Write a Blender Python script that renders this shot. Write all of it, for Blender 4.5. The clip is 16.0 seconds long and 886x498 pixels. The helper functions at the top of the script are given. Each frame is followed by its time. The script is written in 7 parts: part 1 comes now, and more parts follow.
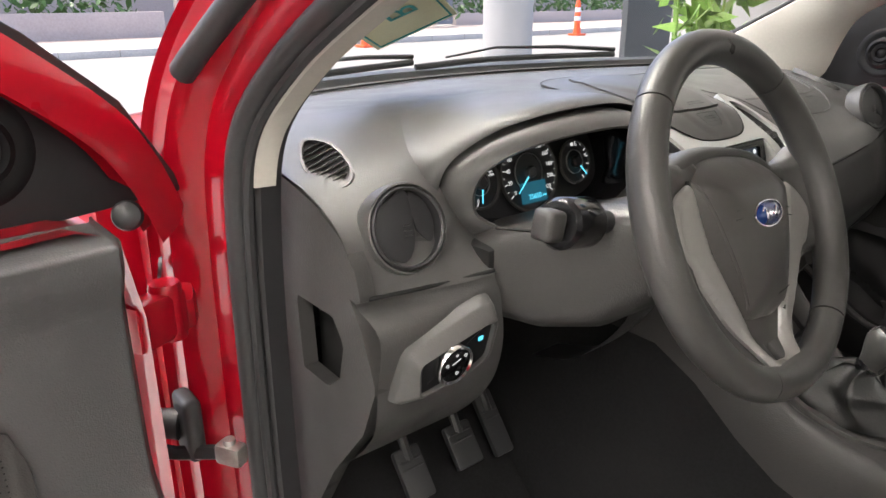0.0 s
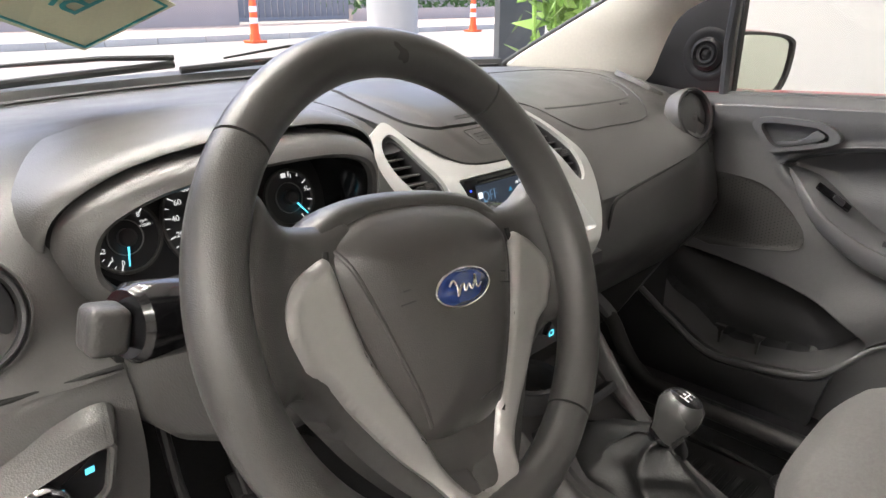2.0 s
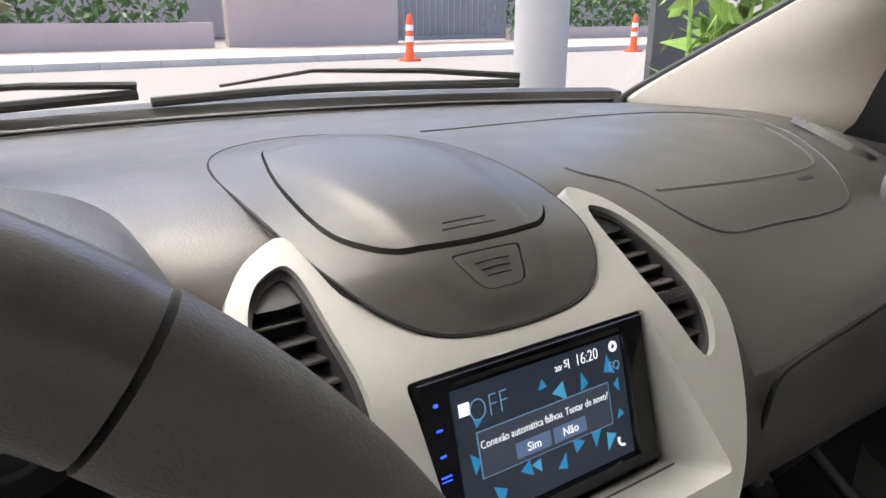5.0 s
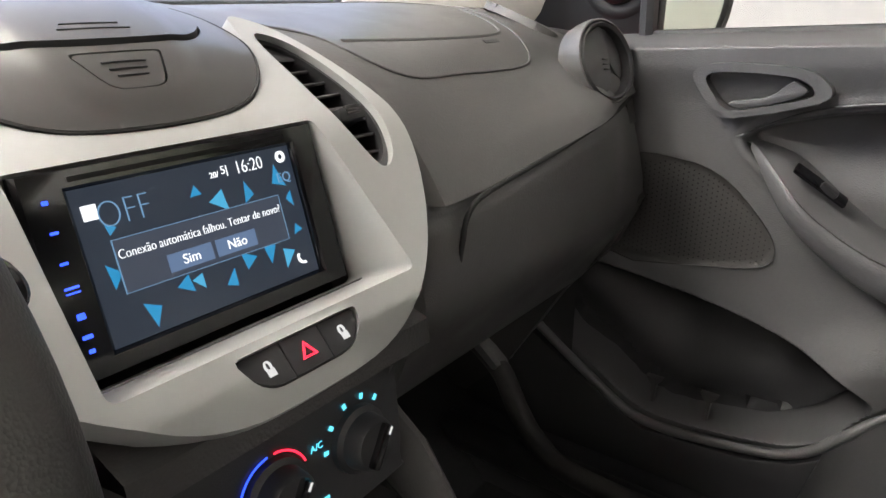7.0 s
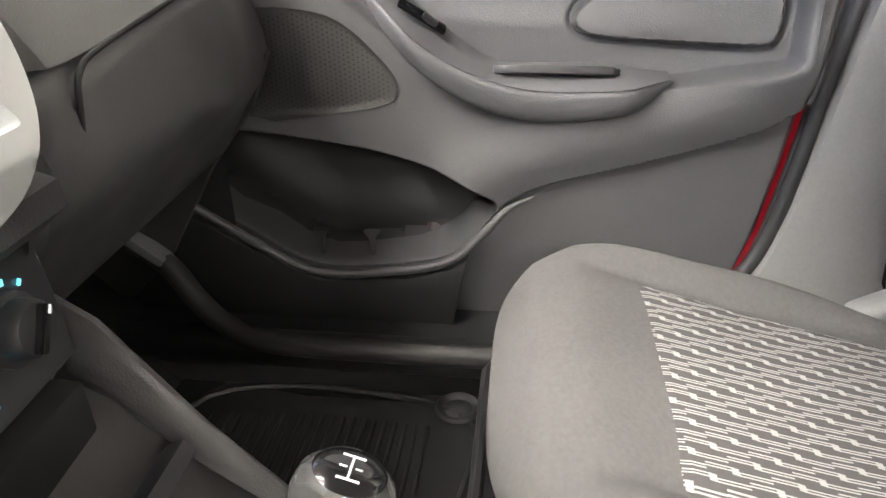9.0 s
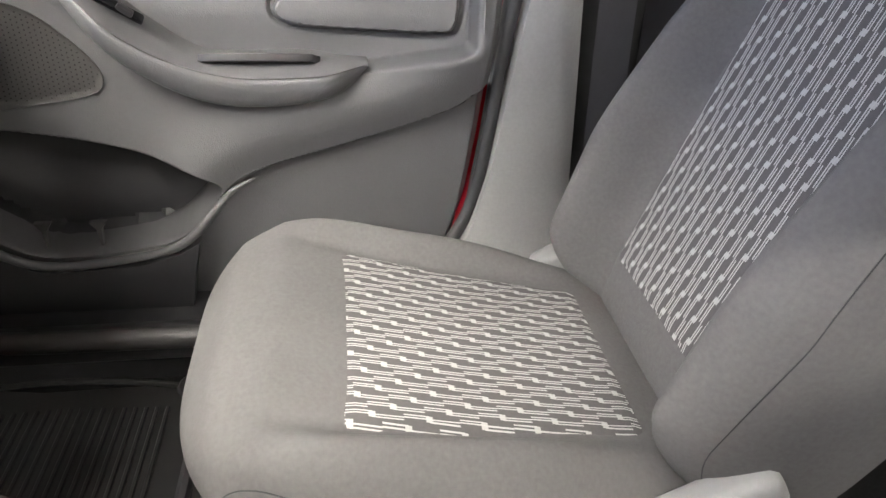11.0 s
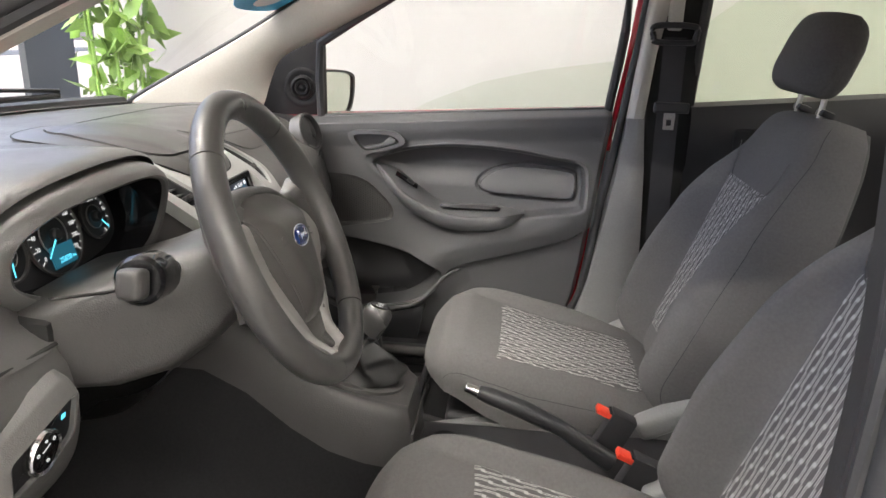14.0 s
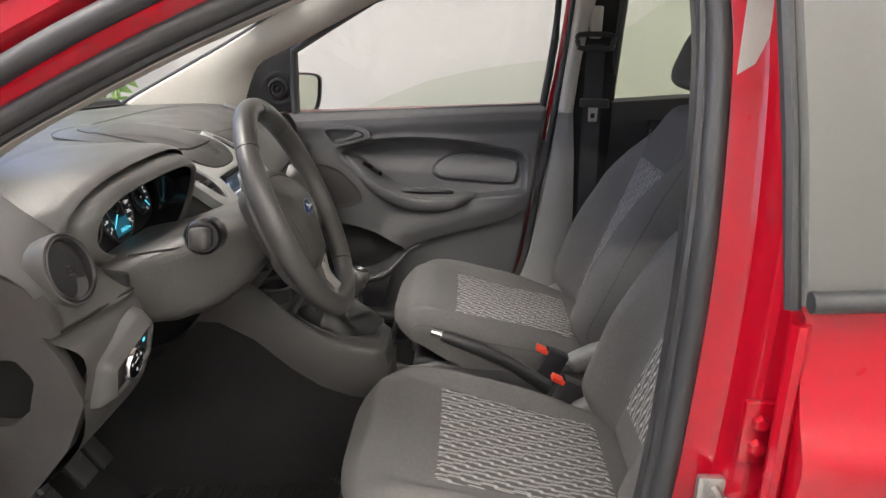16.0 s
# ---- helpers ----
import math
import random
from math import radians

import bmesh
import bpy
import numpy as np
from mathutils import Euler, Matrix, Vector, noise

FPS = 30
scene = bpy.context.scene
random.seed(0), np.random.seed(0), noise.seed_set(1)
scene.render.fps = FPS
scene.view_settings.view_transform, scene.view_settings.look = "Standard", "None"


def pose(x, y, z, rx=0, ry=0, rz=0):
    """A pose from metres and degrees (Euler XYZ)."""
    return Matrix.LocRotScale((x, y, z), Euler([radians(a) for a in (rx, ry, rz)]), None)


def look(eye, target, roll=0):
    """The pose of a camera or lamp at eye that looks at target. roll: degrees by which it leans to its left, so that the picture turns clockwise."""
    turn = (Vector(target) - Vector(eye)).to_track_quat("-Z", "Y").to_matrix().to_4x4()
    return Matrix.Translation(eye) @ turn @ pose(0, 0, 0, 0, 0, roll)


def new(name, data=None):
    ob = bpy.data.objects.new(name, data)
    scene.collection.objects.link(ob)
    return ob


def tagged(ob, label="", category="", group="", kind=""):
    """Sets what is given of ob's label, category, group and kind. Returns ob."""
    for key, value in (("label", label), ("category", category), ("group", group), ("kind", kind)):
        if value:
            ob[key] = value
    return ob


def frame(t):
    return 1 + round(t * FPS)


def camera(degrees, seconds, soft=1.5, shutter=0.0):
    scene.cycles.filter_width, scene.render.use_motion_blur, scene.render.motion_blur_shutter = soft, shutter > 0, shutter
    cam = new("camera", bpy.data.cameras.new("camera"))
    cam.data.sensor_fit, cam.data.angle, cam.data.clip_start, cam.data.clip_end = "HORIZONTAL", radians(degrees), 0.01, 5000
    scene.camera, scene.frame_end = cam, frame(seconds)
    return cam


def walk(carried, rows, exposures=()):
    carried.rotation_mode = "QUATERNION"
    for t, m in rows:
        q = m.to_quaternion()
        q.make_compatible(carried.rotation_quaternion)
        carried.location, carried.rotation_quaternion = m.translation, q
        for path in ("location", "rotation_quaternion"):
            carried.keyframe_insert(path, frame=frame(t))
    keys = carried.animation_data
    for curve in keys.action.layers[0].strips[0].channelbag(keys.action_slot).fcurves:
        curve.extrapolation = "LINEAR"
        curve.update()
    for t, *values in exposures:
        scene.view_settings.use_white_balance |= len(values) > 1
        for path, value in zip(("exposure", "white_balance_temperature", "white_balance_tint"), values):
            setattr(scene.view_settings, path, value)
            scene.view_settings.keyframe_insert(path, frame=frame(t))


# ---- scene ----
cam = camera(64.0, 16.0)
PATH = [
    (0, (-1.028, -0.327, 1.156), (0.151, 1.142, 0.485), -0.3),
    (0.5, (-0.961, -0.371, 1.178), (0.295, 1.032, 0.503), -0.3),
    (1, (-0.857, -0.387, 1.178), (0.456, 0.962, 0.501), -0.1),
    (1.5, (-0.774, -0.37, 1.172), (0.575, 0.942, 0.494), 0.2),
    (2, (-0.692, -0.311, 1.147), (0.669, 0.986, 0.466), 0.4),
    (2.5, (-0.619, -0.224, 1.135), (0.735, 1.082, 0.456), 0.6),
    (3, (-0.559, -0.159, 1.134), (0.753, 1.181, 0.44), 1.2),
    (3.2, (-0.536, -0.141, 1.127), (0.754, 1.23, 0.45), 0.9),
    (5.3, (-0.225, -0.035, 1.125), (0.824, 1.544, 0.487), 0.2),
    (5.5, (-0.209, -0.028, 1.118), (0.861, 1.533, 0.472), 0.2),
    (6, (-0.199, -0.059, 1.087), (0.987, 1.414, 0.435), 0.1),
    (6.5, (-0.205, -0.078, 1.053), (1.144, 1.238, 0.383), 0.3),
    (7, (-0.213, -0.095, 1.014), (1.294, 1.028, 0.329), 0.3),
    (7.5, (-0.227, -0.109, 0.98), (1.409, 0.813, 0.294), 0.4),
    (8, (-0.239, -0.104, 0.978), (1.493, 0.621, 0.29), 0.2),
    (8.5, (-0.238, -0.11, 0.985), (1.546, 0.409, 0.242), -0.1),
    (9, (-0.237, -0.108, 0.973), (1.508, 0.115, 0.021), -1.1),
    (9.5, (-0.234, -0.109, 0.942), (1.394, -0.155, -0.22), -0.1),
    (10, (-0.24, -0.149, 0.95), (1.336, -0.31, -0.27), 0.9),
    (10.2, (-0.239, -0.178, 0.962), (1.344, -0.361, -0.246), 1.4),
    (12.3, (-0.56, -0.278, 1.099), (1.323, -0.539, 0.477), 1.3),
    (12.5, (-0.607, -0.28, 1.114), (1.284, -0.519, 0.508), 1.3),
    (13, (-0.777, -0.276, 1.147), (1.127, -0.424, 0.553), 1.5),
    (13.5, (-0.968, -0.265, 1.174), (0.941, -0.244, 0.578), 1.8),
    (14, (-1.169, -0.262, 1.202), (0.729, -0.067, 0.602), 1.5),
    (14.5, (-1.401, -0.23, 1.239), (0.489, 0.024, 0.634), 1.0),
    (15, (-1.543, -0.218, 1.24), (0.353, -0.032, 0.632), 0.8),
    (15.5, (-1.624, -0.222, 1.234), (0.278, -0.135, 0.622), 1.0),
    (16, (-1.477, -0.258, 1.247), (0.425, -0.201, 0.633), 1.2),
]
walk(cam, [(t, look(eye, target, roll)) for t, eye, target, roll in PATH], [(0, 2.15, 6600, 10), (1, 2.25, 6600, 10), (2, 2.35, 6600, 10), (3, 2.4, 6600, 10), (5.5, 1.85, 6600, 10), (6.5, 2.0, 6600, 10), (7.5, 2.55, 6600, 10), (8.5, 2.93, 6600, 10), (9.5, 3.08, 6600, 10), (10, 3.08, 6600, 10), (12.5, 2.93, 6600, 10), (13.5, 2.5, 6600, 10), (14.5, 2.2, 6600, 10), (16, 1.95, 6600, 10)])

# ---- light ----
world = bpy.data.worlds.new("world")
scene.world = world
world.use_nodes = True
wn = world.node_tree
sky = wn.nodes.new("ShaderNodeTexSky")
sky.sky_type = 'NISHITA'
sky.sun_disc = False
sky.dust_density = 4.0
sky.air_density = 0.5
sky.sun_elevation = radians(67)
sky.sun_rotation = radians(-30)
wn.links.new(sky.outputs[0], wn.nodes["Background"].inputs[0])
wn.nodes["Background"].inputs[1].default_value = 0.21
sun_data = bpy.data.lights.new("sun", 'SUN')
sun_data.energy, sun_data.angle, sun_data.color = 1.2, radians(12), (1.0, 0.96, 0.9)
sun = new("sun", sun_data)
sun.matrix_world = look((-5, 10, 27), (0, 0, 0))


# ---- materials ----
def node(nt, kind, **values):
    n = nt.nodes.new(kind)
    for k, v in values.items():
        n.inputs[k].default_value = v
    return n


def mat(name, colour, rough=0.5, metal=0.0, grain=0.0, grain_scale=900.0, vary=0.08, vary_scale=9.0, spec=0.5, coat=0.0, rough_vary=0.08):
    """A surface with two scales of colour variation, uneven gloss and a fine relief."""
    m = bpy.data.materials.new(name)
    m.use_nodes = True
    nt = m.node_tree
    b = nt.nodes["Principled BSDF"]
    b.inputs["Metallic"].default_value = metal
    b.inputs["Specular IOR Level"].default_value = spec
    b.inputs["Coat Weight"].default_value = coat
    b.inputs["Coat Roughness"].default_value = 0.025
    tc = nt.nodes.new("ShaderNodeTexCoord")
    big = node(nt, "ShaderNodeTexNoise", Scale=vary_scale, Detail=4.0)
    fine = node(nt, "ShaderNodeTexNoise", Scale=vary_scale * 22, Detail=2.0)
    for n in (big, fine):
        nt.links.new(tc.outputs["Object"], n.inputs["Vector"])
    add = nt.nodes.new("ShaderNodeMath")
    add.operation = 'ADD'
    nt.links.new(big.outputs[0], add.inputs[0])
    nt.links.new(fine.outputs[0], add.inputs[1])
    ramp = nt.nodes.new("ShaderNodeMapRange")
    ramp.inputs["From Min"].default_value, ramp.inputs["From Max"].default_value = 0.6, 1.4
    ramp.inputs["To Min"].default_value, ramp.inputs["To Max"].default_value = 1 - vary, 1 + vary
    nt.links.new(add.outputs[0], ramp.inputs["Value"])
    hue = nt.nodes.new("ShaderNodeHueSaturation")
    hue.inputs["Color"].default_value = (*colour, 1)
    nt.links.new(ramp.outputs[0], hue.inputs["Value"])
    nt.links.new(hue.outputs[0], b.inputs["Base Color"])
    rr = nt.nodes.new("ShaderNodeMapRange")
    rr.inputs["From Min"].default_value, rr.inputs["From Max"].default_value = 0.3, 0.7
    rr.inputs["To Min"].default_value, rr.inputs["To Max"].default_value = max(0.02, rough - rough_vary), min(1, rough + rough_vary)
    nt.links.new(big.outputs[0], rr.inputs["Value"])
    nt.links.new(rr.outputs[0], b.inputs["Roughness"])
    if grain:
        g = node(nt, "ShaderNodeTexNoise", Scale=grain_scale, Detail=3.0)
        nt.links.new(tc.outputs["Object"], g.inputs["Vector"])
        bump = node(nt, "ShaderNodeBump", Strength=grain, Distance=0.0006)
        nt.links.new(g.outputs[0], bump.inputs["Height"])
        nt.links.new(bump.outputs[0], b.inputs["Normal"])
    return m


def glow(name, colour, strength):
    m = bpy.data.materials.new(name)
    m.use_nodes = True
    b = m.node_tree.nodes["Principled BSDF"]
    b.inputs["Base Color"].default_value = (0.01, 0.01, 0.01, 1)
    b.inputs["Emission Color"].default_value = (*colour, 1)
    b.inputs["Emission Strength"].default_value = strength
    return m


def glass(name, tint):
    m = bpy.data.materials.new(name)
    m.use_nodes = True
    nt = m.node_tree
    nt.nodes.remove(nt.nodes["Principled BSDF"])
    tr = node(nt, "ShaderNodeBsdfTransparent", Color=(*tint, 1))
    gl = node(nt, "ShaderNodeBsdfGlossy", Roughness=0.02)
    mix = nt.nodes.new("ShaderNodeMixShader")
    mix.inputs[0].default_value = 0.045
    nt.links.new(tr.outputs[0], mix.inputs[1])
    nt.links.new(gl.outputs[0], mix.inputs[2])
    nt.links.new(mix.outputs[0], nt.nodes["Material Output"].inputs[0])
    return m


def leather_grain(m, scale=420.0, strength=0.35):
    """Adds the pebbled grain of moulded dashboards."""
    nt = m.node_tree
    b = nt.nodes["Principled BSDF"]
    tc = nt.nodes.new("ShaderNodeTexCoord")
    v = node(nt, "ShaderNodeTexVoronoi", Scale=scale)
    nt.links.new(tc.outputs["Object"], v.inputs["Vector"])
    n = node(nt, "ShaderNodeTexNoise", Scale=scale * 0.6, Detail=3.0)
    nt.links.new(tc.outputs["Object"], n.inputs["Vector"])
    mul = nt.nodes.new("ShaderNodeMath")
    mul.operation = 'MULTIPLY'
    nt.links.new(v.outputs["Distance"], mul.inputs[0])
    nt.links.new(n.outputs[0], mul.inputs[1])
    bump = node(nt, "ShaderNodeBump", Strength=strength, Distance=0.0012)
    nt.links.new(mul.outputs[0], bump.inputs["Height"])
    nt.links.new(bump.outputs[0], b.inputs["Normal"])
    return m


M_DASH = leather_grain(mat("dash_plastic", (0.0735, 0.072, 0.071), 0.37, vary=0.06), 650, 0.28)
M_LOWER = leather_grain(mat("lower_dash_plastic", (0.05, 0.0485, 0.0475), 0.42, vary=0.06), 500)
M_DOOR = leather_grain(mat("door_plastic", (0.092, 0.092, 0.095), 0.44, vary=0.05, rough_vary=0.04), 520)
M_CONS = leather_grain(mat("console_plastic", (0.045, 0.0435, 0.043), 0.5, vary=0.06), 500)
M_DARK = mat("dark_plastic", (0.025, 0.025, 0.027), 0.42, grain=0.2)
M_SAIL = mat("sail_plastic", (0.01, 0.01, 0.011), 0.5, grain=0.12, grain_scale=900, spec=0.2)
M_APPL = mat("satin_frame_cover", (0.095, 0.095, 0.09), 0.45, grain=0.1, grain_scale=1200, vary=0.03)
M_LID = mat("satin_lid", (0.05, 0.049, 0.048), 0.36, grain=0.08, grain_scale=1500, vary=0.04, rough_vary=0.03)
M_BLACK = mat("black_gloss", (0.008, 0.008, 0.009), 0.12)
# Near-black for gaps, and for shade painted into hollows and slots.
M_HOLE = mat("gap_and_shade_black", (0.006, 0.006, 0.006), 0.8)
M_SILVER = mat("silver_paint", (0.385, 0.392, 0.384), 0.36, metal=0.3, vary=0.015, rough_vary=0.02, grain=0.05, grain_scale=2500)
M_SPOKE = mat("satin_silver", (0.37, 0.36, 0.35), 0.34, metal=0.5, vary=0.03)
M_KNOB = mat("knob_silver", (0.1, 0.099, 0.098), 0.3, metal=0.5, vary=0.04)
M_CHROME = mat("chrome", (0.8, 0.8, 0.8), 0.1, metal=1.0, vary=0.02, rough_vary=0.03)
M_STEEL = mat("zinc_steel", (0.45, 0.44, 0.42), 0.35, metal=0.9, vary=0.15)
M_RIM = leather_grain(mat("wheel_rubber", (0.047, 0.0455, 0.0445), 0.35, vary=0.07), 1300, 0.12)
M_GRIP = leather_grain(mat("wheel_grip", (0.049, 0.0475, 0.046), 0.38, vary=0.07), 1200, 0.2)
M_HUB = leather_grain(mat("airbag_cover", (0.052, 0.049, 0.047), 0.34, vary=0.05), 1150, 0.18)
M_FABRIC = mat("seat_fabric", (0.115, 0.112, 0.111), 0.85, grain=0.9, grain_scale=1600, vary=0.14, spec=0.25)
M_CARPET = mat("carpet", (0.018, 0.018, 0.019), 0.95, grain=1.0, grain_scale=700, vary=0.25, spec=0.1)
M_MAT = mat("rubber_mat", (0.022, 0.022, 0.022), 0.55, grain=0.3, vary=0.15)
M_BEIGE = mat("pillar_trim", (0.43, 0.415, 0.375), 0.6, grain=0.15, grain_scale=700, vary=0.05)
M_GREYTRIM = mat("grey_trim", (0.2, 0.2, 0.2), 0.5, grain=0.3, grain_scale=600)
M_RUBBER = mat("rubber_seal", (0.03, 0.031, 0.033), 0.5, grain=0.2, vary=0.12)
M_RED = mat("red_paint", (0.34, 0.002, 0.012), 0.3, vary=0.03, spec=0.2, coat=0.8, rough_vary=0.03)
M_BELT = mat("belt_webbing", (0.03, 0.03, 0.032), 0.8, grain=0.6, grain_scale=900)
M_BUCKLE = mat("red_button", (0.75, 0.06, 0.03), 0.35)
M_BOOT = mat("gaiter_leather", (0.012, 0.012, 0.012), 0.45, grain=0.6, grain_scale=350, vary=0.2)
M_WHITE = mat("white_marking", (0.75, 0.75, 0.75), 0.5)
M_BLUE = mat("badge_blue", (0.01, 0.03, 0.14), 0.2, coat=0.8)
M_FACE = mat("dial_face", (0.012, 0.012, 0.014), 0.45)
M_MIRROR = mat("mirror_glass", (0.85, 0.85, 0.83), 0.02, metal=1.0, vary=0.0, rough_vary=0.0)
M_GLASS = glass("clear_glass", (0.96, 0.97, 0.96))
M_TINT = glass("tinted_glass", (0.8, 0.84, 0.74))
M_DARKGLASS = glass("dark_glass", (0.03, 0.03, 0.029))
M_WIPER = mat("wiper_black", (0.02, 0.021, 0.022), 0.5)
G_CYAN = glow("cyan_light", (0.1, 0.62, 0.85), 0.4)
G_LCD = glow("lcd_back", (0.02, 0.2, 0.3), 0.11)
G_RED = glow("red_light", (1.0, 0.02, 0.05), 0.6)
G_BLUE = glow("blue_light", (0.02, 0.06, 1.0), 0.8)
G_WHITE = glow("dial_white", (0.8, 0.8, 0.8), 0.2)


def weave():
    """Seat insert: pairs of pale lines on dark grey that step sideways along their way."""
    m = mat("striped_insert", (0.092, 0.089, 0.088), 0.85, grain=0.8, grain_scale=1400, vary=0.1, spec=0.2)
    nt = m.node_tree
    b = nt.nodes["Principled BSDF"]
    hue = [n for n in nt.nodes if n.type == 'HUE_SAT'][0]
    tc = nt.nodes.new("ShaderNodeTexCoord")
    sep = nt.nodes.new("ShaderNodeSeparateXYZ")
    nt.links.new(tc.outputs["Object"], sep.inputs[0])

    def op(kind, a, c=None, d=None):
        n = nt.nodes.new("ShaderNodeMath")
        n.operation = kind
        for i, s in enumerate((a, c, d)):
            if s is None:
                continue
            if isinstance(s, (int, float)):
                n.inputs[i].default_value = s
            else:
                nt.links.new(s, n.inputs[i])
        return n.outputs[0]
    x = op('DIVIDE', sep.outputs[0], 0.0125)
    row = op('FLOOR', x)
    shift = op('FRACT', op('MULTIPLY', row, 0.382))
    y = op('ADD', op('DIVIDE', sep.outputs[1], 0.055), op('MULTIPLY', shift, 1.0))
    fy = op('FRACT', y)
    stepped = op('GREATER_THAN', fy, 0.55)
    fx = op('FRACT', x)
    centre = op('ADD', 0.32, op('MULTIPLY', stepped, 0.3))
    off = op('ABSOLUTE', op('SUBTRACT', fx, centre))
    line = op('LESS_THAN', op('ABSOLUTE', op('SUBTRACT', off, 0.13)), 0.065)
    jog = op('LESS_THAN', op('ABSOLUTE', op('SUBTRACT', fy, 0.55)), 0.06)
    block = op('MULTIPLY', jog, op('LESS_THAN', op('ABSOLUTE', op('SUBTRACT', fx, 0.47)), 0.31))
    both = op('MAXIMUM', line, op('MULTIPLY', block, 0.9))
    mix = nt.nodes.new("ShaderNodeMix")
    mix.data_type = 'RGBA'
    nt.links.new(op('MULTIPLY', both, 0.85), mix.inputs[0])
    nt.links.new(hue.outputs[0], mix.inputs[6])
    mix.inputs[7].default_value = (0.46, 0.45, 0.44, 1)
    nt.links.new(mix.outputs[2], b.inputs["Base Color"])
    return m


M_WEAVE = weave()


# ---- shaping tools ----
def finish(bm, name, material, angle=38):
    bmesh.ops.recalc_face_normals(bm, faces=bm.faces)
    me = bpy.data.meshes.new(name)
    bm.to_mesh(me)
    bm.free()
    me.materials.append(material)
    me.shade_smooth()
    me.set_sharp_from_angle(angle=radians(angle))
    return me


def part(name, bm, material, parent=None, label="", m=None, angle=38):
    ob = new(name, finish(bm, name, material, angle))
    ob.parent = parent
    if m is not None:
        ob.matrix_basis = m
    if label:
        tagged(ob, label)
    return ob


def thing(name, label, category, at=(0, 0, 0), group="", kind=""):
    ob = new(name)
    ob.location = at
    ob.empty_display_size = 0.05
    return tagged(ob, label, category, group, kind)


def join(*bms):
    out = bms[0]
    for o in bms[1:]:
        me = bpy.data.meshes.new("tmp")
        o.to_mesh(me)
        o.free()
        out.from_mesh(me)
        bpy.data.meshes.remove(me)
    return out


def spline(pts, n, closed=False):
    """Catmull-Rom through points of any dimension, n samples a span."""
    p = np.array(pts, float)
    k = len(p)
    out = []
    for i in range(k if closed else k - 1):
        a = p[(i - 1) % k] if closed or i else p[0]
        b, c = p[i], p[(i + 1) % k]
        d = p[(i + 2) % k] if closed or i + 2 < k else p[-1]
        for j in range(n):
            t = j / n
            out.append(0.5 * (2 * b + (c - a) * t + (2 * a - 5 * b + 4 * c - d) * t * t + (3 * b - a - 3 * c + d) * t ** 3))
    if not closed:
        out.append(p[-1])
    return np.array(out)


def skin(rows, closed_u=False, closed_v=False, cap=False):
    """A surface through rows of points, all of one length."""
    bm = bmesh.new()
    vs = [[bm.verts.new(p) for p in r] for r in rows]
    nv = len(vs[0])
    for i in range(len(vs) if closed_u else len(vs) - 1):
        a, b = vs[i], vs[(i + 1) % len(vs)]
        for j in range(nv if closed_v else nv - 1):
            k = (j + 1) % nv
            try:
                bm.faces.new((a[j], a[k], b[k], b[j]))
            except ValueError:
                pass
    if cap:
        for r in (vs[0], vs[-1]):
            bm.faces.new(r)
    return bm


def tube(path, radius, seg=12, closed=False, squash=1.0, cap=True):
    """A round bar along a path; radius may be a list."""
    p = [Vector(q) for q in path]
    n = len(p)
    rows = []
    up = Vector((0.13, 0.21, 0.97))
    for i, q in enumerate(p):
        if closed:
            d = p[(i + 1) % n] - p[i - 1]
        else:
            d = p[min(i + 1, n - 1)] - p[max(i - 1, 0)]
        d.normalize()
        s = d.cross(up)
        if s.length < 0.05:
            s = d.cross(Vector((1, 0, 0)))
        s.normalize()
        w = s.cross(d)
        r = radius[i] if isinstance(radius, (list, tuple, np.ndarray)) else radius
        rows.append([q + s * (math.cos(a) * r) + w * (math.sin(a) * r * squash) for a in np.linspace(0, 2 * math.pi, seg, endpoint=False)])
    return skin(rows, closed, True, cap and not closed)


def lathe(profile, seg=32, m=None):
    """Turned shape: (radius, height) round the local z."""
    rows = [[(r * math.cos(a), r * math.sin(a), h) for a in np.linspace(0, 2 * math.pi, seg, endpoint=False)] for r, h in profile]
    bm = skin(rows, False, True)
    bmesh.ops.remove_doubles(bm, verts=bm.verts, dist=1e-6)
    if m is not None:
        bm.transform(m)
    return bm


def box(sx, sy, sz, bevel=0.003, seg=2, m=None):
    bm = bmesh.new()
    bmesh.ops.create_cube(bm, size=1, matrix=Matrix.Diagonal((sx, sy, sz, 1)))
    if bevel:
        bmesh.ops.bevel(bm, geom=bm.edges[:], offset=min(bevel, 0.45 * min(sx, sy, sz)), segments=seg, affect='EDGES', profile=0.6)
    if m is not None:
        bm.transform(m)
    return bm


def slab(outline, depth, bevel=0.0, m=None, seg=2):
    """A plate cut to an outline (x, y), from z = 0 to -depth, with a rounded front edge."""
    bm = bmesh.new()
    vs = [bm.verts.new((p[0], p[1], 0)) for p in outline]
    f = bm.faces.new(vs)
    f.normal_update()
    if f.normal.z < 0:
        f.normal_flip()
    ext = bmesh.ops.extrude_face_region(bm, geom=[f])
    nv = [e for e in ext["geom"] if isinstance(e, bmesh.types.BMVert)]
    bmesh.ops.translate(bm, verts=nv, vec=(0, 0, -depth))
    bm.faces.ensure_lookup_table()
    if bevel:
        edges = [e for e in bm.edges if all(abs(v.co.z) < 1e-7 for v in e.verts)]
        bmesh.ops.bevel(bm, geom=edges, offset=bevel, segments=seg, affect='EDGES', profile=0.5, clamp_overlap=True)
    if m is not None:
        bm.transform(m)
    return bm


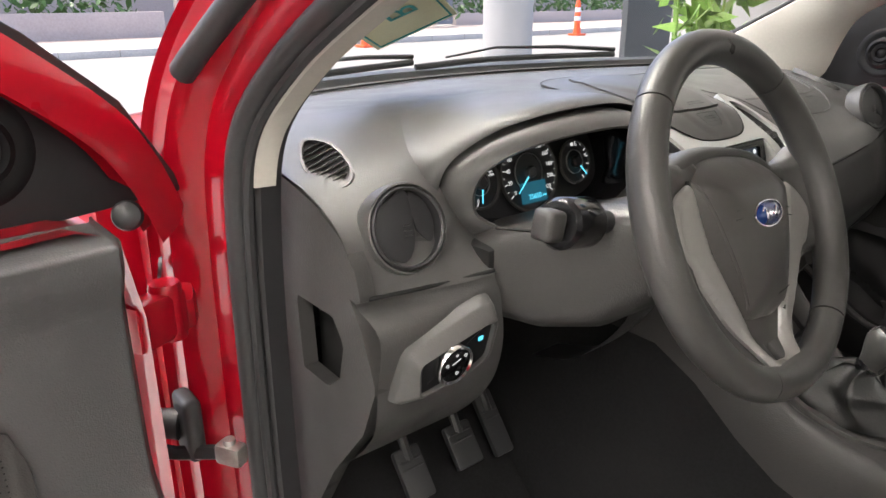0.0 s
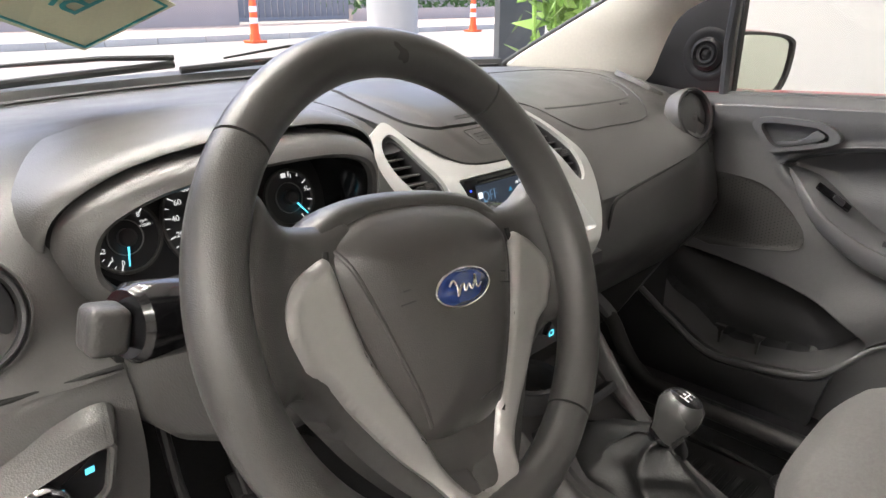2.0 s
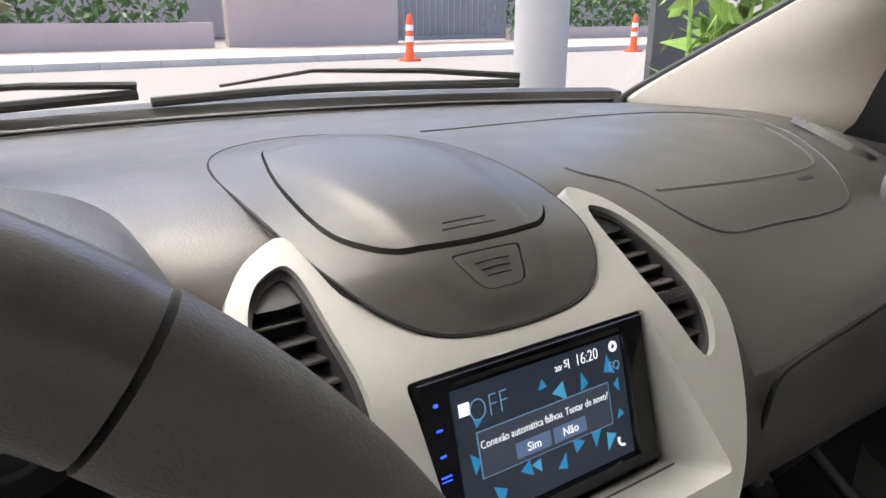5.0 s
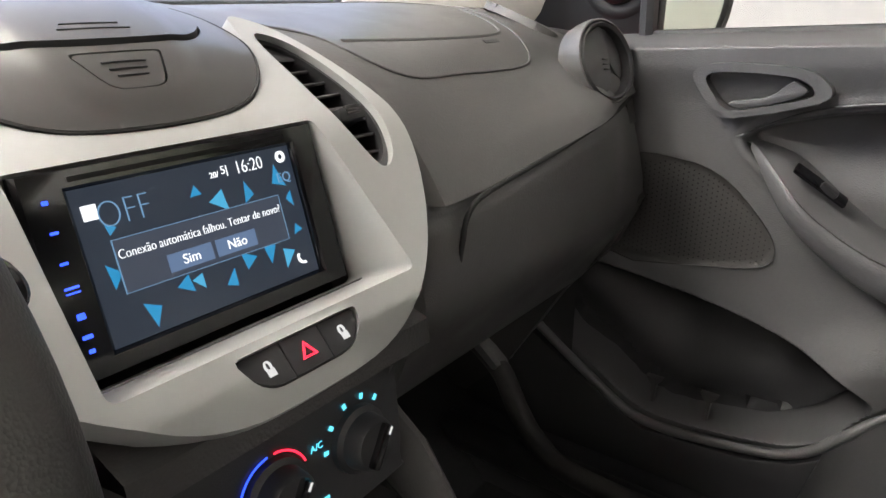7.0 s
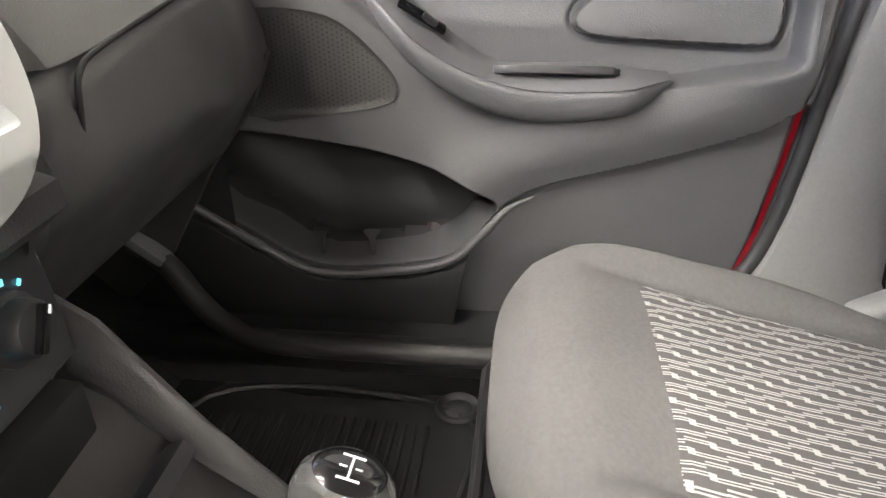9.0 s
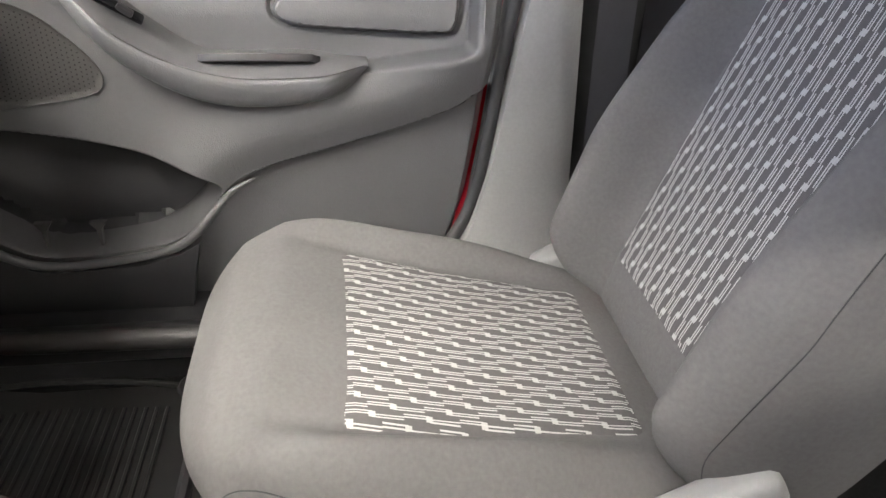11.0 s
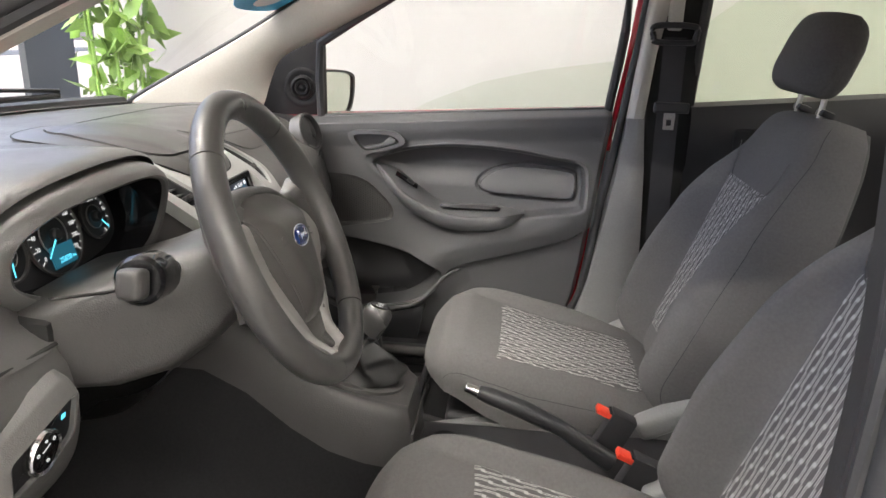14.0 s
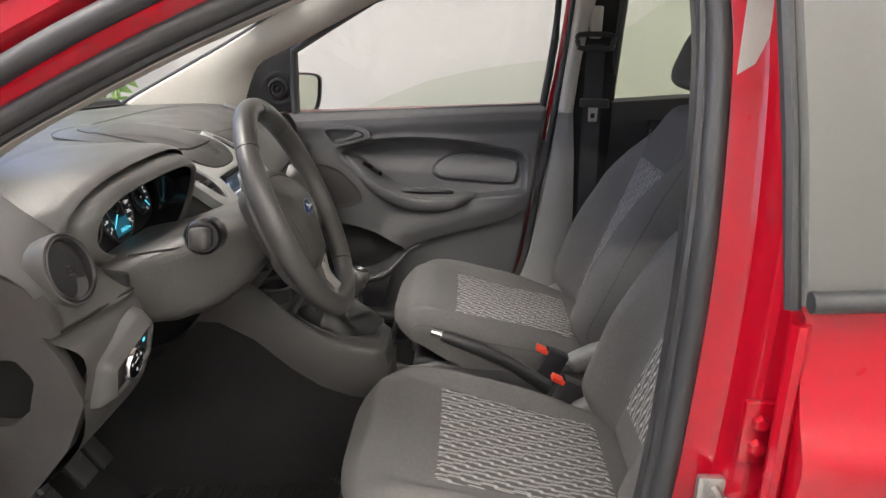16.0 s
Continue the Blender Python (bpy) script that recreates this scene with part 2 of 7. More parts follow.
def frame_ring(outer, inner, depth, m=None):
    """A plate with a hole: outlines of equal length, rounded a little to both edges."""
    o, i = np.array(outer, float), np.array(inner, float)
    d = i - o
    rows = [[(*p, -depth) for p in o], [(*p, -0.0025) for p in o], [(*p, 0) for p in o + d * 0.1],
            [(*p, 0) for p in o + d * 0.9], [(*p, -0.0025) for p in i], [(*p, -depth) for p in i]]
    bm = skin(rows, False, True)
    if m is not None:
        bm.transform(m)
    return bm


def plane_frame(o, u, v):
    """Matrix from the plate's x, y, z to a plane of the world."""
    u, v = Vector(u).normalized(), Vector(v).normalized()
    w = u.cross(v)
    return Matrix(((u.x, v.x, w.x, o[0]), (u.y, v.y, w.y, o[1]), (u.z, v.z, w.z, o[2]), (0, 0, 0, 1)))


def rounded(pts, n=6):
    return [tuple(p) for p in spline(pts, n, True)]


def letters(body, size, m, material, parent, name="lettering", thick=0.0002, align='CENTER', thin=0.0):
    cu = bpy.data.curves.new(name, 'FONT')
    cu.body, cu.size, cu.extrude = body, size, thick
    cu.align_x, cu.align_y = align, 'CENTER'
    cu.offset = -thin * size
    ob = bpy.data.objects.new("tmp", cu)
    scene.collection.objects.link(ob)
    dg = bpy.context.evaluated_depsgraph_get()
    me = bpy.data.meshes.new_from_object(ob.evaluated_get(dg))
    bpy.data.objects.remove(ob)
    bpy.data.curves.remove(cu)
    me.name = name
    me.materials.clear()
    me.materials.append(material)
    o = new(name, me)
    o.parent = parent
    o.matrix_basis = m
    return o


def sd_poly(px, pz, poly):
    """Signed distance to a polygon, negative inside, for arrays of points."""
    p = np.array(poly, float)
    d = np.full(px.shape, 1e9)
    inside = np.zeros(px.shape, bool)
    for i in range(len(p)):
        a, b = p[i - 1], p[i]
        e = b - a
        wx, wz = px - a[0], pz - a[1]
        t = np.clip((wx * e[0] + wz * e[1]) / (e @ e + 1e-12), 0, 1)
        d = np.minimum(d, np.hypot(wx - t * e[0], wz - t * e[1]))
        c = (a[1] > pz) != (b[1] > pz)
        with np.errstate(divide='ignore', invalid='ignore'):
            inside ^= c & (px < (b[0] - a[0]) * (pz - a[1]) / (b[1] - a[1] + 1e-15) + a[0])
    return np.where(inside, -d, d)


def ease(x):
    x = np.clip(x, 0, 1)
    return x * x * (3 - 2 * x)


def grid_mesh(X, Y, Z):
    n, k = X.shape
    me = bpy.data.meshes.new("grid")
    idx = np.arange(n * k).reshape(n, k)
    faces = np.stack([idx[:-1, :-1], idx[:-1, 1:], idx[1:, 1:], idx[1:, :-1]], -1).reshape(-1, 4)
    me.from_pydata(np.stack([X, Y, Z], -1).reshape(-1, 3).tolist(), [], faces.tolist())
    bm = bmesh.new()
    bm.from_mesh(me)
    bpy.data.meshes.remove(me)
    return bm


def sheet(outer, holes, cell, depth, height=None, m=None, whole=False):
    """A curved plate with holes: a fine grid snapped to the outlines, with walls running back from every edge."""
    o = np.array(outer, float)
    lo, hi = o.min(0) - cell, o.max(0) + cell
    xs = np.arange(lo[0], hi[0] + cell, cell)
    ys = np.arange(lo[1], hi[1] + cell, cell)
    X, Y = np.meshgrid(xs, ys, indexing='ij')

    def dist(x, y):
        d = sd_poly(x, y, outer)
        for h in holes:
            d = np.maximum(d, -sd_poly(x, y, h))
        return d
    for _ in range(2):
        D = dist(X, Y)
        e = cell * 0.05
        gx = (dist(X + e, Y) - D) / e
        gy = (dist(X, Y + e) - D) / e
        near = np.abs(D) < cell * 0.71
        X = np.where(near, X - gx * D, X)
        Y = np.where(near, Y - gy * D, Y)
    D = dist(X, Y)
    keep = D < cell * 0.12
    H = np.zeros(X.shape)
    if height:
        H[keep] = height(X[keep], Y[keep]) if whole else np.vectorize(height, otypes=[float])(X[keep], Y[keep])
    idx = np.full(X.shape, -1)
    idx[keep] = np.arange(keep.sum())
    bm = bmesh.new()
    vs = [bm.verts.new(p) for p in np.stack([X[keep], Y[keep], H[keep]], -1).tolist()]
    corner = [(slice(None, -1), slice(None, -1)), (slice(1, None), slice(None, -1)), (slice(1, None), slice(1, None)), (slice(None, -1), slice(1, None))]
    ids = np.stack([idx[c] for c in corner], -1).reshape(-1, 4)
    has = ids >= 0
    n = has.sum(1)
    cx = (np.stack([X[c] for c in corner], -1).reshape(-1, 4) * has).sum(1) / np.maximum(n, 1)
    cy = (np.stack([Y[c] for c in corner], -1).reshape(-1, 4) * has).sum(1) / np.maximum(n, 1)
    for q in ids[(n >= 3) & (dist(cx, cy) < 0)]:
        bm.faces.new([vs[i] for i in q if i >= 0])
    edges = [e for e in bm.edges if len(e.link_faces) == 1]
    inset = bmesh.ops.extrude_edge_only(bm, edges=edges)
    nv = [g for g in inset["geom"] if isinstance(g, bmesh.types.BMVert)]
    bmesh.ops.translate(bm, verts=nv, vec=(0, 0, -depth))
    bmesh.ops.delete(bm, geom=[v for v in bm.verts if not v.link_faces], context='VERTS')
    if m is not None:
        bm.transform(m)
    return bm


def grow(line, k, cx, cy):
    return [(cx + (u - cx) * k, cy + (v - cy) * k) for u, v in line]


def corners(pts, radii, n=5):
    """A polygon whose corners are rounded, each by its own radius."""
    out = []
    for k, (p, rad) in enumerate(zip(pts, radii)):
        p, a, b = Vector(p), Vector(pts[k - 1]), Vector(pts[(k + 1) % len(pts)])
        q0, q1 = p + (a - p).normalized() * rad, p + (b - p).normalized() * rad
        out += [tuple(q0 * (1 - f) ** 2 + p * 2 * f * (1 - f) + q1 * f * f) for f in np.linspace(0, 1, n)]
    return out


def moved(bm, m):
    bm.transform(m)
    return bm


def circle(cx, cy, rx, ry=None, n=36):
    return [(cx + rx * math.cos(a), cy + (ry or rx) * math.sin(a)) for a in np.linspace(0, 2 * math.pi, n, endpoint=False)]


# ---- showroom and street ----
M_FLOOR = mat("showroom_floor", (0.3, 0.3, 0.29), 0.25, vary=0.06, vary_scale=2)
M_WALL = mat("white_wall", (0.33, 0.327, 0.322), 0.7, grain=0.1, grain_scale=60, vary=0.03, vary_scale=2)
# Grey of the unseen walls, chosen to hold back their fill light.
M_DIMWALL = mat("unseen_wall_grey", (0.45, 0.44, 0.43), 0.7, grain=0.1, grain_scale=60, vary=0.05, vary_scale=2)
M_CEIL = mat("ceiling_paint", (0.6, 0.6, 0.59), 0.8, vary=0.03, vary_scale=2)
M_BAND = mat("pale_green_paint", (0.27, 0.283, 0.254), 0.6, grain=0.1, grain_scale=60, vary=0.04, vary_scale=2)
M_ASPHALT = mat("asphalt", (0.17, 0.16, 0.148), 0.85, vary=0.12, vary_scale=1.2)
M_KERB = mat("kerb_stone", (0.42, 0.41, 0.38), 0.85, vary=0.2, vary_scale=1.5)
M_WALK = mat("pavement", (0.3, 0.25, 0.22), 0.85, vary=0.15, vary_scale=1.2)
M_FARWALL = mat("rendered_wall", (0.42, 0.36, 0.33), 0.85, vary=0.12, vary_scale=0.8)
M_GATE = mat("grey_gate", (0.16, 0.17, 0.19), 0.5, vary=0.1, vary_scale=1)
M_LEAF = mat("leaves", (0.06, 0.13, 0.03), 0.6, vary=0.4, vary_scale=3)
M_PALELEAF = mat("bamboo_leaves", (0.14, 0.25, 0.05), 0.5, vary=0.35, vary_scale=6)
M_CONE = mat("cone_orange", (0.75, 0.1, 0.02), 0.5, vary=0.1)
M_PANEL = mat("charcoal_panel", (0.05, 0.055, 0.06), 0.6, vary=0.12, vary_scale=3)
G_TUBE = glow("tube_light", (1.0, 0.95, 0.88), 50.0)

ground = part("ground", box(400, 400, 0.2, 0, m=pose(0, 150, -0.13)), M_ASPHALT)
tagged(ground, "dull grey asphalt street in front of the showroom", "road", kind="structure")
floor = part("floor", box(13.2, 13.5, 0.05, 0, m=pose(0.6, -2.75, -0.01)), M_FLOOR)
tagged(floor, "polished pale grey showroom floor", "floor", kind="structure")
wall_east = part("wall_east", box(0.2, 9.5, 3.4, 0, m=pose(2.7, -2.7, 1.7)), M_WALL)
tagged(wall_east, "white painted showroom wall with a curved green band", "wall", kind="structure")
band_line = [(-7.4, 0.02), (-7.4, 2.6), (-2.6, 2.3), (-1.6, 1.6), (-1.15, 1.25), (-0.75, 1.06), (-0.35, 1.0), (-0.05, 0.93), (0.2, 0.83), (0.42, 0.72), (0.62, 0.55), (0.8, 0.02)]
part("painted_band", slab(band_line, 0.004, 0, m=plane_frame((2.594, 0, 0), (0, 1, 0), (0, 0, 1)) @ Matrix.Diagonal((1, 1, -1, 1))), M_BAND, wall_east)
# Back and west walls are out of view, added to shape the light.
wall_south = part("wall_south", box(13, 0.2, 3.4, 0, m=pose(0.6, -8.6, 1.7)), M_DIMWALL)
tagged(wall_south, "unseen grey back wall, added to set the fill light", "wall", kind="structure")
wall_west = part("wall_west", box(0.2, 11, 3.4, 0, m=pose(-5.9, -3.2, 1.7)), M_DIMWALL)
tagged(wall_west, "unseen grey side wall, added to set the fill light", "wall", kind="structure")
ceiling = part("ceiling", box(12, 11.2, 0.15, 0, m=pose(-0.6, -3.0, 3.5)), M_CEIL)
tagged(ceiling, "white painted showroom ceiling", "ceiling", kind="structure")
# Tube places are tuned to light the cabin; the front row is doubled for it.
for xx in (-4.9, -2.6, -1.9, -1.2, -0.45, 0.3, 1.8):
    for yy in (-6.6, -4.4, -2.6, -0.8, 1.6):
        if xx > -2 and -4 < yy < 1 or xx < -4 and not -3 < yy < 0 or xx > 1 and yy > 0 or xx in (-1.9, -0.45) and yy < 1:
            continue
        lamp = thing("ceiling_light", "white tube lamp in a slim ceiling housing", "lamp", (xx, yy, 3.36), "showroom tube lamps")
        part("housing", box(0.1, 1.7, 0.05, 0.008, m=pose(0, 0, 0.03)), M_WALL, lamp)
        part("tube", tube([(0, -0.78, -0.01), (0, 0.78, -0.01)], 0.022, 10), G_TUBE, lamp, "glowing white tube")

column = thing("column", "round white painted showroom column", "column", (5.43, 6.4, 0))
part("shaft", lathe([(0.0, 0), (0.31, 0), (0.31, 3.6), (0, 3.6)], 40), M_WALL, column)
banner = thing("banner_stand", "charcoal grey upright display panel", "sign", (3.58, 3.0, 0))
part("panel", box(0.54, 0.05, 2.1, 0.008, m=pose(0, 0, 1.1)), M_PANEL, banner)
part("base", box(0.5, 0.34, 0.04, 0.01, m=pose(0, 0, 0.035)), M_DARK, banner)

kerb = thing("kerb", "worn pale kerb of the far pavement", "kerb", (0, 16.2, 0), kind="structure")
for i in range(44):
    part("kerbstone", box(1.19, 0.22, 0.2, 0.02, m=pose(-14 + 1.2 * i, 0, 0.03)), M_KERB, kerb)
pavement = part("pavement", box(120, 5.0, 0.16, 0, m=pose(20, 18.81, 0.04)), M_WALK)
tagged(pavement, "brownish far pavement of the street", "pavement", kind="structure")
far_wall = thing("street_wall", "plastered street wall in dull beige", "wall", (9.2, 21, 0), kind="structure")
part("wall_body", box(5.6, 0.3, 4.2, 0.01, m=pose(0, 0, 2.1)), M_FARWALL, far_wall)
gate = thing("street_gate", "closed grey sheet-metal sliding gate", "gate", (14.3, 20.95, 0.1))
for z in (0.16, 3.2):
    part("gate_rail", box(4.5, 0.06, 0.12, 0.01, m=pose(0, 0, z)), M_GATE, gate)
for i in range(18):
    part("slat", box(0.21, 0.04, 3.0, 0.01, m=pose(-2.15 + 0.253 * i, 0, 1.7)), M_GATE, gate)
far_wall2 = thing("street_wall", "low plastered wall under a hedge", "wall", (-6, 21, 0), kind="structure")
part("wall_body", box(24, 0.3, 0.8, 0.02, m=pose(0, 0, 0.4)), M_FARWALL, far_wall2)
far_wall3 = thing("street_wall", "low plastered wall under a hedge", "wall", (31, 21.4, 0), kind="structure")
part("wall_body", box(28, 0.3, 0.55, 0.02, m=pose(0, 0, 0.27)), M_FARWALL, far_wall3)


def leaf_mass(cx, cy, cz, sx, sy, sz, count, size, seed):
    """Many small bent leaves scattered through a box with a ragged outline."""
    rng = np.random.default_rng(seed)
    verts, faces = [], []
    for _ in range(count):
        p = rng.uniform(-1, 1, 3)
        p[2] *= 1 - 0.25 * rng.random()
        c = np.array([cx + p[0] * sx, cy + p[1] * sy, cz + p[2] * sz])
        a, b = rng.normal(size=3), rng.normal(size=3)
        a /= np.linalg.norm(a)
        b -= a * (a @ b)
        b /= np.linalg.norm(b)
        s = size * rng.uniform(0.6, 1.4)
        k = len(verts)
        verts += [tuple(c - a * s), tuple(c + b * s * 0.4 + np.cross(a, b) * s * 0.15), tuple(c + a * s), tuple(c - b * s * 0.4)]
        faces += [(k, k + 1, k + 2), (k, k + 2, k + 3)]
    me = bpy.data.meshes.new("leaves")
    me.from_pydata(verts, [], faces)
    bm = bmesh.new()
    bm.from_mesh(me)
    bpy.data.meshes.remove(me)
    return bm


hedge = part("hedge", leaf_mass(-6, 21.6, 1.9, 11.5, 0.7, 1.4, 5200, 0.16, 3), M_LEAF)
tagged(hedge, "dense green hedge behind the street wall", "hedge", kind="stuff")
hedge2 = part("hedge", leaf_mass(30, 21.9, 1.7, 13.5, 0.7, 1.3, 5200, 0.16, 4), M_LEAF)
tagged(hedge2, "dense green hedge behind the low wall", "hedge", kind="stuff")
house = thing("street_building", "pale building behind the street wall", "building", (8, 34, 0))
part("wall", box(90, 4, 9, 0.02, m=pose(0, 0, 4.5)), M_FARWALL, house)


def traffic_cone(x, y):
    c = thing("traffic_cone", "slim orange traffic post with white bands", "cone", (x, y, 0.0), "street cones")
    part("base", box(0.4, 0.4, 0.06, 0.01, m=pose(0, 0, 0.0)), M_CONE, c)
    part("body", lathe([(0.13, 0.03), (0.1, 0.25), (0.085, 0.9), (0.05, 1.05), (0, 1.06)], 20), M_CONE, c)
    for z, r in ((0.42, 0.101), (0.68, 0.095)):
        part("band", lathe([(r, z), (r - 0.003, z + 0.13)], 20), M_WHITE, c, "white reflective band")
    return c


traffic_cone(9.0, 15.2)
traffic_cone(17.0, 15.3)

bamboo = thing("bamboo_plant", "pale green bamboo plant against the white wall", "plant", (2.08, 1.62, 0))
part("pot", lathe([(0, 0.02), (0.15, 0.02), (0.19, 0.34), (0.17, 0.34), (0.16, 0.28), (0, 0.28)], 28), M_PANEL, bamboo)
for i in range(7):
    a = i * 0.9
    part("stem", tube([(0.06 * math.cos(a), 0.06 * math.sin(a), 0.25), (0.12 * math.cos(a), 0.12 * math.sin(a), 0.9), (0.15 * math.cos(a), 0.15 * math.sin(a), 1.8)], 0.008, 6), M_PALELEAF, bamboo)
part("foliage", leaf_mass(0, 0, 1.3, 0.17, 0.17, 0.6, 260, 0.07, 8), M_PALELEAF, bamboo)

# ---- car shell ----
car_floor = part("car_floor", join(box(1.46, 2.2, 0.05, 0.01, m=pose(0, -0.68, 0.245)), box(1.46, 0.5, 0.04, 0.01, m=pose(0, 0.57, 0.40, 46)),
                                   box(1.3, 0.05, 0.5, 0.01, m=pose(0, 0.8, 0.72))), M_CARPET)
tagged(car_floor, "black carpeted car floor and footwell", "car floor", kind="structure")
roof = part("car_roof", join(box(1.2, 1.7, 0.03, 0.012, m=pose(0, -0.75, 1.45)), box(1.3, 0.03, 0.3, 0.01, m=pose(0, -1.9, 0.82, -22)),
                             box(1.42, 0.04, 0.6, 0.01, m=pose(0, -1.68, 0.5))), M_BEIGE)
rear_pane = part("rear_window", skin([[(x, -1.86 + 0.2 * k + 0.05 * x * x, 0.96 + 0.47 * k) for k in (0, 0.5, 1)] for x in np.linspace(-0.58, 0.58, 9)]), M_GLASS)
rear_pane.visible_shadow = False
tagged(rear_pane, "clear rear window of the hatchback", "window", kind="structure")
tagged(roof, "pale cloth headliner and rear of the cabin", "headliner", kind="structure")
for sx in (-1, 1):
    sill = part("door_sill", join(box(0.2, 2.2, 0.14, 0.03, 3, m=pose(sx * 0.69, -0.5, 0.28)), box(0.05, 2.1, 0.05, 0.02, 3, m=pose(sx * 0.60, -0.5, 0.335))), M_DARK)
    tagged(sill, "black plastic door sill trim", "sill", kind="structure")

# ---- dashboard ----
dashboard = thing("dashboard", "dark grey grained plastic dashboard with round end vents", "dashboard", (0, 0, 0.6))


def dpart(name, bm, material, parent=None, label="", angle=38):
    """A part given in the car's own coordinates under a thing that stands elsewhere."""
    parent = parent or dashboard
    root = parent
    off = Vector((0, 0, 0))
    while root:
        off += root.matrix_basis.translation
        root = root.parent
    bm.transform(Matrix.Translation(-off))
    return part(name, bm, material, parent, label, angle=angle)


XS = [-0.672, -0.64, -0.57, -0.50, -0.43, -0.36, -0.29, -0.22, -0.165, -0.10, 0.0, 0.10, 0.2, 0.33, 0.46, 0.57, 0.64, 0.672]


def profile(x):
    """The dashboard's upper half, cut fore and aft at x: from the windscreen to the crease over the knees."""
    yws = 0.97 - 0.42 * x * x
    a = abs(x)
    side = float(ease(np.array((a - 0.5) / 0.17)))
    sag = side * (0.4 if x > 0 else 1.0)
    hump = float(ease(np.array(1 - abs(x + 0.35) / 0.24)))
    mid = float(ease(np.array(1 - a / 0.22)))
    sunk = (0.018 if x < 0 else 0.036) * float(ease(np.array((0.216 - a) / 0.02)))
    lower = float(ease(np.array((-x - 0.1) / 0.1)))
    rise = 0.1 * max(0.0, x - 0.26)
    crown = float(ease(np.array((0.21 - a) / 0.09)))
    k = [(yws, 0.972), (yws - 0.03, 0.984), (0.66 - 0.05 * side, 0.996 - 0.012 * sag), (0.52, 0.999 - 0.018 * sag + 0.014 * hump + 0.006 * crown),
         (0.43 + 0.03 * hump, 0.99 - 0.022 * sag + 0.022 * hump + 0.011 * crown), (0.345 + 0.075 * hump + 0.6 * sunk, 0.966 - 0.016 * side + 0.035 * hump + 0.013 * crown),
         (0.288 + 0.1 * hump + sunk, 0.928 + 0.02 * hump - 0.008 * side), (0.25 + 0.11 * hump + 0.02 * side - 0.005 * mid + sunk, 0.885 + 0.7 * rise),
         (0.228 + 0.03 * side + 0.02 * hump + sunk, 0.852 + rise)]
    return [(x, y, z) for y, z in k]


def dash_z(x, y):
    p = spline(profile(x), 8)
    o = np.argsort(p[:, 1])
    return float(np.interp(y, p[o, 1], p[o, 2]))


xs = spline([[v] for v in XS], 5)[:, 0]
upper = skin([[tuple(p) for p in spline(profile(x), 5)] for x in xs])
dpart("upper_pad", upper, M_DASH)


def lower_profile(x):
    drv = float(ease(np.array((-x - 0.12) / 0.06)))
    side = float(ease(np.array((abs(x) - 0.52) / 0.15)))
    mid = float(ease(np.array(1 - (abs(x) - 0.1) / 0.05)))
    pas = 1 - drv
    rise = 0.1 * max(0.0, x - 0.26)
    k = [(0.24 + 0.03 * side, 0.854 + rise), (0.236 + 0.03 * side, 0.843 + rise), (0.226 + 0.03 * side * pas, 0.822 + 0.9 * rise), (0.222 + 0.012 * side, 0.76), (0.25 + 0.02 * pas, 0.69), (0.33, 0.61), (0.42, 0.58)]
    return [(x, y + 0.03 * mid, z) for y, z in k]


dpart("knee_panel", skin([[tuple(p) for p in spline(lower_profile(x), 4)] for x in np.linspace(-0.668, -0.497, 12)]), M_DASH)
dpart("knee_return", skin([[(x, y + d, z) for x, y, z in spline(lower_profile(-0.497), 4)] for d in (0.0, 0.012, 0.09)]), M_DASH)
dpart("knee_panel", skin([[tuple(p) for p in spline(lower_profile(x), 4)] for x in np.linspace(-0.235, -0.115, 8)]), M_DASH)
glove = dpart("glovebox_lid", skin([[tuple(p) for p in spline(lower_profile(x), 4)] for x in np.linspace(0.115, 0.668, 24)]), M_DASH)
dpart("glovebox_edge", tube(spline([(0.236, 0.229, 0.76), (0.24, 0.223, 0.815), (0.252, 0.224, 0.842), (0.29, 0.225, 0.8535), (0.42, 0.229, 0.866), (0.55, 0.238, 0.879), (0.65, 0.256, 0.889)], 6), 0.0026, 8), M_HOLE, None, "dark gap over the glovebox lid")
dpart("crease_gap", tube(spline([(-0.66, 0.256, 0.856), (-0.6, 0.247, 0.855), (-0.5, 0.236, 0.855)], 6), 0.0025, 8), M_HOLE)
# end faces with a fuse pocket in the driver's one
end_line = [(0.9, 0.96), (0.66, 0.985), (0.52, 0.975), (0.43, 0.965), (0.345, 0.945), (0.288, 0.918), (0.262, 0.885), (0.254, 0.856), (0.272, 0.846), (0.255, 0.822), (0.232, 0.76), (0.262, 0.69), (0.335, 0.60), (0.42, 0.46), (0.5, 0.38), (0.9, 0.38)]
pocket_line = rounded([(0.40, 0.818), (0.315, 0.818), (0.294, 0.79), (0.308, 0.742), (0.335, 0.72), (0.395, 0.722)], 1)
# Driver's end face takes the darker console plastic to paint in shade.
dpart("end_panel", sheet(end_line, [pocket_line], 0.011, 0.02, None, plane_frame((-0.672, 0, 0), (0, 1, 0), (0, 0, 1)) @ Matrix.Diagonal((1, 1, -1, 1))), M_CONS)
dpart("pocket", slab([(0.42, 0.84), (0.28, 0.84), (0.28, 0.70), (0.42, 0.70)], 0.003, 0, plane_frame((-0.63, 0, 0), (0, 1, 0), (0, 0, 1))), M_HOLE, None, "dark open pocket")
dpart("end_panel", slab(end_line, 0.02, 0, plane_frame((0.672, 0, 0), (0, 1, 0), (0, 0, 1))), M_LOWER)
dpart("defroster_slot", tube([(x, 0.93 - 0.42 * x * x, 0.9895) for x in np.linspace(-0.62, 0.62, 30)], 0.007, 6, squash=0.35), M_HOLE, None, "dark slot along the windscreen")
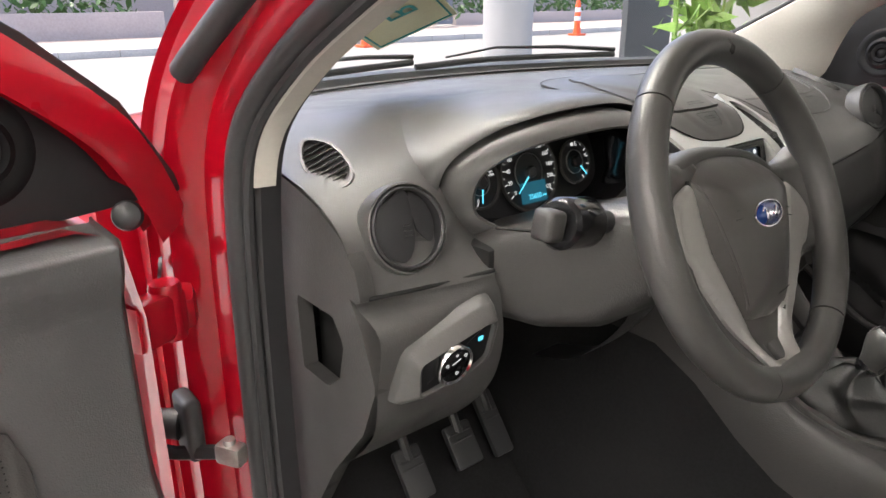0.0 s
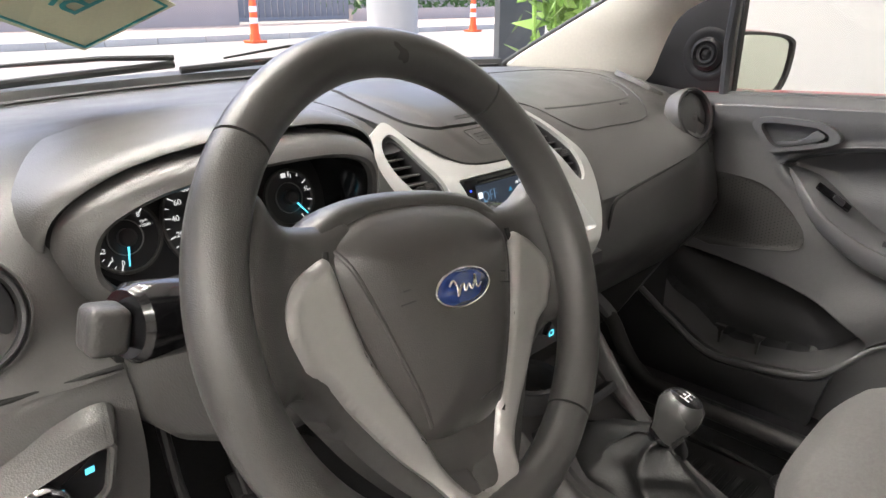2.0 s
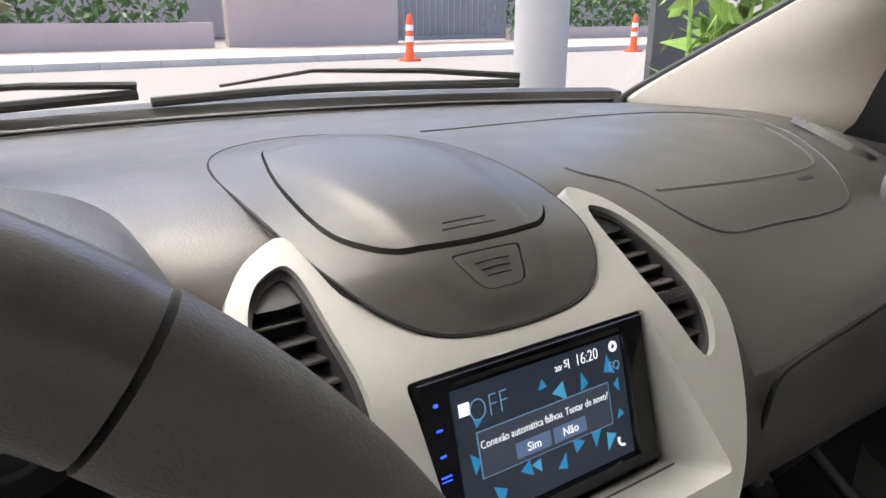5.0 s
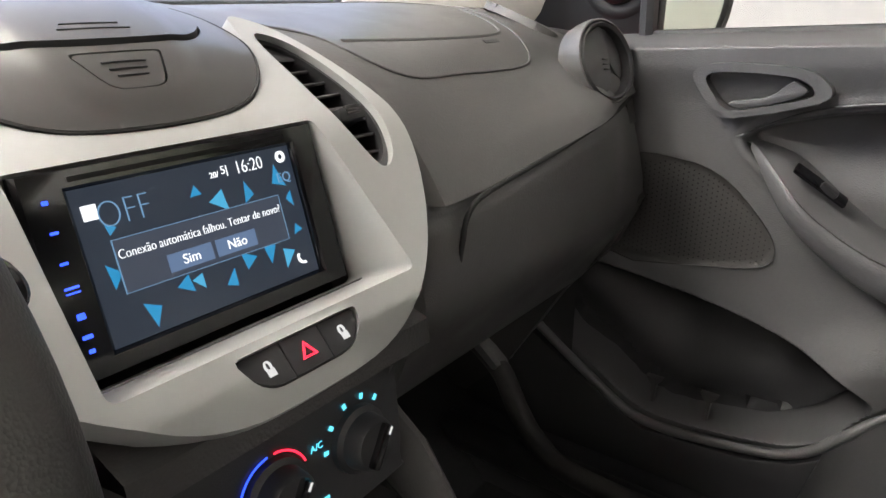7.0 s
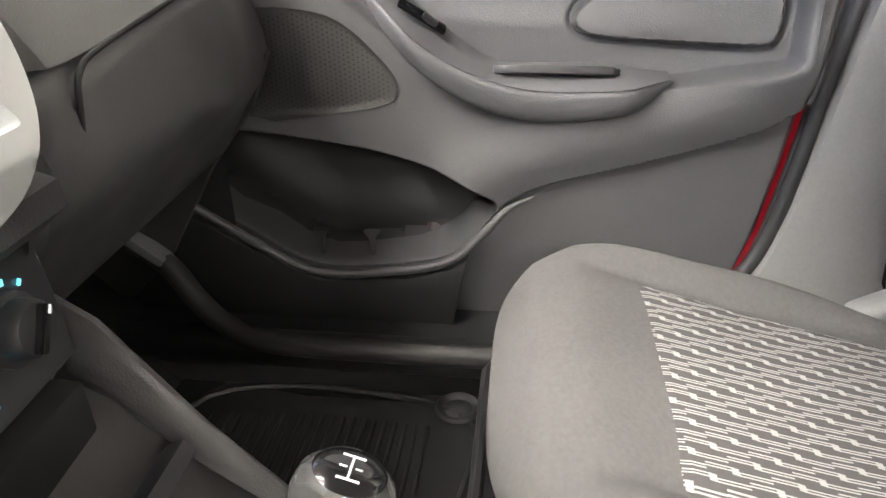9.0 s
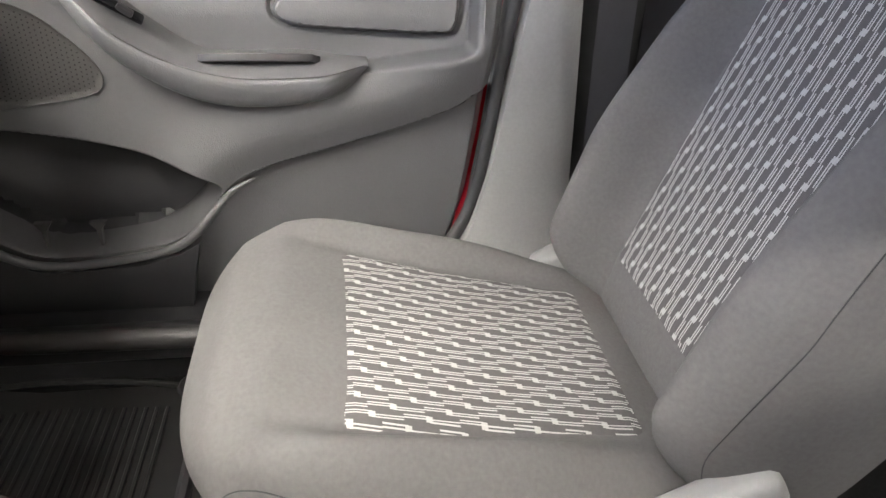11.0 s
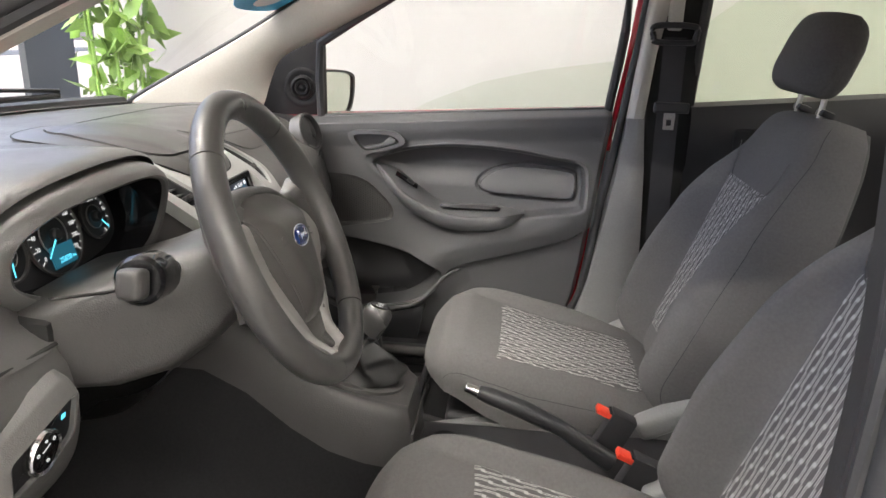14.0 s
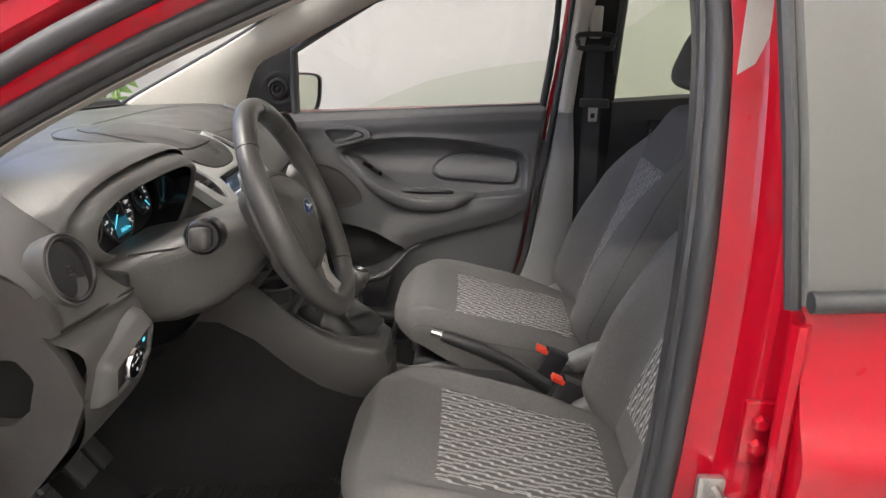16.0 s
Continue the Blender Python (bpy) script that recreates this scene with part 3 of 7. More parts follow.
dpart("defroster_lip", tube([(x, 0.948 - 0.42 * x * x, 0.988) for x in np.linspace(-0.63, 0.63, 30)], 0.006, 6, squash=0.5), M_LOWER)


def round_vent(x, y, z, turn, tilt):
    """A round outlet with a swivelling two-part flap."""
    v = thing("tmp", "", "")
    m = Matrix.Translation((x, y, z)) @ Euler((radians(90 - tilt), 0, radians(turn))).to_matrix().to_4x4() @ Matrix.Diagonal((0.83, 0.83, 0.9, 1))
    cup = dpart("round_vent", lathe([(0.059, -0.03), (0.061, -0.02), (0.062, -0.002), (0.0605, 0.006), (0.058, 0.007), (0.056, 0.0), (0.054, -0.02)], 44, m), M_DASH, None, "round air vent")
    sub = cup
    dpart("vent_ring", lathe([(0.056, -0.004), (0.0555, 0.006), (0.053, 0.0085), (0.05, 0.006), (0.0495, -0.012)], 44, m), M_DARK, sub)
    dpart("vent_cavity", lathe([(0.05, -0.014), (0.0, -0.014)], 30, m), M_HOLE, sub)
    flap = rounded([(-0.046, 0.0), (-0.038, 0.028), (-0.014, 0.044), (0.008, 0.0475), (0.011, 0.0), (0.004, -0.03), (-0.012, -0.044), (-0.036, -0.03)], 4)
    dpart("flap", slab(flap, 0.003, 0.001, m @ pose(0, 0, 0.001, 0, -4)), M_DARK, sub)
    flap2 = rounded([(0.013, 0.047), (0.036, 0.032), (0.047, 0.002), (0.038, -0.024), (0.022, -0.012), (0.014, 0.006)], 4)
    dpart("flap", slab(flap2, 0.003, 0.001, m @ pose(0, 0, 0.0, 0, 5)), M_DARK, sub)
    dpart("flap", slab(rounded([(-0.008, -0.045), (0.006, -0.018), (0.02, -0.016), (0.036, -0.029), (0.016, -0.046)], 4), 0.002, 0, m @ pose(0, 0, -0.004)), M_LOWER, sub)
    for i in range(3):
        dpart("grip_rib", box(0.012, 0.0025, 0.0025, 0.0008, 1, m @ pose(0.0, 0.004 - 0.007 * i, 0.0025)), M_LOWER, sub)
    bpy.data.objects.remove(v)


round_vent(-0.598, 0.272, 0.918, -3, 18)
round_vent(0.585, 0.266, 0.936, -12, 20)

# side demister grille on the driver's corner
for side in (-1, 1):
    dx, dy = (0.622, 0.402) if side < 0 else (0.634, 0.412)
    gm = Matrix.Diagonal((-side, 1, 1, 1)) @ plane_frame((-dx, dy, dash_z(side * dx, dy) + (0.003 if side < 0 else 0.0)), Vector((-0.15, -0.9, -0.362)), Vector((0.91, -0.26, 0.27)))
    DEM = rounded([(-0.055, -0.006), (-0.035, 0.018), (0.0, 0.026), (0.035, 0.024), (0.055, 0.008), (0.05, -0.014), (0.02, -0.024), (-0.025, -0.022)], 5)
    dpart("side_demister", sheet(DEM, [[(u * 0.9, v * 0.86) for u, v in DEM]], 0.003, 0.01, None, gm @ pose(0, 0, 0.004)), M_DASH, None, "ribbed corner demister outlet")
    dpart("demister_cavity", slab([(u * 0.9, v * 0.86) for u, v in DEM], 0.002, 0, gm @ pose(0, 0, 0.0005)), M_HOLE)
    for i in range(8):
        u = -0.037 + 0.0105 * i
        dpart("slat", box(0.0013, 0.042 if abs(u) < 0.03 else 0.03, 0.004, 0.0004, 1, gm @ pose(u, 0.001, 0.002, 0, 25, 12)), M_APPL)

# ---- instrument binnacle ----
LIP = [(-0.517, 0.918, 0.318), (-0.508, 0.965, 0.312), (-0.462, 0.998, 0.295), (-0.40, 1.016, 0.276), (-0.32, 1.024, 0.262), (-0.255, 1.02, 0.258), (-0.212, 1.0, 0.262),
       (-0.194, 0.955, 0.274), (-0.197, 0.905, 0.286), (-0.232, 0.878, 0.288), (-0.30, 0.866, 0.288), (-0.39, 0.862, 0.29), (-0.465, 0.872, 0.3), (-0.503, 0.892, 0.312)]
lip = spline([(x, y, z) for x, z, y in LIP], 6, True)
mid = np.array([-0.345, 0.3, 0.94])


def ring(k, dy, kz=None, floor_y=None):
    out = []
    for p in lip:
        up = max(0.0, (p[2] - 0.93) / 0.09)
        q = [mid[0] + (p[0] - mid[0]) * k, p[1] + dy * (0.4 + 0.6 * up), mid[2] + (p[2] - mid[2]) * (kz or k)]
        if floor_y is not None:
            q[1] = floor_y + (q[2] - 0.94) * 0.25
        out.append(tuple(q))
    return out


binnacle = dpart("binnacle_hood", skin([ring(1.16, 0.2, 1.0), ring(1.13, 0.09, 1.12), ring(1.09, 0.025, 1.13), ring(1.05, 0.002, 1.08), ring(1.02, -0.004, 1.03)], False, True), M_DASH, None, "arched hood over the instruments")
dpart("hood_gap", skin([ring(1.02, -0.003, 1.03), ring(1.0, 0.012, 1.0), ring(0.985, 0.004, 0.985)], False, True), M_HOLE, binnacle)


def shell(k, kz, dy, floor_y=None):
    return [(mid[0] + (p[0] - mid[0]) * k, p[1] + dy if floor_y is None else floor_y + (p[2] - 0.94) * 0.2 * kz, 0.937 + (p[2] - 0.94) * kz) for p in lip]


dpart("inner_shell", skin([shell(0.99, 0.985, 0.014), shell(0.985, 0.975, -0.004), shell(0.96, 0.94, -0.016), shell(0.91, 0.86, -0.028), shell(0.855, 0.775, -0.034), shell(0.825, 0.74, -0.032), shell(0.815, 0.725, -0.026)], False, True), M_DASH, binnacle, "rounded instrument surround")
dpart("hood_throat", skin([shell(0.815, 0.725, -0.026), shell(0.8, 0.71, 0, 0.31), shell(0.79, 0.7, 0, 0.356)], False, True), M_BLACK, binnacle)
GM = plane_frame((-0.37, 0.32, 0.94), (1, 0, 0), (0, 0.25, 0.97))
cluster = dpart("instrument_panel", slab([((p[0] + 0.345) * 0.87 + 0.025, (p[2] - 0.94) * 0.78) for p in lip], 0.004, 0, GM @ pose(0, 0, -0.006)), M_FACE, None, "black instrument panel with blue needles")


def dial(cx, cy, r, inner):
    dpart("dial_rim", frame_ring(circle(cx, cy, r), circle(cx, cy, r - 0.0035), 0.004, GM @ pose(0, 0, 0.003)), M_LOWER, cluster)
    dpart("dial_disc", slab(circle(cx, cy, r - 0.003), 0.002, 0, GM @ pose(0, 0, -0.001)), M_FACE, cluster)
    dpart("dial_inner_ring", frame_ring(circle(cx, cy, inner), circle(cx, cy, inner - 0.0008), 0.001, GM @ pose(0, 0, 0.0012)), M_GREYTRIM, cluster)


def lettered(body, size, m, material, parent, thin=0.0):
    root, off = parent, Vector((0, 0, 0))
    while root:
        off += root.matrix_basis.translation
        root = root.parent
    return letters(body, size, Matrix.Translation(-off) @ m, material, parent, thin=thin)


def ticks(cx, cy, r, a0, a1, n, labels, size, rl, material=G_WHITE):
    bms = []
    for i in range(n):
        a = radians(a0 + (a1 - a0) * i / (n - 1))
        big = i % 2 == 0
        ln = 0.006 if big else 0.0035
        bms.append(box(ln, 0.0011 if big else 0.0007, 0.0006, 0, m=GM @ pose(cx + (r - ln / 2) * math.cos(a), cy + (r - ln / 2) * math.sin(a), 0.0015, 0, 0, math.degrees(a))))
    dpart("tick_marks", join(*bms), material, cluster)
    for i, s in enumerate(labels):
        a = radians(a0 + (a1 - a0) * i / max(1, len(labels) - 1))
        lettered(s, size, GM @ pose(cx + rl * math.cos(a), cy + rl * math.sin(a), 0.0016), G_WHITE, cluster)


def needle(cx, cy, a, ln):
    dpart("needle", slab([(-0.004, -0.0012), (ln, -0.0005), (ln, 0.0005), (-0.004, 0.0012)], 0.001, 0, GM @ pose(cx, cy, 0.006, 0, 0, a)), G_CYAN, cluster, "glowing blue needle")
    dpart("needle_hub", lathe([(0.0085, 0.0), (0.0085, 0.006), (0.006, 0.0085), (0, 0.0085)], 20, GM @ pose(cx, cy, 0)), M_DARK, cluster)


SP, TA, FU = (0.007, -0.004), (-0.08, -0.005), (0.098, -0.003)
dial(*SP, 0.0535, 0.0255)
ticks(*SP, 0.049, 218, -38, 23, [str(v) for v in range(0, 221, 20)], 0.0078, 0.0385)
needle(*SP, 222, 0.037)
dial(*TA, 0.034, 0.0165)
ticks(*TA, 0.031, 250, 50, 17, [str(v) for v in range(9)], 0.0065, 0.0235)
dpart("red_zone", join(*[box(0.003, 0.0035, 0.0006, 0, m=GM @ pose(TA[0] + 0.0295 * math.cos(radians(a)), TA[1] + 0.0295 * math.sin(radians(a)), 0.0017, 0, 0, a)) for a in (78, 84, 90, 96, 102)]), G_RED, cluster)
lettered("rpm", 0.0042, GM @ pose(TA[0] + 0.019, TA[1] + 0.012, 0.0016), G_WHITE, cluster)
lettered("x1000", 0.0042, GM @ pose(TA[0] + 0.019, TA[1] + 0.0075, 0.0016), G_WHITE, cluster)
needle(*TA, 260, 0.026)
dial(*FU, 0.0315, 0.0168)
ticks(*FU, 0.0285, 82, -62, 7, [], 0.006, 0.026)
lettered("1", 0.006, GM @ pose(FU[0] + 0.006, FU[1] + 0.0225, 0.0016), G_WHITE, cluster)
lettered("\u00bd", 0.0075, GM @ pose(FU[0] + 0.0225, FU[1] + 0.006, 0.0016), G_WHITE, cluster)
dpart("fuel_icon", box(0.006, 0.005, 0.0006, 0.001, 1, GM @ pose(FU[0] - 0.003, FU[1] + 0.0245, 0.0016)), G_WHITE, cluster)
needle(*FU, -52, 0.026)
lcd = dpart("trip_display", slab([(SP[0] - 0.021, SP[1] - 0.041), (SP[0] + 0.026, SP[1] - 0.041), (SP[0] + 0.026, SP[1] - 0.013), (SP[0] - 0.021, SP[1] - 0.013)], 0.001, 0, GM @ pose(0, 0, 0.0024)), G_LCD, cluster, "lit blue trip display")
lettered("25650", 0.0095, GM @ pose(SP[0] + 0.003, SP[1] - 0.033, 0.003), G_CYAN, lcd)
lettered("km", 0.0055, GM @ pose(SP[0] + 0.021, SP[1] - 0.0335, 0.003), G_CYAN, lcd)

# ---- light switch panel ----
LM = plane_frame((-0.588, 0.216, 0.779), (0.99, -0.05, 0.08), (0.03, -0.12, 0.99))
LO = [(-0.066, -0.038), (-0.055, 0.026), (0.05, 0.05), (0.068, 0.044), (0.062, -0.022), (0.034, -0.03)]
LI = [(-0.04, -0.027), (-0.043, 0.014), (0.045, 0.032), (0.056, 0.03), (0.05, -0.012), (0.03, -0.02)]
rim = []
for line, rad, w in ((grow(LO, 1.06, 0, 0), 0.012, -0.02), (LO, 0.012, -0.004), (grow(LO, 0.97, 0, 0), 0.012, 0.0), (grow(LI, 1.1, 0, 0), 0.009, 0.0125), (grow(LI, 1.05, 0, 0), 0.008, 0.0135), (grow(LI, 1.0, 0, 0), 0.007, 0.0125), (grow(LI, 0.97, 0, 0), 0.006, 0.004)):
    rim.append([(u, v, w) for u, v in corners(line, [rad] * 6, 5)])
lights = dpart("light_switch_panel", moved(skin(rim, False, True), LM), M_DASH, None, "raised light switch panel", 30)
dpart("switch_plate", slab(corners(LI, [0.007] * 6), 0.006, 0, LM @ pose(0, 0, 0.0075)), M_SAIL, lights, "black inner plate")
dpart("knob_ring", lathe([(0.0235, 0.0), (0.0235, 0.009), (0.0222, 0.011), (0.0195, 0.0095)], 40, LM @ pose(0, 0, 0.008)), M_CHROME, lights, "chrome ring")
dpart("knob_face", lathe([(0.0198, 0.0), (0.0196, 0.0088), (0.017, 0.0096), (0, 0.0098)], 36, LM @ pose(0, 0, 0.008)), M_BLACK, lights)
for x, y, s in ((-0.012, 0.004, 0.005), (0.0, 0.013, 0.004), (0.012, 0.009, 0.005), (0.002, -0.01, 0.005)):
    dpart("symbol", frame_ring(circle(x, y, s * 0.42, n=14), circle(x, y, s * 0.28, n=14), 0.0008, LM @ pose(0, 0, 0.0184)), G_WHITE, lights)
dpart("symbol", box(0.012, 0.001, 0.0006, 0, m=LM @ pose(0.0, 0.005, 0.0182, 0, 0, 20)), G_WHITE, lights)
dpart("symbol", box(0.007, 0.006, 0.0006, 0.001, 1, LM @ pose(0.04, 0.014, 0.0082)), G_CYAN, lights)

# ---- centre stack ----
BM = plane_frame((0.003, 0.153, 0.842), (1, 0, 0), (0, 0.675, 0.738))


def bend(u, v):
    a, d = max(0.0, abs(u) - 0.09), v - 0.125
    fall = 0.0 if d < -0.02 else ((d + 0.02) ** 2 / 0.08 if d < 0.02 else d)
    return 0.003 - 0.33 * fall - 1.0 * a * a - 0.35 * max(0.0, -v)


BEZ = [(0.0, -0.022), (0.04, -0.0205), (0.07, -0.0125), (0.097, 0.004), (0.122, 0.026), (0.15, 0.06), (0.172, 0.098), (0.18, 0.135), (0.176, 0.168), (0.166, 0.196), (0.15, 0.222), (0.133, 0.236), (0.1155, 0.242), (0.108, 0.222), (0.1, 0.192), (0.083, 0.1765), (0.061, 0.169), (0.0, 0.1605)]
BEZ = rounded(BEZ + [(-u, v) for u, v in BEZ[-2:0:-1]], 3)
VENT = [(0.1215, 0.2205), (0.133, 0.2185), (0.1455, 0.2085), (0.1555, 0.188), (0.161, 0.158), (0.158, 0.125), (0.149, 0.101), (0.138, 0.088), (0.125, 0.0855), (0.117, 0.108), (0.1135, 0.14), (0.1152, 0.172), (0.1165, 0.204)]
VENT = rounded(VENT, 3)


HOLE = corners([(0.0925, 0.1285), (-0.0925, 0.1285), (-0.0985, 0.0145), (0.0985, 0.0145)], (0.004, 0.004, 0.006, 0.006))
HAZ = corners([(0.0415, 0.0098), (-0.0415, 0.0098), (-0.034, -0.0112), (0.034, -0.0112)], (0.005, 0.005, 0.016, 0.016), 8)
bezel = dpart("centre_bezel", sheet(BEZ, [VENT, [(-u, v) for u, v in VENT], HOLE, HAZ], 0.0028, 0.02, bend, BM), M_SILVER, None, "satin silver centre bezel", angle=50)
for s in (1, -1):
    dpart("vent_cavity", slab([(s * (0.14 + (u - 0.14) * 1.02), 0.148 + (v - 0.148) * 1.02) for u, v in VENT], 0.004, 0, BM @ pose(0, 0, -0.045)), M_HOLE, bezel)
for s in (1, -1):
    vent = dpart("vent_frame", sheet([(s * u * 1.0, v) for u, v in VENT], [[(s * (0.14 + (u - 0.14) * 0.86), 0.148 + (v - 0.148) * 0.9) for u, v in VENT]], 0.0028, 0.03, lambda u, v: bend(u, v) - 0.006, BM), M_DARK, bezel, "black vent frame")
    for i in range(8):
        v0 = 0.0935 + 0.0142 * i
        inside = [s * u for u, v in VENT if abs(v - v0) < 0.012]
        if not inside:
            continue
        lo, hi = min(inside), max(inside)
        dpart("vane", box(hi - lo - 0.002, 0.0022, 0.024, 0.0009, 1, BM @ pose((lo + hi) / 2, v0, bend((lo + hi) / 2, v0) - 0.022, 30, 0, 0)), M_LOWER, vent)
    dpart("vent_nose", sheet(rounded([(s * u, v) for u, v in ((0.1235, 0.214), (0.133, 0.213), (0.143, 0.2045), (0.146, 0.197), (0.1195, 0.197), (0.1195, 0.205))], 2), [], 0.003, 0.01, lambda u, v: bend(u, v) - 0.009, BM), M_DARK, vent)
    dpart("slider", box(0.026, 0.0095, 0.02, 0.003, 2, BM @ pose(s * 0.136, 0.133, bend(0.136, 0.133) - 0.011, 12)), M_DARK, vent)
    for i in range(3):
        dpart("slider_rib", box(0.012, 0.0012, 0.002, 0, m=BM @ pose(s * 0.136, 0.1305 + 0.0025 * i, bend(0.136, 0.133) - 0.0008)), M_LOWER, vent)

# sloping walls that lead from the bezel's edge back to the radio
funnel = []
for k in (0.0, 0.04, 0.2, 0.6, 1.0):
    ring_k = []
    for u, v in HOLE:
        vr = 0.034 + (v - 0.0145) * 0.835
        wr = -0.049 + (vr - 0.034) * 0.46
        w0 = bend(u, v)
        ring_k.append((u + (u * 0.95 - u) * k, v + (vr - v) * k, w0 + (wr - w0) * k - (0.0008 if 0 < k < 0.1 else 0)))
    funnel.append(ring_k)
well = skin(funnel, False, True)
well.transform(BM)
dpart("radio_recess", well, M_SILVER, bezel, "silver walls round the radio", 60)
# hazard and lock keys
for lo, hi in ((-0.05, -0.0131), (-0.0125, 0.0125), (0.0131, 0.05)):
    pod = [(min(max(u * 0.975, lo), hi), v * 0.95) for u, v in HAZ if lo - 0.02 < u < hi + 0.02 or hi - lo < 0.03]
    if hi - lo < 0.03:
        pod = [(lo, 0.0093), (lo, -0.0106), (hi, -0.0106), (hi, 0.0093)]
    elif lo < 0:
        pod = [(hi, 0.0093)] + [p for p in pod if p[0] < hi] + [(hi, -0.0106)]
    else:
        pod = [(lo, -0.0106)] + [p for p in pod[len(pod) // 2:] + pod[:len(pod) // 2] if p[0] > lo] + [(lo, 0.0093)]
    dpart("key", slab(pod, 0.012, 0.0007, BM @ pose(0, 0, 0.0012), 2), M_DARK, bezel, "black push key")
dpart("key_bed", slab(grow(HAZ, 1.0, 0, 0), 0.004, 0, BM @ pose(0, 0, -0.003)), M_HOLE, bezel)
dpart("hazard_mark", frame_ring([(-0.005, -0.0045), (0.005, -0.0045), (0.0, 0.0045)], [(-0.0032, -0.0034), (0.0032, -0.0034), (0.0, 0.0022)], 0.0006, BM @ pose(0.0, 0.0, 0.0022)), G_RED, bezel, "red hazard triangle")
for x in (-0.025, 0.025):
    dpart("lock_mark", join(box(0.0045, 0.004, 0.0005, 0, m=BM @ pose(x, -0.003, 0.0026)), frame_ring(circle(x, 0.0005, 0.002, 0.003, 14), circle(x, 0.0005, 0.0013, 0.0022, 14), 0.0005, BM @ pose(0, 0, 0.0028))), G_WHITE, bezel)

# lidded tray on top of the dash
LD = plane_frame((0.003, 0.304, 0.986), (1, 0, 0), (0, 0.995, 0.1))
CROWN = spline([(-0.075, -0.05), (-0.056, -0.034), (-0.03, -0.0155), (0.0, 0.0), (0.05, 0.01), (0.1, 0.0145), (0.15, 0.0145), (0.2, 0.011), (0.25, 0.004), (0.31, -0.009)], 10)
PAD = corners([(0.082, 0.2), (-0.082, 0.2), (-0.047, -0.012), (-0.03, -0.047), (0.03, -0.047), (0.047, -0.012)], (0.03, 0.03, 0.02, 0.02, 0.02, 0.02))


def tray_h(u, v):
    """The tray follows the dash, with a softly raised field down its middle."""
    u, v = np.atleast_1d(np.asarray(u, float)), np.atleast_1d(np.asarray(v, float))
    base = np.interp(v, CROWN[:, 0], CROWN[:, 1]) - 0.011 * np.abs(u / 0.112) ** 2.3
    return base + 0.0016 * ease(0.5 - sd_poly(u, v, PAD) / 0.016)


def lid_h(u, v):
    """The lid stands a little proud of the tray."""
    d = -sd_poly(u, v, LIDO)
    return tray_h(u, v) + 0.0026 + 0.0025 * ease(d / 0.05)


TRAY = [(0.0, -0.056), (0.05, -0.051), (0.08, -0.033), (0.1, 0.0), (0.11, 0.05), (0.114, 0.12), (0.112, 0.18), (0.1, 0.235), (0.075, 0.275), (0.04, 0.292), (0.0, 0.297)]
TRAY = rounded(TRAY + [(-u, v) for u, v in TRAY[-2:0:-1]], 4)
LIDO = [(0.0, -0.006), (0.05, -0.001), (0.075, 0.016), (0.088, 0.045), (0.0885, 0.1), (0.079, 0.16), (0.06, 0.22), (0.03, 0.249), (0.0, 0.255)]
LIDO = rounded(LIDO + [(-u, v) for u, v in LIDO[-2:0:-1]], 5)
KEYO = corners([(0.028, -0.0115), (-0.028, -0.0115), (-0.0165, -0.037), (0.0165, -0.037)], (0.004, 0.004, 0.008, 0.008))
tray = dpart("top_tray", sheet(TRAY, [LIDO, KEYO], 0.002, 0.035, tray_h, LD, True), M_LID, None, "dark lidded tray on the dash")


dpart("lid", sheet(grow(LIDO, 0.984, 0, 0.12), [], 0.002, 0.016, lid_h, LD, True), M_LID, tray, "smooth hinged lid", 60)
dpart("tray_gap", tube([tuple(LD @ Vector((u, v, float(tray_h(u, v)[0]) - 0.0006))) for u, v in grow(TRAY, 1.006, 0, 0.12)], 0.0012, 6, True), M_HOLE, tray)
dpart("tray_floor", slab(grow(TRAY, 0.93, 0, 0.12), 0.002, 0, LD @ pose(0, 0, -0.045)), M_HOLE, tray)
dpart("release_key", sheet(grow(KEYO, 0.94, 0, -0.023), [], 0.002, 0.01, tray_h, LD @ pose(0, 0, -0.0004), True), M_LID, tray, "release key with three ribs", 50)
for i in range(3):
    v0, v1 = -0.019 - 0.0045 * i, 0.007 + 0.006 * i
    dpart("rib", tube([tuple(LD @ Vector((u, v0 - 0.001 * (u / 0.012) ** 2, float(tray_h(u, v0)[0]) - 0.0002))) for u in np.linspace(-0.013 + 0.002 * i, 0.013 - 0.002 * i, 7)], 0.0005, 6), M_DARK, tray)
    if i < 2:
        dpart("rib", tube([tuple(LD @ Vector((u, v1, float(lid_h(np.array([u]), np.array([v1]))[0]) + 0.0001))) for u in np.linspace(-0.021 + 0.004 * i, 0.021 - 0.004 * i, 7)], 0.0005, 6), M_DARK, tray)

# passenger airbag seam, embossed rib and mark


def on_dash(pts, r, name, material, n=6, lift=0.0):
    q = spline(pts, n)
    dpart(name, tube([(a, b, dash_z(a, b) + lift) for a, b in q], r, 6), material)


on_dash([(0.16, 0.62), (0.3, 0.615), (0.44, 0.6), (0.54, 0.56), (0.585, 0.5), (0.57, 0.43), (0.535, 0.37), (0.508, 0.33), (0.485, 0.308), (0.44, 0.301), (0.35, 0.303), (0.28, 0.306), (0.245, 0.33), (0.225, 0.38), (0.19, 0.42)], 0.0014, "airbag_seam", M_LOWER)
on_dash([(0.25, 0.362), (0.34, 0.354), (0.43, 0.35), (0.485, 0.353), (0.508, 0.366), (0.53, 0.4), (0.55, 0.45)], 0.0026, "embossed_rib", M_DASH, 6, -0.0012)
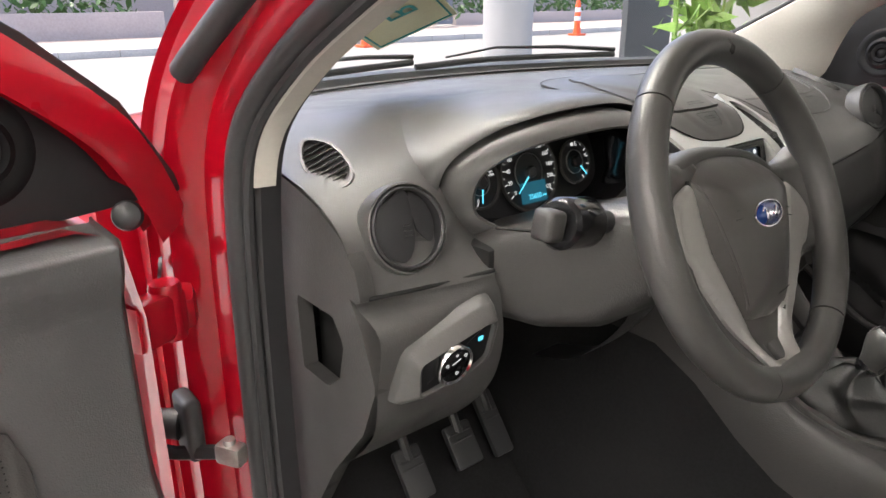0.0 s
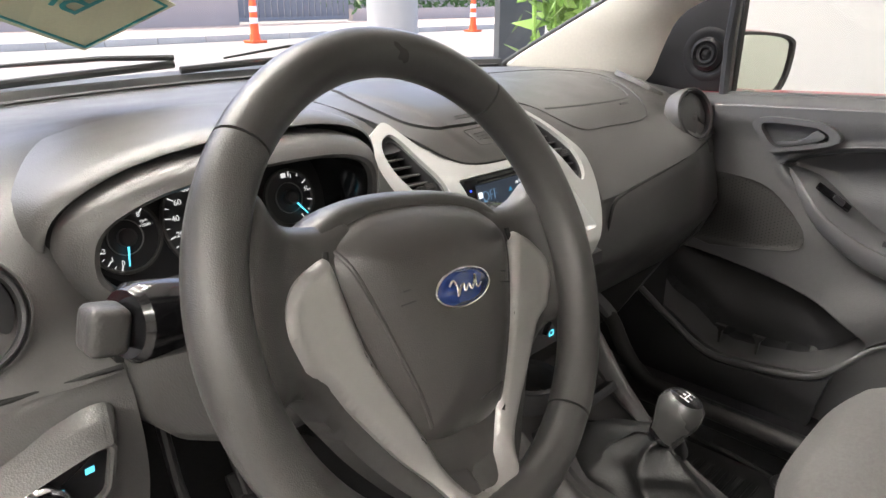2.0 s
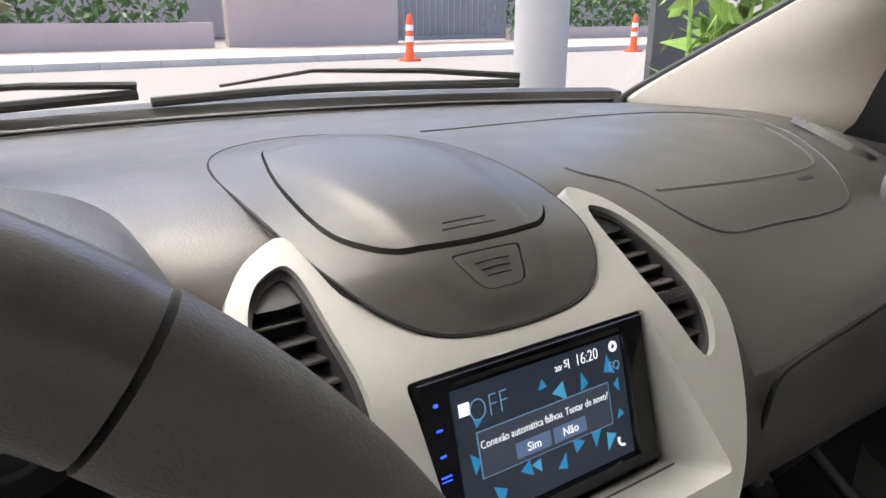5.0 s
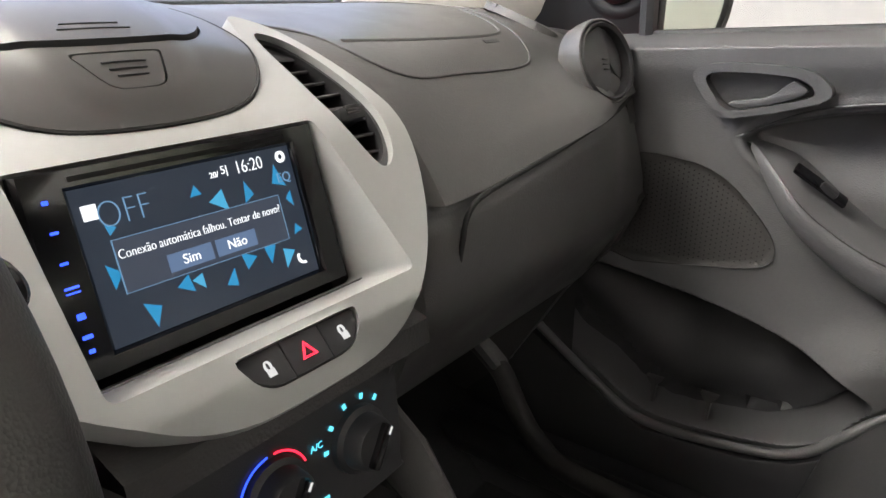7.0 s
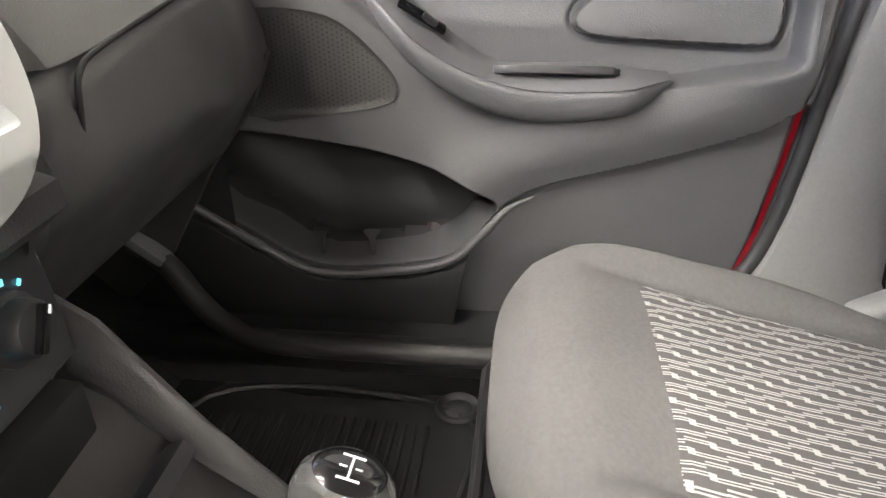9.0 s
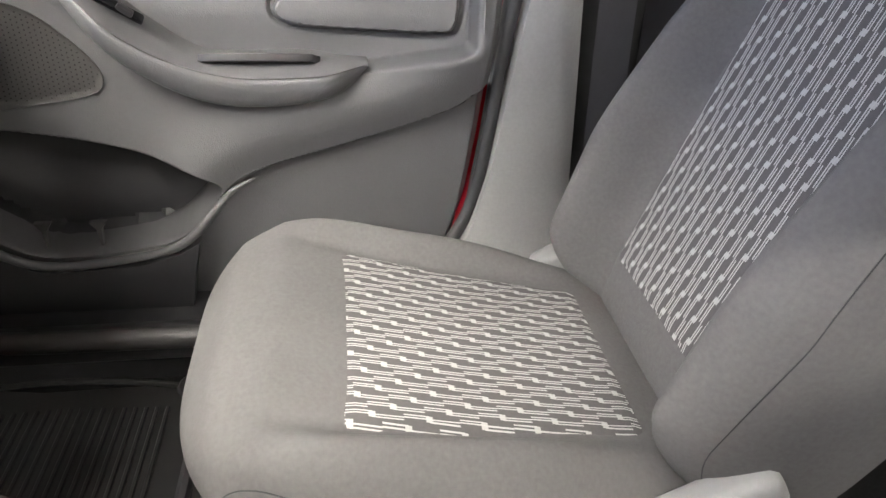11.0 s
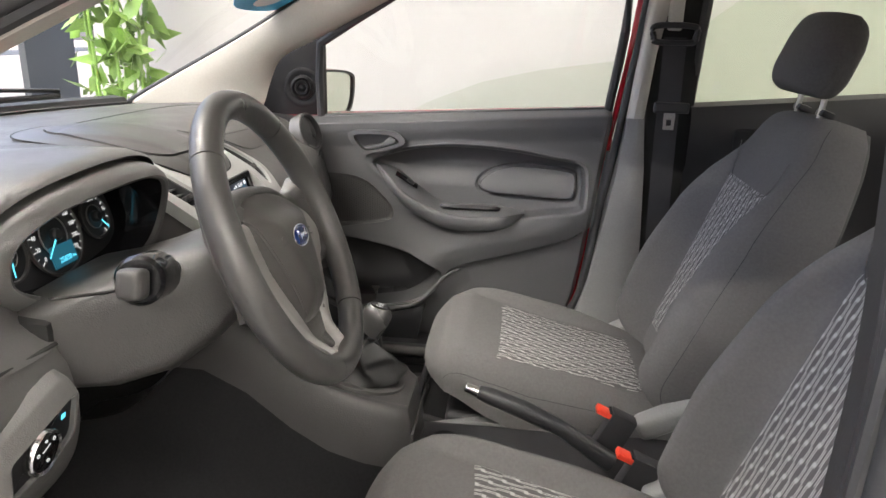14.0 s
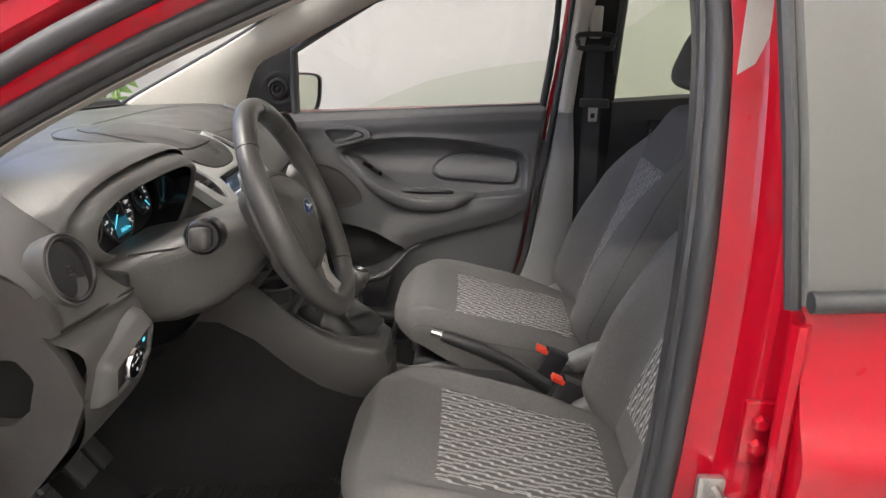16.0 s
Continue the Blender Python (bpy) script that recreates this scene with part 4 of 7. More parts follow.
dpart("airbag_mark", box(0.026, 0.005, 0.0006, 0, m=pose(0.453, 0.338, dash_z(0.453, 0.338) + 0.0006, 26)), M_DARK)

# heater panel
AM = plane_frame((-0.006, 0.177, 0.755), (1, 0, 0), (0, 0.1, 0.99))
heater = dpart("heater_panel", slab(rounded([(-0.108, 0.02), (-0.1, 0.036), (0.0, 0.04), (0.1, 0.036), (0.108, 0.02), (0.106, -0.04), (0.09, -0.052), (-0.09, -0.052), (-0.106, -0.04)], 4), 0.05, 0.004, AM), M_DARK, None, "black heater control panel")
for x in (-0.068, 0.0, 0.067):
    dpart("dial_knob", lathe([(0.0225, 0.0), (0.022, 0.004), (0.0185, 0.006), (0.017, 0.015), (0.015, 0.0175), (0, 0.018)], 36, AM @ pose(x, -0.008, 0.0)), M_DARK, heater, "round black knob")
    dpart("grip_bar", box(0.006, 0.029, 0.008, 0.0025, 2, AM @ pose(x, -0.008, 0.0195, 0, 0, -35)), M_BLACK, heater)
    dpart("pointer", box(0.0014, 0.005, 0.0006, 0, m=AM @ pose(x + 0.0065, 0.001, 0.0238, 0, 0, -35)), G_WHITE, heater)


def arc_mesh(cx, cy, r, w, a0, a1):
    aa = np.radians(np.linspace(a0, a1, 16))
    return skin([[(cx + q * math.cos(a), cy + q * math.sin(a), 0) for a in aa] for q in (r, r + w)])


def arc_band(cx, cy, r, w, a0, a1, m, material, parent):
    aa = np.radians(np.linspace(a0, a1, 24))
    rows = [[(cx + q * math.cos(a), cy + q * math.sin(a), 0) for a in aa] for q in (r, r + w)]
    bm = skin(rows)
    bm.transform(m)
    dpart("scale_arc", bm, material, parent)


arc_band(0.0, -0.008, 0.0243, 0.0014, 95, 235, AM @ pose(0, 0, 0.0012), G_BLUE, heater)
arc_band(0.0, -0.008, 0.0243, 0.0014, 20, 85, AM @ pose(0, 0, 0.0012), G_RED, heater)
for a in (172, 140, 108, 76, 48):
    dpart("symbol", box(0.004, 0.003, 0.0006, 0.0009, 1, AM @ pose(0.067 + 0.0275 * math.cos(radians(a)), -0.008 + 0.0275 * math.sin(radians(a)), 0.0008, 0, 0, a)), G_CYAN, heater)
lettered("A/C", 0.006, AM @ pose(0.033, 0.004, 0.001), G_CYAN, heater)
lettered("A/C", 0.005, AM @ pose(-0.014, -0.034, 0.001), G_CYAN, heater)
for x, y in ((-0.037, 0.002), (0.033, -0.036)):
    dpart("symbol", frame_ring([(x - 0.005, y - 0.004), (x + 0.005, y - 0.004), (x + 0.005, y + 0.004), (x - 0.005, y + 0.004)], [(x - 0.0035, y - 0.0025), (x + 0.0035, y - 0.0025), (x + 0.0035, y + 0.0025), (x - 0.0035, y + 0.0025)], 0.0006, AM @ pose(0, 0, 0.001)), G_CYAN, heater)
for s in (1, -1):
    dpart("stack_surround", skin([[(s * w, y, z) for w, y, z in r] for r in (((0.215, 0.3, 0.93), (0.2, 0.25, 0.87), (0.15, 0.19, 0.8), (0.122, 0.195, 0.75), (0.118, 0.21, 0.66)), ((0.165, 0.27, 0.93), (0.14, 0.2, 0.86), (0.09, 0.168, 0.802), (0.1, 0.19, 0.75), (0.1, 0.21, 0.66)))]), M_LOWER)
dpart("stack_chin", skin([[(x, y, z) for y, z in ((0.2, 0.84), (0.15, 0.824), (0.148, 0.808), (0.17, 0.79))] for x in np.linspace(-0.1, 0.1, 8)]), M_LOWER)

# ---- car radio ----
RM = plane_frame((0.003, 0.227, 0.887), (1, 0, 0), (0, 0.28, 0.96))
radio = thing("car_radio", "black double-height touchscreen radio, lit, in the dashboard", "radio", (0, 0.223, 0.887))
dpart("radio_body", box(0.178, 0.1, 0.06, 0.002, 2, RM @ pose(0, 0, -0.03)), M_BLACK, radio)
dpart("bezel", frame_ring(rounded([(-0.089, 0.05), (0.089, 0.05), (0.089, -0.05), (-0.089, -0.05)], 1), [(-0.066, 0.04), (0.07, 0.04), (0.07, -0.04), (-0.066, -0.04)], 0.006, RM @ pose(0, 0, 0.005)), M_BLACK, radio)
dpart("disc_slot", box(0.13, 0.0025, 0.001, 0, m=RM @ pose(0.0, 0.0445, 0.0052)), M_HOLE, radio)
M_SCREEN = glow("screen_back", (0.03, 0.045, 0.075), 0.13)
screen = dpart("screen", slab([(-0.066, 0.0395), (0.0695, 0.0395), (0.0695, -0.0395), (-0.066, -0.0395)], 0.001, 0, RM @ pose(0, 0, 0.001)), M_SCREEN, radio, "lit dark blue touchscreen")
G_SHARD = glow("screen_shard", (0.02, 0.3, 0.6), 0.2)
G_SHARD2 = glow("screen_shard_pale", (0.06, 0.36, 0.6), 0.25)
G_BOX = glow("screen_box", (0.05, 0.065, 0.1), 0.18)
G_BTN = glow("screen_button", (0.1, 0.16, 0.28), 0.25)
G_TXT = glow("screen_text", (0.85, 0.88, 0.92), 0.32)
G_DIM = glow("screen_dim_text", (0.14, 0.28, 0.45), 0.25)
rs = random.Random(5)
for x, y in ((-0.056, -0.005), (-0.042, -0.029), (-0.02, -0.022), (-0.012, -0.022), (0.008, -0.026), (0.022, -0.018), (0.036, -0.018), (0.05, -0.026), (0.061, -0.012), (0.062, 0.008), (0.057, 0.022), (0.032, 0.018), (0.0, 0.024), (0.013, 0.016), (-0.05, 0.018)):
    s = rs.uniform(0.003, 0.0065)
    a = rs.uniform(0, 6.28)
    tri = [(x + s * math.cos(a + q), y + s * 1.3 * math.sin(a + q)) for q in (0, 1.7, 3.6)]
    dpart("shard", slab(tri, 0.0003, 0, RM @ pose(0, 0, 0.0014)), rs.choice((G_SHARD, G_SHARD2)), screen)
dpart("dialog_box", slab([(-0.052, 0.012), (0.053, 0.012), (0.053, -0.0155), (-0.052, -0.0155)], 0.0003, 0, RM @ pose(0, 0, 0.0018)), G_BOX, screen)
dpart("dialog_edge", frame_ring([(-0.052, 0.012), (0.053, 0.012), (0.053, -0.0155), (-0.052, -0.0155)], [(-0.0516, 0.0116), (0.0526, 0.0116), (0.0526, -0.0151), (-0.0516, -0.0151)], 0.0003, RM @ pose(0, 0, 0.002)), G_DIM, screen)
for x, s in ((-0.013, "Sim"), (0.0165, "N\u00e3o")):
    b = dpart("button", slab([(x - 0.0135, -0.003), (x + 0.0135, -0.003), (x + 0.0135, -0.0125), (x - 0.0135, -0.0125)], 0.0003, 0, RM @ pose(0, 0, 0.0021)), G_BTN, screen)
    lettered(s, 0.0075, RM @ pose(x, -0.0078, 0.0025), G_TXT, b)
lettered("Conex\u00e3o autom\u00e1tica falhou. Tentar de novo?", 0.0068, RM @ pose(0.0, 0.004, 0.0025) @ Matrix.Diagonal((0.82, 1, 1, 1)), G_TXT, screen, 0.014)
lettered("OFF", 0.0195, RM @ pose(-0.041, 0.024, 0.0018) @ Matrix.Diagonal((0.85, 1, 1, 1)), G_DIM, screen, 0.028)
lettered("16:20", 0.0105, RM @ pose(0.038, 0.0325, 0.0018) @ Matrix.Diagonal((0.85, 1, 1, 1)), G_TXT, screen, 0.016)
lettered("20/", 0.0045, RM @ pose(0.014, 0.0315, 0.0018), G_TXT, screen)
lettered("5|", 0.0065, RM @ pose(0.021, 0.033, 0.0018), G_TXT, screen)
lettered("EQ", 0.008, RM @ pose(0.0605, 0.021, 0.0018), G_DIM, screen)
dpart("source_icon", slab([(-0.0615, 0.031), (-0.054, 0.031), (-0.054, 0.0235), (-0.0615, 0.0235)], 0.0003, 0, RM @ pose(0, 0, 0.0018)), G_TXT, screen)
dpart("settings_icon", frame_ring(circle(0.062, 0.0335, 0.0036, n=16), circle(0.062, 0.0335, 0.0016, n=16), 0.0003, RM @ pose(0, 0, 0.0018)), G_TXT, screen)
dpart("phone_icon", tube([tuple((RM @ Vector((0.06 + 0.004 * math.cos(a), -0.028 + 0.004 * math.sin(a), 0.0018)))) for a in np.linspace(2.6, 4.9, 8)], 0.0009, 6), G_TXT, screen)
for y, w, h in ((0.036, 0.003, 0.002), (0.022, 0.004, 0.0014), (0.0075, 0.004, 0.0014), (-0.004, 0.007, 0.0012), (-0.0065, 0.007, 0.0008), (-0.018, 0.004, 0.003), (-0.028, 0.005, 0.002), (-0.035, 0.003, 0.002)):
    dpart("key_light", box(w, h, 0.0006, 0.0005, 1, RM @ pose(-0.0775, y, 0.0053)), G_BLUE, radio, "blue lit key mark")

# ---- steering wheel and column ----
TH = 0.418
WM = Matrix.Translation((-0.356, 0.013, 0.950)) @ Euler((0, 0, radians(4))).to_matrix().to_4x4() @ plane_frame((0, 0, 0), (1, 0, 0), (0, math.sin(TH), math.cos(TH))) @ Matrix.Diagonal((1.025, 1.025, 1.025, 1))
wheel = thing("steering_wheel", "black three-spoke steering wheel with silver spoke trims", "steering wheel", (-0.356, 0.013, 0.950))


def wp(u, v, w=0.0):
    return tuple(WM @ Vector((u, v, w)))


def rim_arc(a0, a1, r, name, material, label="", bulge=0.0):
    aa = np.radians(np.linspace(a0, a1, 40))
    rad = [r * (1 + bulge * math.sin(math.pi * i / 39)) for i in range(40)]
    bb = np.linspace(0, 2 * math.pi, 22, endpoint=False)
    dpart(name, skin([[wp((0.1675 + q * math.cos(b)) * math.cos(a), (0.1675 + q * math.cos(b)) * math.sin(a), q * math.sin(b)) for b in bb] for a, q in zip(aa, rad)], False, True, True), material, wheel, label)


rim_arc(48, 134, 0.0172, "rim_top", M_RIM)
rim_arc(134.6, 247, 0.0172, "rim_grip", M_GRIP, "grained grip", 0.06)
rim_arc(247.6, 305, 0.0168, "rim_bottom", M_RIM)
rim_arc(305.6, 407.4, 0.0172, "rim_grip", M_GRIP, "grained grip", 0.06)
HM = WM @ pose(0.013, -0.003, 0, 0, 0, -9)
HUB = [(0.03, 0.063), (0.058, 0.0585), (0.08, 0.049), (0.091, 0.036), (0.0925, 0.02), (0.087, -0.004), (0.074, -0.042), (0.054, -0.084), (0.041, -0.101), (0.02, -0.107)]
HUB = rounded([(0, 0.064)] + HUB + [(0, -0.107)] + [(-u, v) for u, v in HUB[::-1]], 4)


def hp(u, v, w=0.0):
    return tuple(HM @ Vector((u, v, w)))


def pillow(u, v):
    """The airbag cover: a cushion that rolls off to all its edges."""
    d = np.clip(-sd_poly(np.asarray(u, float), np.asarray(v, float), HUB), 0, 0.06) / 0.06
    return -0.0195 + 0.0292 * (1 - (1 - d) ** 2.6) - 0.3 * u * u - 0.35 * (v + 0.02) ** 2


def dome(u, v):
    return float(pillow(np.array([u]), np.array([v]))[0])


def hub_base(u, v):
    """The spokes' surface: low round the cover, rising to the rim."""
    return -0.0155 + 0.018 * ease((np.hypot(u, v) - 0.12) / 0.042)


dpart("hub_body", skin([[hp(u, v, w) for u, v in grow(HUB, k, 0, -0.015)] for k, w in ((0.9, -0.022), (1.0, -0.0185), (1.06, -0.0195), (1.11, -0.024), (1.15, -0.033), (1.15, -0.046), (1.0, -0.064))], False, True), M_GRIP, wheel, "rounded hub body", 60)
pad = dpart("airbag_cover", sheet(HUB, [], 0.003, 0.02, pillow, HM, True), M_HUB, wheel, "grained airbag cover", 60)
for s in (-1, 1):
    dpart("cover_groove", tube([hp(s * u, v, -0.0148) for u, v in spline([(0.093, 0.036), (0.0945, 0.02), (0.089, -0.005), (0.0757, -0.042), (0.056, -0.083), (0.043, -0.102)], 6)], 0.0024, 6), M_HOLE, pad)
    crease = [(s * u, v) for u, v in spline([(0.088, 0.044), (0.078, 0.02), (0.06, -0.03), (0.046, -0.065), (0.036, -0.092)], 8)]
    dpart("cover_crease", tube([hp(u, v, dome(u, v) - 0.0011) for u, v in crease], 0.002, 8), M_HUB, pad)
    for k, w in ((0.0, 0.019), (0.008, 0.007)):
        dpart("airbag_word", box(w, 0.0012, 0.0006, 0, m=HM @ pose(s * (0.048 + k * 0.3), -0.006 + k, dome(s * 0.048, -0.005) + 0.0002, 0, s * 6, -s * 6)), M_DARK, pad)
dpart("cover_mark", box(0.026, 0.001, 0.0006, 0, m=HM @ pose(0.016, -0.08, dome(0.012, -0.08) + 0.0002, 0, 0, 14)), M_DARK, pad)
BV = -0.003
badge = dpart("badge", lathe([(0.0, 0.004), (0.8, 0.0036), (0.93, 0.002), (1.0, 0.0)], 48, HM @ pose(0, BV, dome(0, 0) - 0.0006, 0, 0, 6) @ Matrix.Diagonal((0.0275, 0.0125, 1, 1))), M_BLUE, wheel, "blue oval badge with a chrome edge")
dpart("badge_edge", tube([hp(0.028 * math.cos(a) - 0.0013 * math.sin(a), BV + 0.0128 * math.sin(a) + 0.0029 * math.cos(a), dome(0, 0) + 0.0008) for a in np.linspace(0, 6.283, 48, endpoint=False)], 0.0011, 8, True), M_CHROME, badge)
dpart("badge_mark", tube([hp(u - 0.1 * v, BV + v + 0.1 * u, dome(0, 0) + 0.0036) for u, v in spline([(-0.017, 0.003), (-0.012, 0.0062), (-0.009, 0.001), (-0.0105, -0.005), (-0.006, 0.0), (-0.002, 0.002), (-0.002, -0.003), (0.003, 0.001), (0.005, -0.003), (0.009, 0.001), (0.0115, 0.006), (0.0105, -0.003), (0.016, -0.001)], 5)], 0.0009, 6), M_CHROME, badge, "plain silver flourish")
for s in (-1, 1):
    spoke = rounded([(s * 0.06, 0.05), (s * 0.09, 0.054), (s * 0.122, 0.058), (s * 0.147, 0.076), (s * 0.166, 0.03), (s * 0.169, -0.01), (s * 0.16, -0.062), (s * 0.147, -0.05), (s * 0.137, -0.047), (s * 0.122, -0.052), (s * 0.104, -0.074), (s * 0.086, -0.1), (s * 0.064, -0.127), (s * 0.045, -0.148), (s * 0.06, -0.158), (s * 0.0, -0.168), (0.0, -0.1), (s * 0.04, -0.08)], 4)
    sp = dpart("spoke", sheet(spoke, [], 0.005, 0.022, lambda u, v, q=spoke: hub_base(u, v) - 0.006 * ease((-0.04 - v) / 0.03) - 0.008 * (1 - ease(-sd_poly(u, v, q) / 0.01)), HM, True), M_GRIP, wheel, "grained spoke", 60)
    trim = rounded([(s * 0.094, 0.03), (s * 0.106, 0.0285), (s * 0.119, 0.0215), (s * 0.129, 0.011), (s * 0.1335, 0.0), (s * 0.1335, -0.013), (s * 0.129, -0.027), (s * 0.126, -0.035), (s * 0.113, -0.044), (s * 0.106, -0.051), (s * 0.087, -0.076), (s * 0.066, -0.103), (s * 0.045, -0.127), (s * 0.034, -0.146), (s * 0.025, -0.16), (s * 0.012, -0.1655), (0.0, -0.1665), (0.0, -0.1485), (s * 0.012, -0.147), (s * 0.022, -0.138), (s * 0.036, -0.106), (s * 0.046, -0.085), (s * 0.07, -0.04), (s * 0.084, -0.002)], 3)
    dpart("spoke_trim", sheet(trim, [], 0.003, 0.01, lambda u, v, q=trim: hub_base(u, v) + 0.0035 - 0.005 * (1 - ease(-sd_poly(u, v, q) / 0.006)) + 0.09 * np.clip(v + 0.03, 0, 0.06), HM, True), M_SPOKE, sp, "satin silver trim", 60)
dpart("lower_infill", slab(rounded([(-0.05, -0.08), (0.05, -0.08), (0.036, -0.118), (0.02, -0.15), (-0.02, -0.15), (-0.036, -0.118)], 4), 0.02, 0.002, HM @ pose(0, 0, -0.0185)), M_HUB, wheel)
dpart("hub_back", lathe([(0.05, -0.01), (0.055, -0.03), (0.05, -0.055), (0, -0.055)], 36, WM), M_LOWER, wheel)


def rrect(cx, cz, hw, hh, y, n=6, k=0.45):
    pts = []
    for a in np.linspace(0, 2 * math.pi, 32, endpoint=False):
        c, s = math.cos(a), math.sin(a)
        pts.append((cx + hw * math.copysign(abs(c) ** k, c), y, cz + hh * math.copysign(abs(s) ** k, s)))
    return pts


column = thing("steering_column", "dark grey plastic steering column shroud with stalks", "steering column", (-0.37, 0.15, 0.87))
dpart("shroud", skin([rrect(-0.37, 0.915, 0.05, 0.04, 0.055), rrect(-0.37, 0.895, 0.075, 0.06, 0.085), rrect(-0.37, 0.875, 0.1, 0.075, 0.13), rrect(-0.37, 0.853, 0.122, 0.07, 0.19), rrect(-0.37, 0.84, 0.128, 0.062, 0.25), rrect(-0.37, 0.83, 0.128, 0.06, 0.3)], False, True, True), M_LOWER, column)
dpart("shroud_gap", tube([(-0.495, 0.24, 0.905), (-0.47, 0.15, 0.915), (-0.43, 0.08, 0.93)], 0.002, 6), M_HOLE, column)
# Solid black block paints in the shade between column and instruments.
dpart("slot_shade", box(0.3, 0.1, 0.035, 0.01, 2, pose(-0.355, 0.29, 0.862)), M_HOLE, column)
stalk = dpart("indicator_stalk", tube([(-0.43, 0.125, 0.925), (-0.48, 0.117, 0.94), (-0.515, 0.112, 0.948), (-0.535, 0.109, 0.951)], [0.014, 0.016, 0.02, 0.021], 18, squash=0.9), M_DARK, column)
dpart("stalk_end", box(0.026, 0.026, 0.031, 0.008, 3, pose(-0.553, 0.106, 0.953, 0, 12, 0)), M_LOWER, stalk)
dpart("stalk_barrel", tube([(-0.478, 0.118, 0.938), (-0.49, 0.116, 0.941), (-0.535, 0.109, 0.95), (-0.54, 0.108, 0.951)], [0.02, 0.026, 0.026, 0.022], 24), M_BLACK, stalk)
PADM = plane_frame((-0.203, 0.104, 0.94), (0.98, 0.05, -0.08), (0.06, 0.12, 0.97))
wipe = dpart("wiper_stalk", slab(rounded([(-0.1, 0.006), (-0.05, 0.013), (0.0, 0.016), (0.045, 0.015), (0.064, 0.01), (0.07, -0.002), (0.06, -0.011), (0.03, -0.014), (-0.02, -0.014), (-0.1, -0.012)], 4), 0.022, 0.006, PADM, 3), M_BLACK, column, "black wiper stalk with a ribbed ring")
dpart("ring", box(0.018, 0.028, 0.008, 0.003, 2, PADM @ pose(0.01, 0.001, 0.0)), M_DARK, wipe)
for i in range(4):
    dpart("ring_rib", box(0.014, 0.0012, 0.002, 0, m=PADM @ pose(0.01, -0.006 + 0.005 * i, 0.0045)), M_LOWER, wipe)
dpart("symbol", box(0.0008, 0.018, 0.0006, 0, m=PADM @ pose(-0.012, 0.0, 0.0004, 0, 0, -12)), M_GREYTRIM, wipe)
dpart("symbol", moved(join(arc_mesh(0.042, 0.003, 0.006, 0.0009, 20, 160), box(0.012, 0.0008, 0.0005, 0, m=pose(0.042, 0.002, 0)), box(0.0008, 0.005, 0.0005, 0, m=pose(0.039, -0.002, 0, 0, 0, 20)), box(0.0008, 0.005, 0.0005, 0, m=pose(0.045, -0.002, 0, 0, 0, -20))), PADM @ pose(0, 0, 0.0005)), M_GREYTRIM, wipe)


# ---- seats ----
def edge(t, p=9.0):
    return (1 - np.clip(np.abs(t), 0, 1) ** p) ** (1 / 3.0)


def c_top(x, y):
    """Height of the seat cushion over the floor; x from the seat's middle, y fore and aft."""
    zc = np.interp(y, [-0.62, -0.52, -0.38, -0.25, -0.17, -0.12, -0.085], [0.472, 0.484, 0.51, 0.54, 0.566, 0.566, 0.54])
    fade = ease((-0.1 - y) / 0.17) * ease((y + 0.66) / 0.3)
    half = np.interp(y, [-0.55, -0.24], [0.138, 0.163])
    return zc + 0.036 * ease((np.abs(x) - half) / 0.04) * fade * ease((0.262 - np.abs(x)) / 0.02 + 1) - 0.004 * np.exp(-((np.abs(x) - half) / 0.006) ** 2) * fade


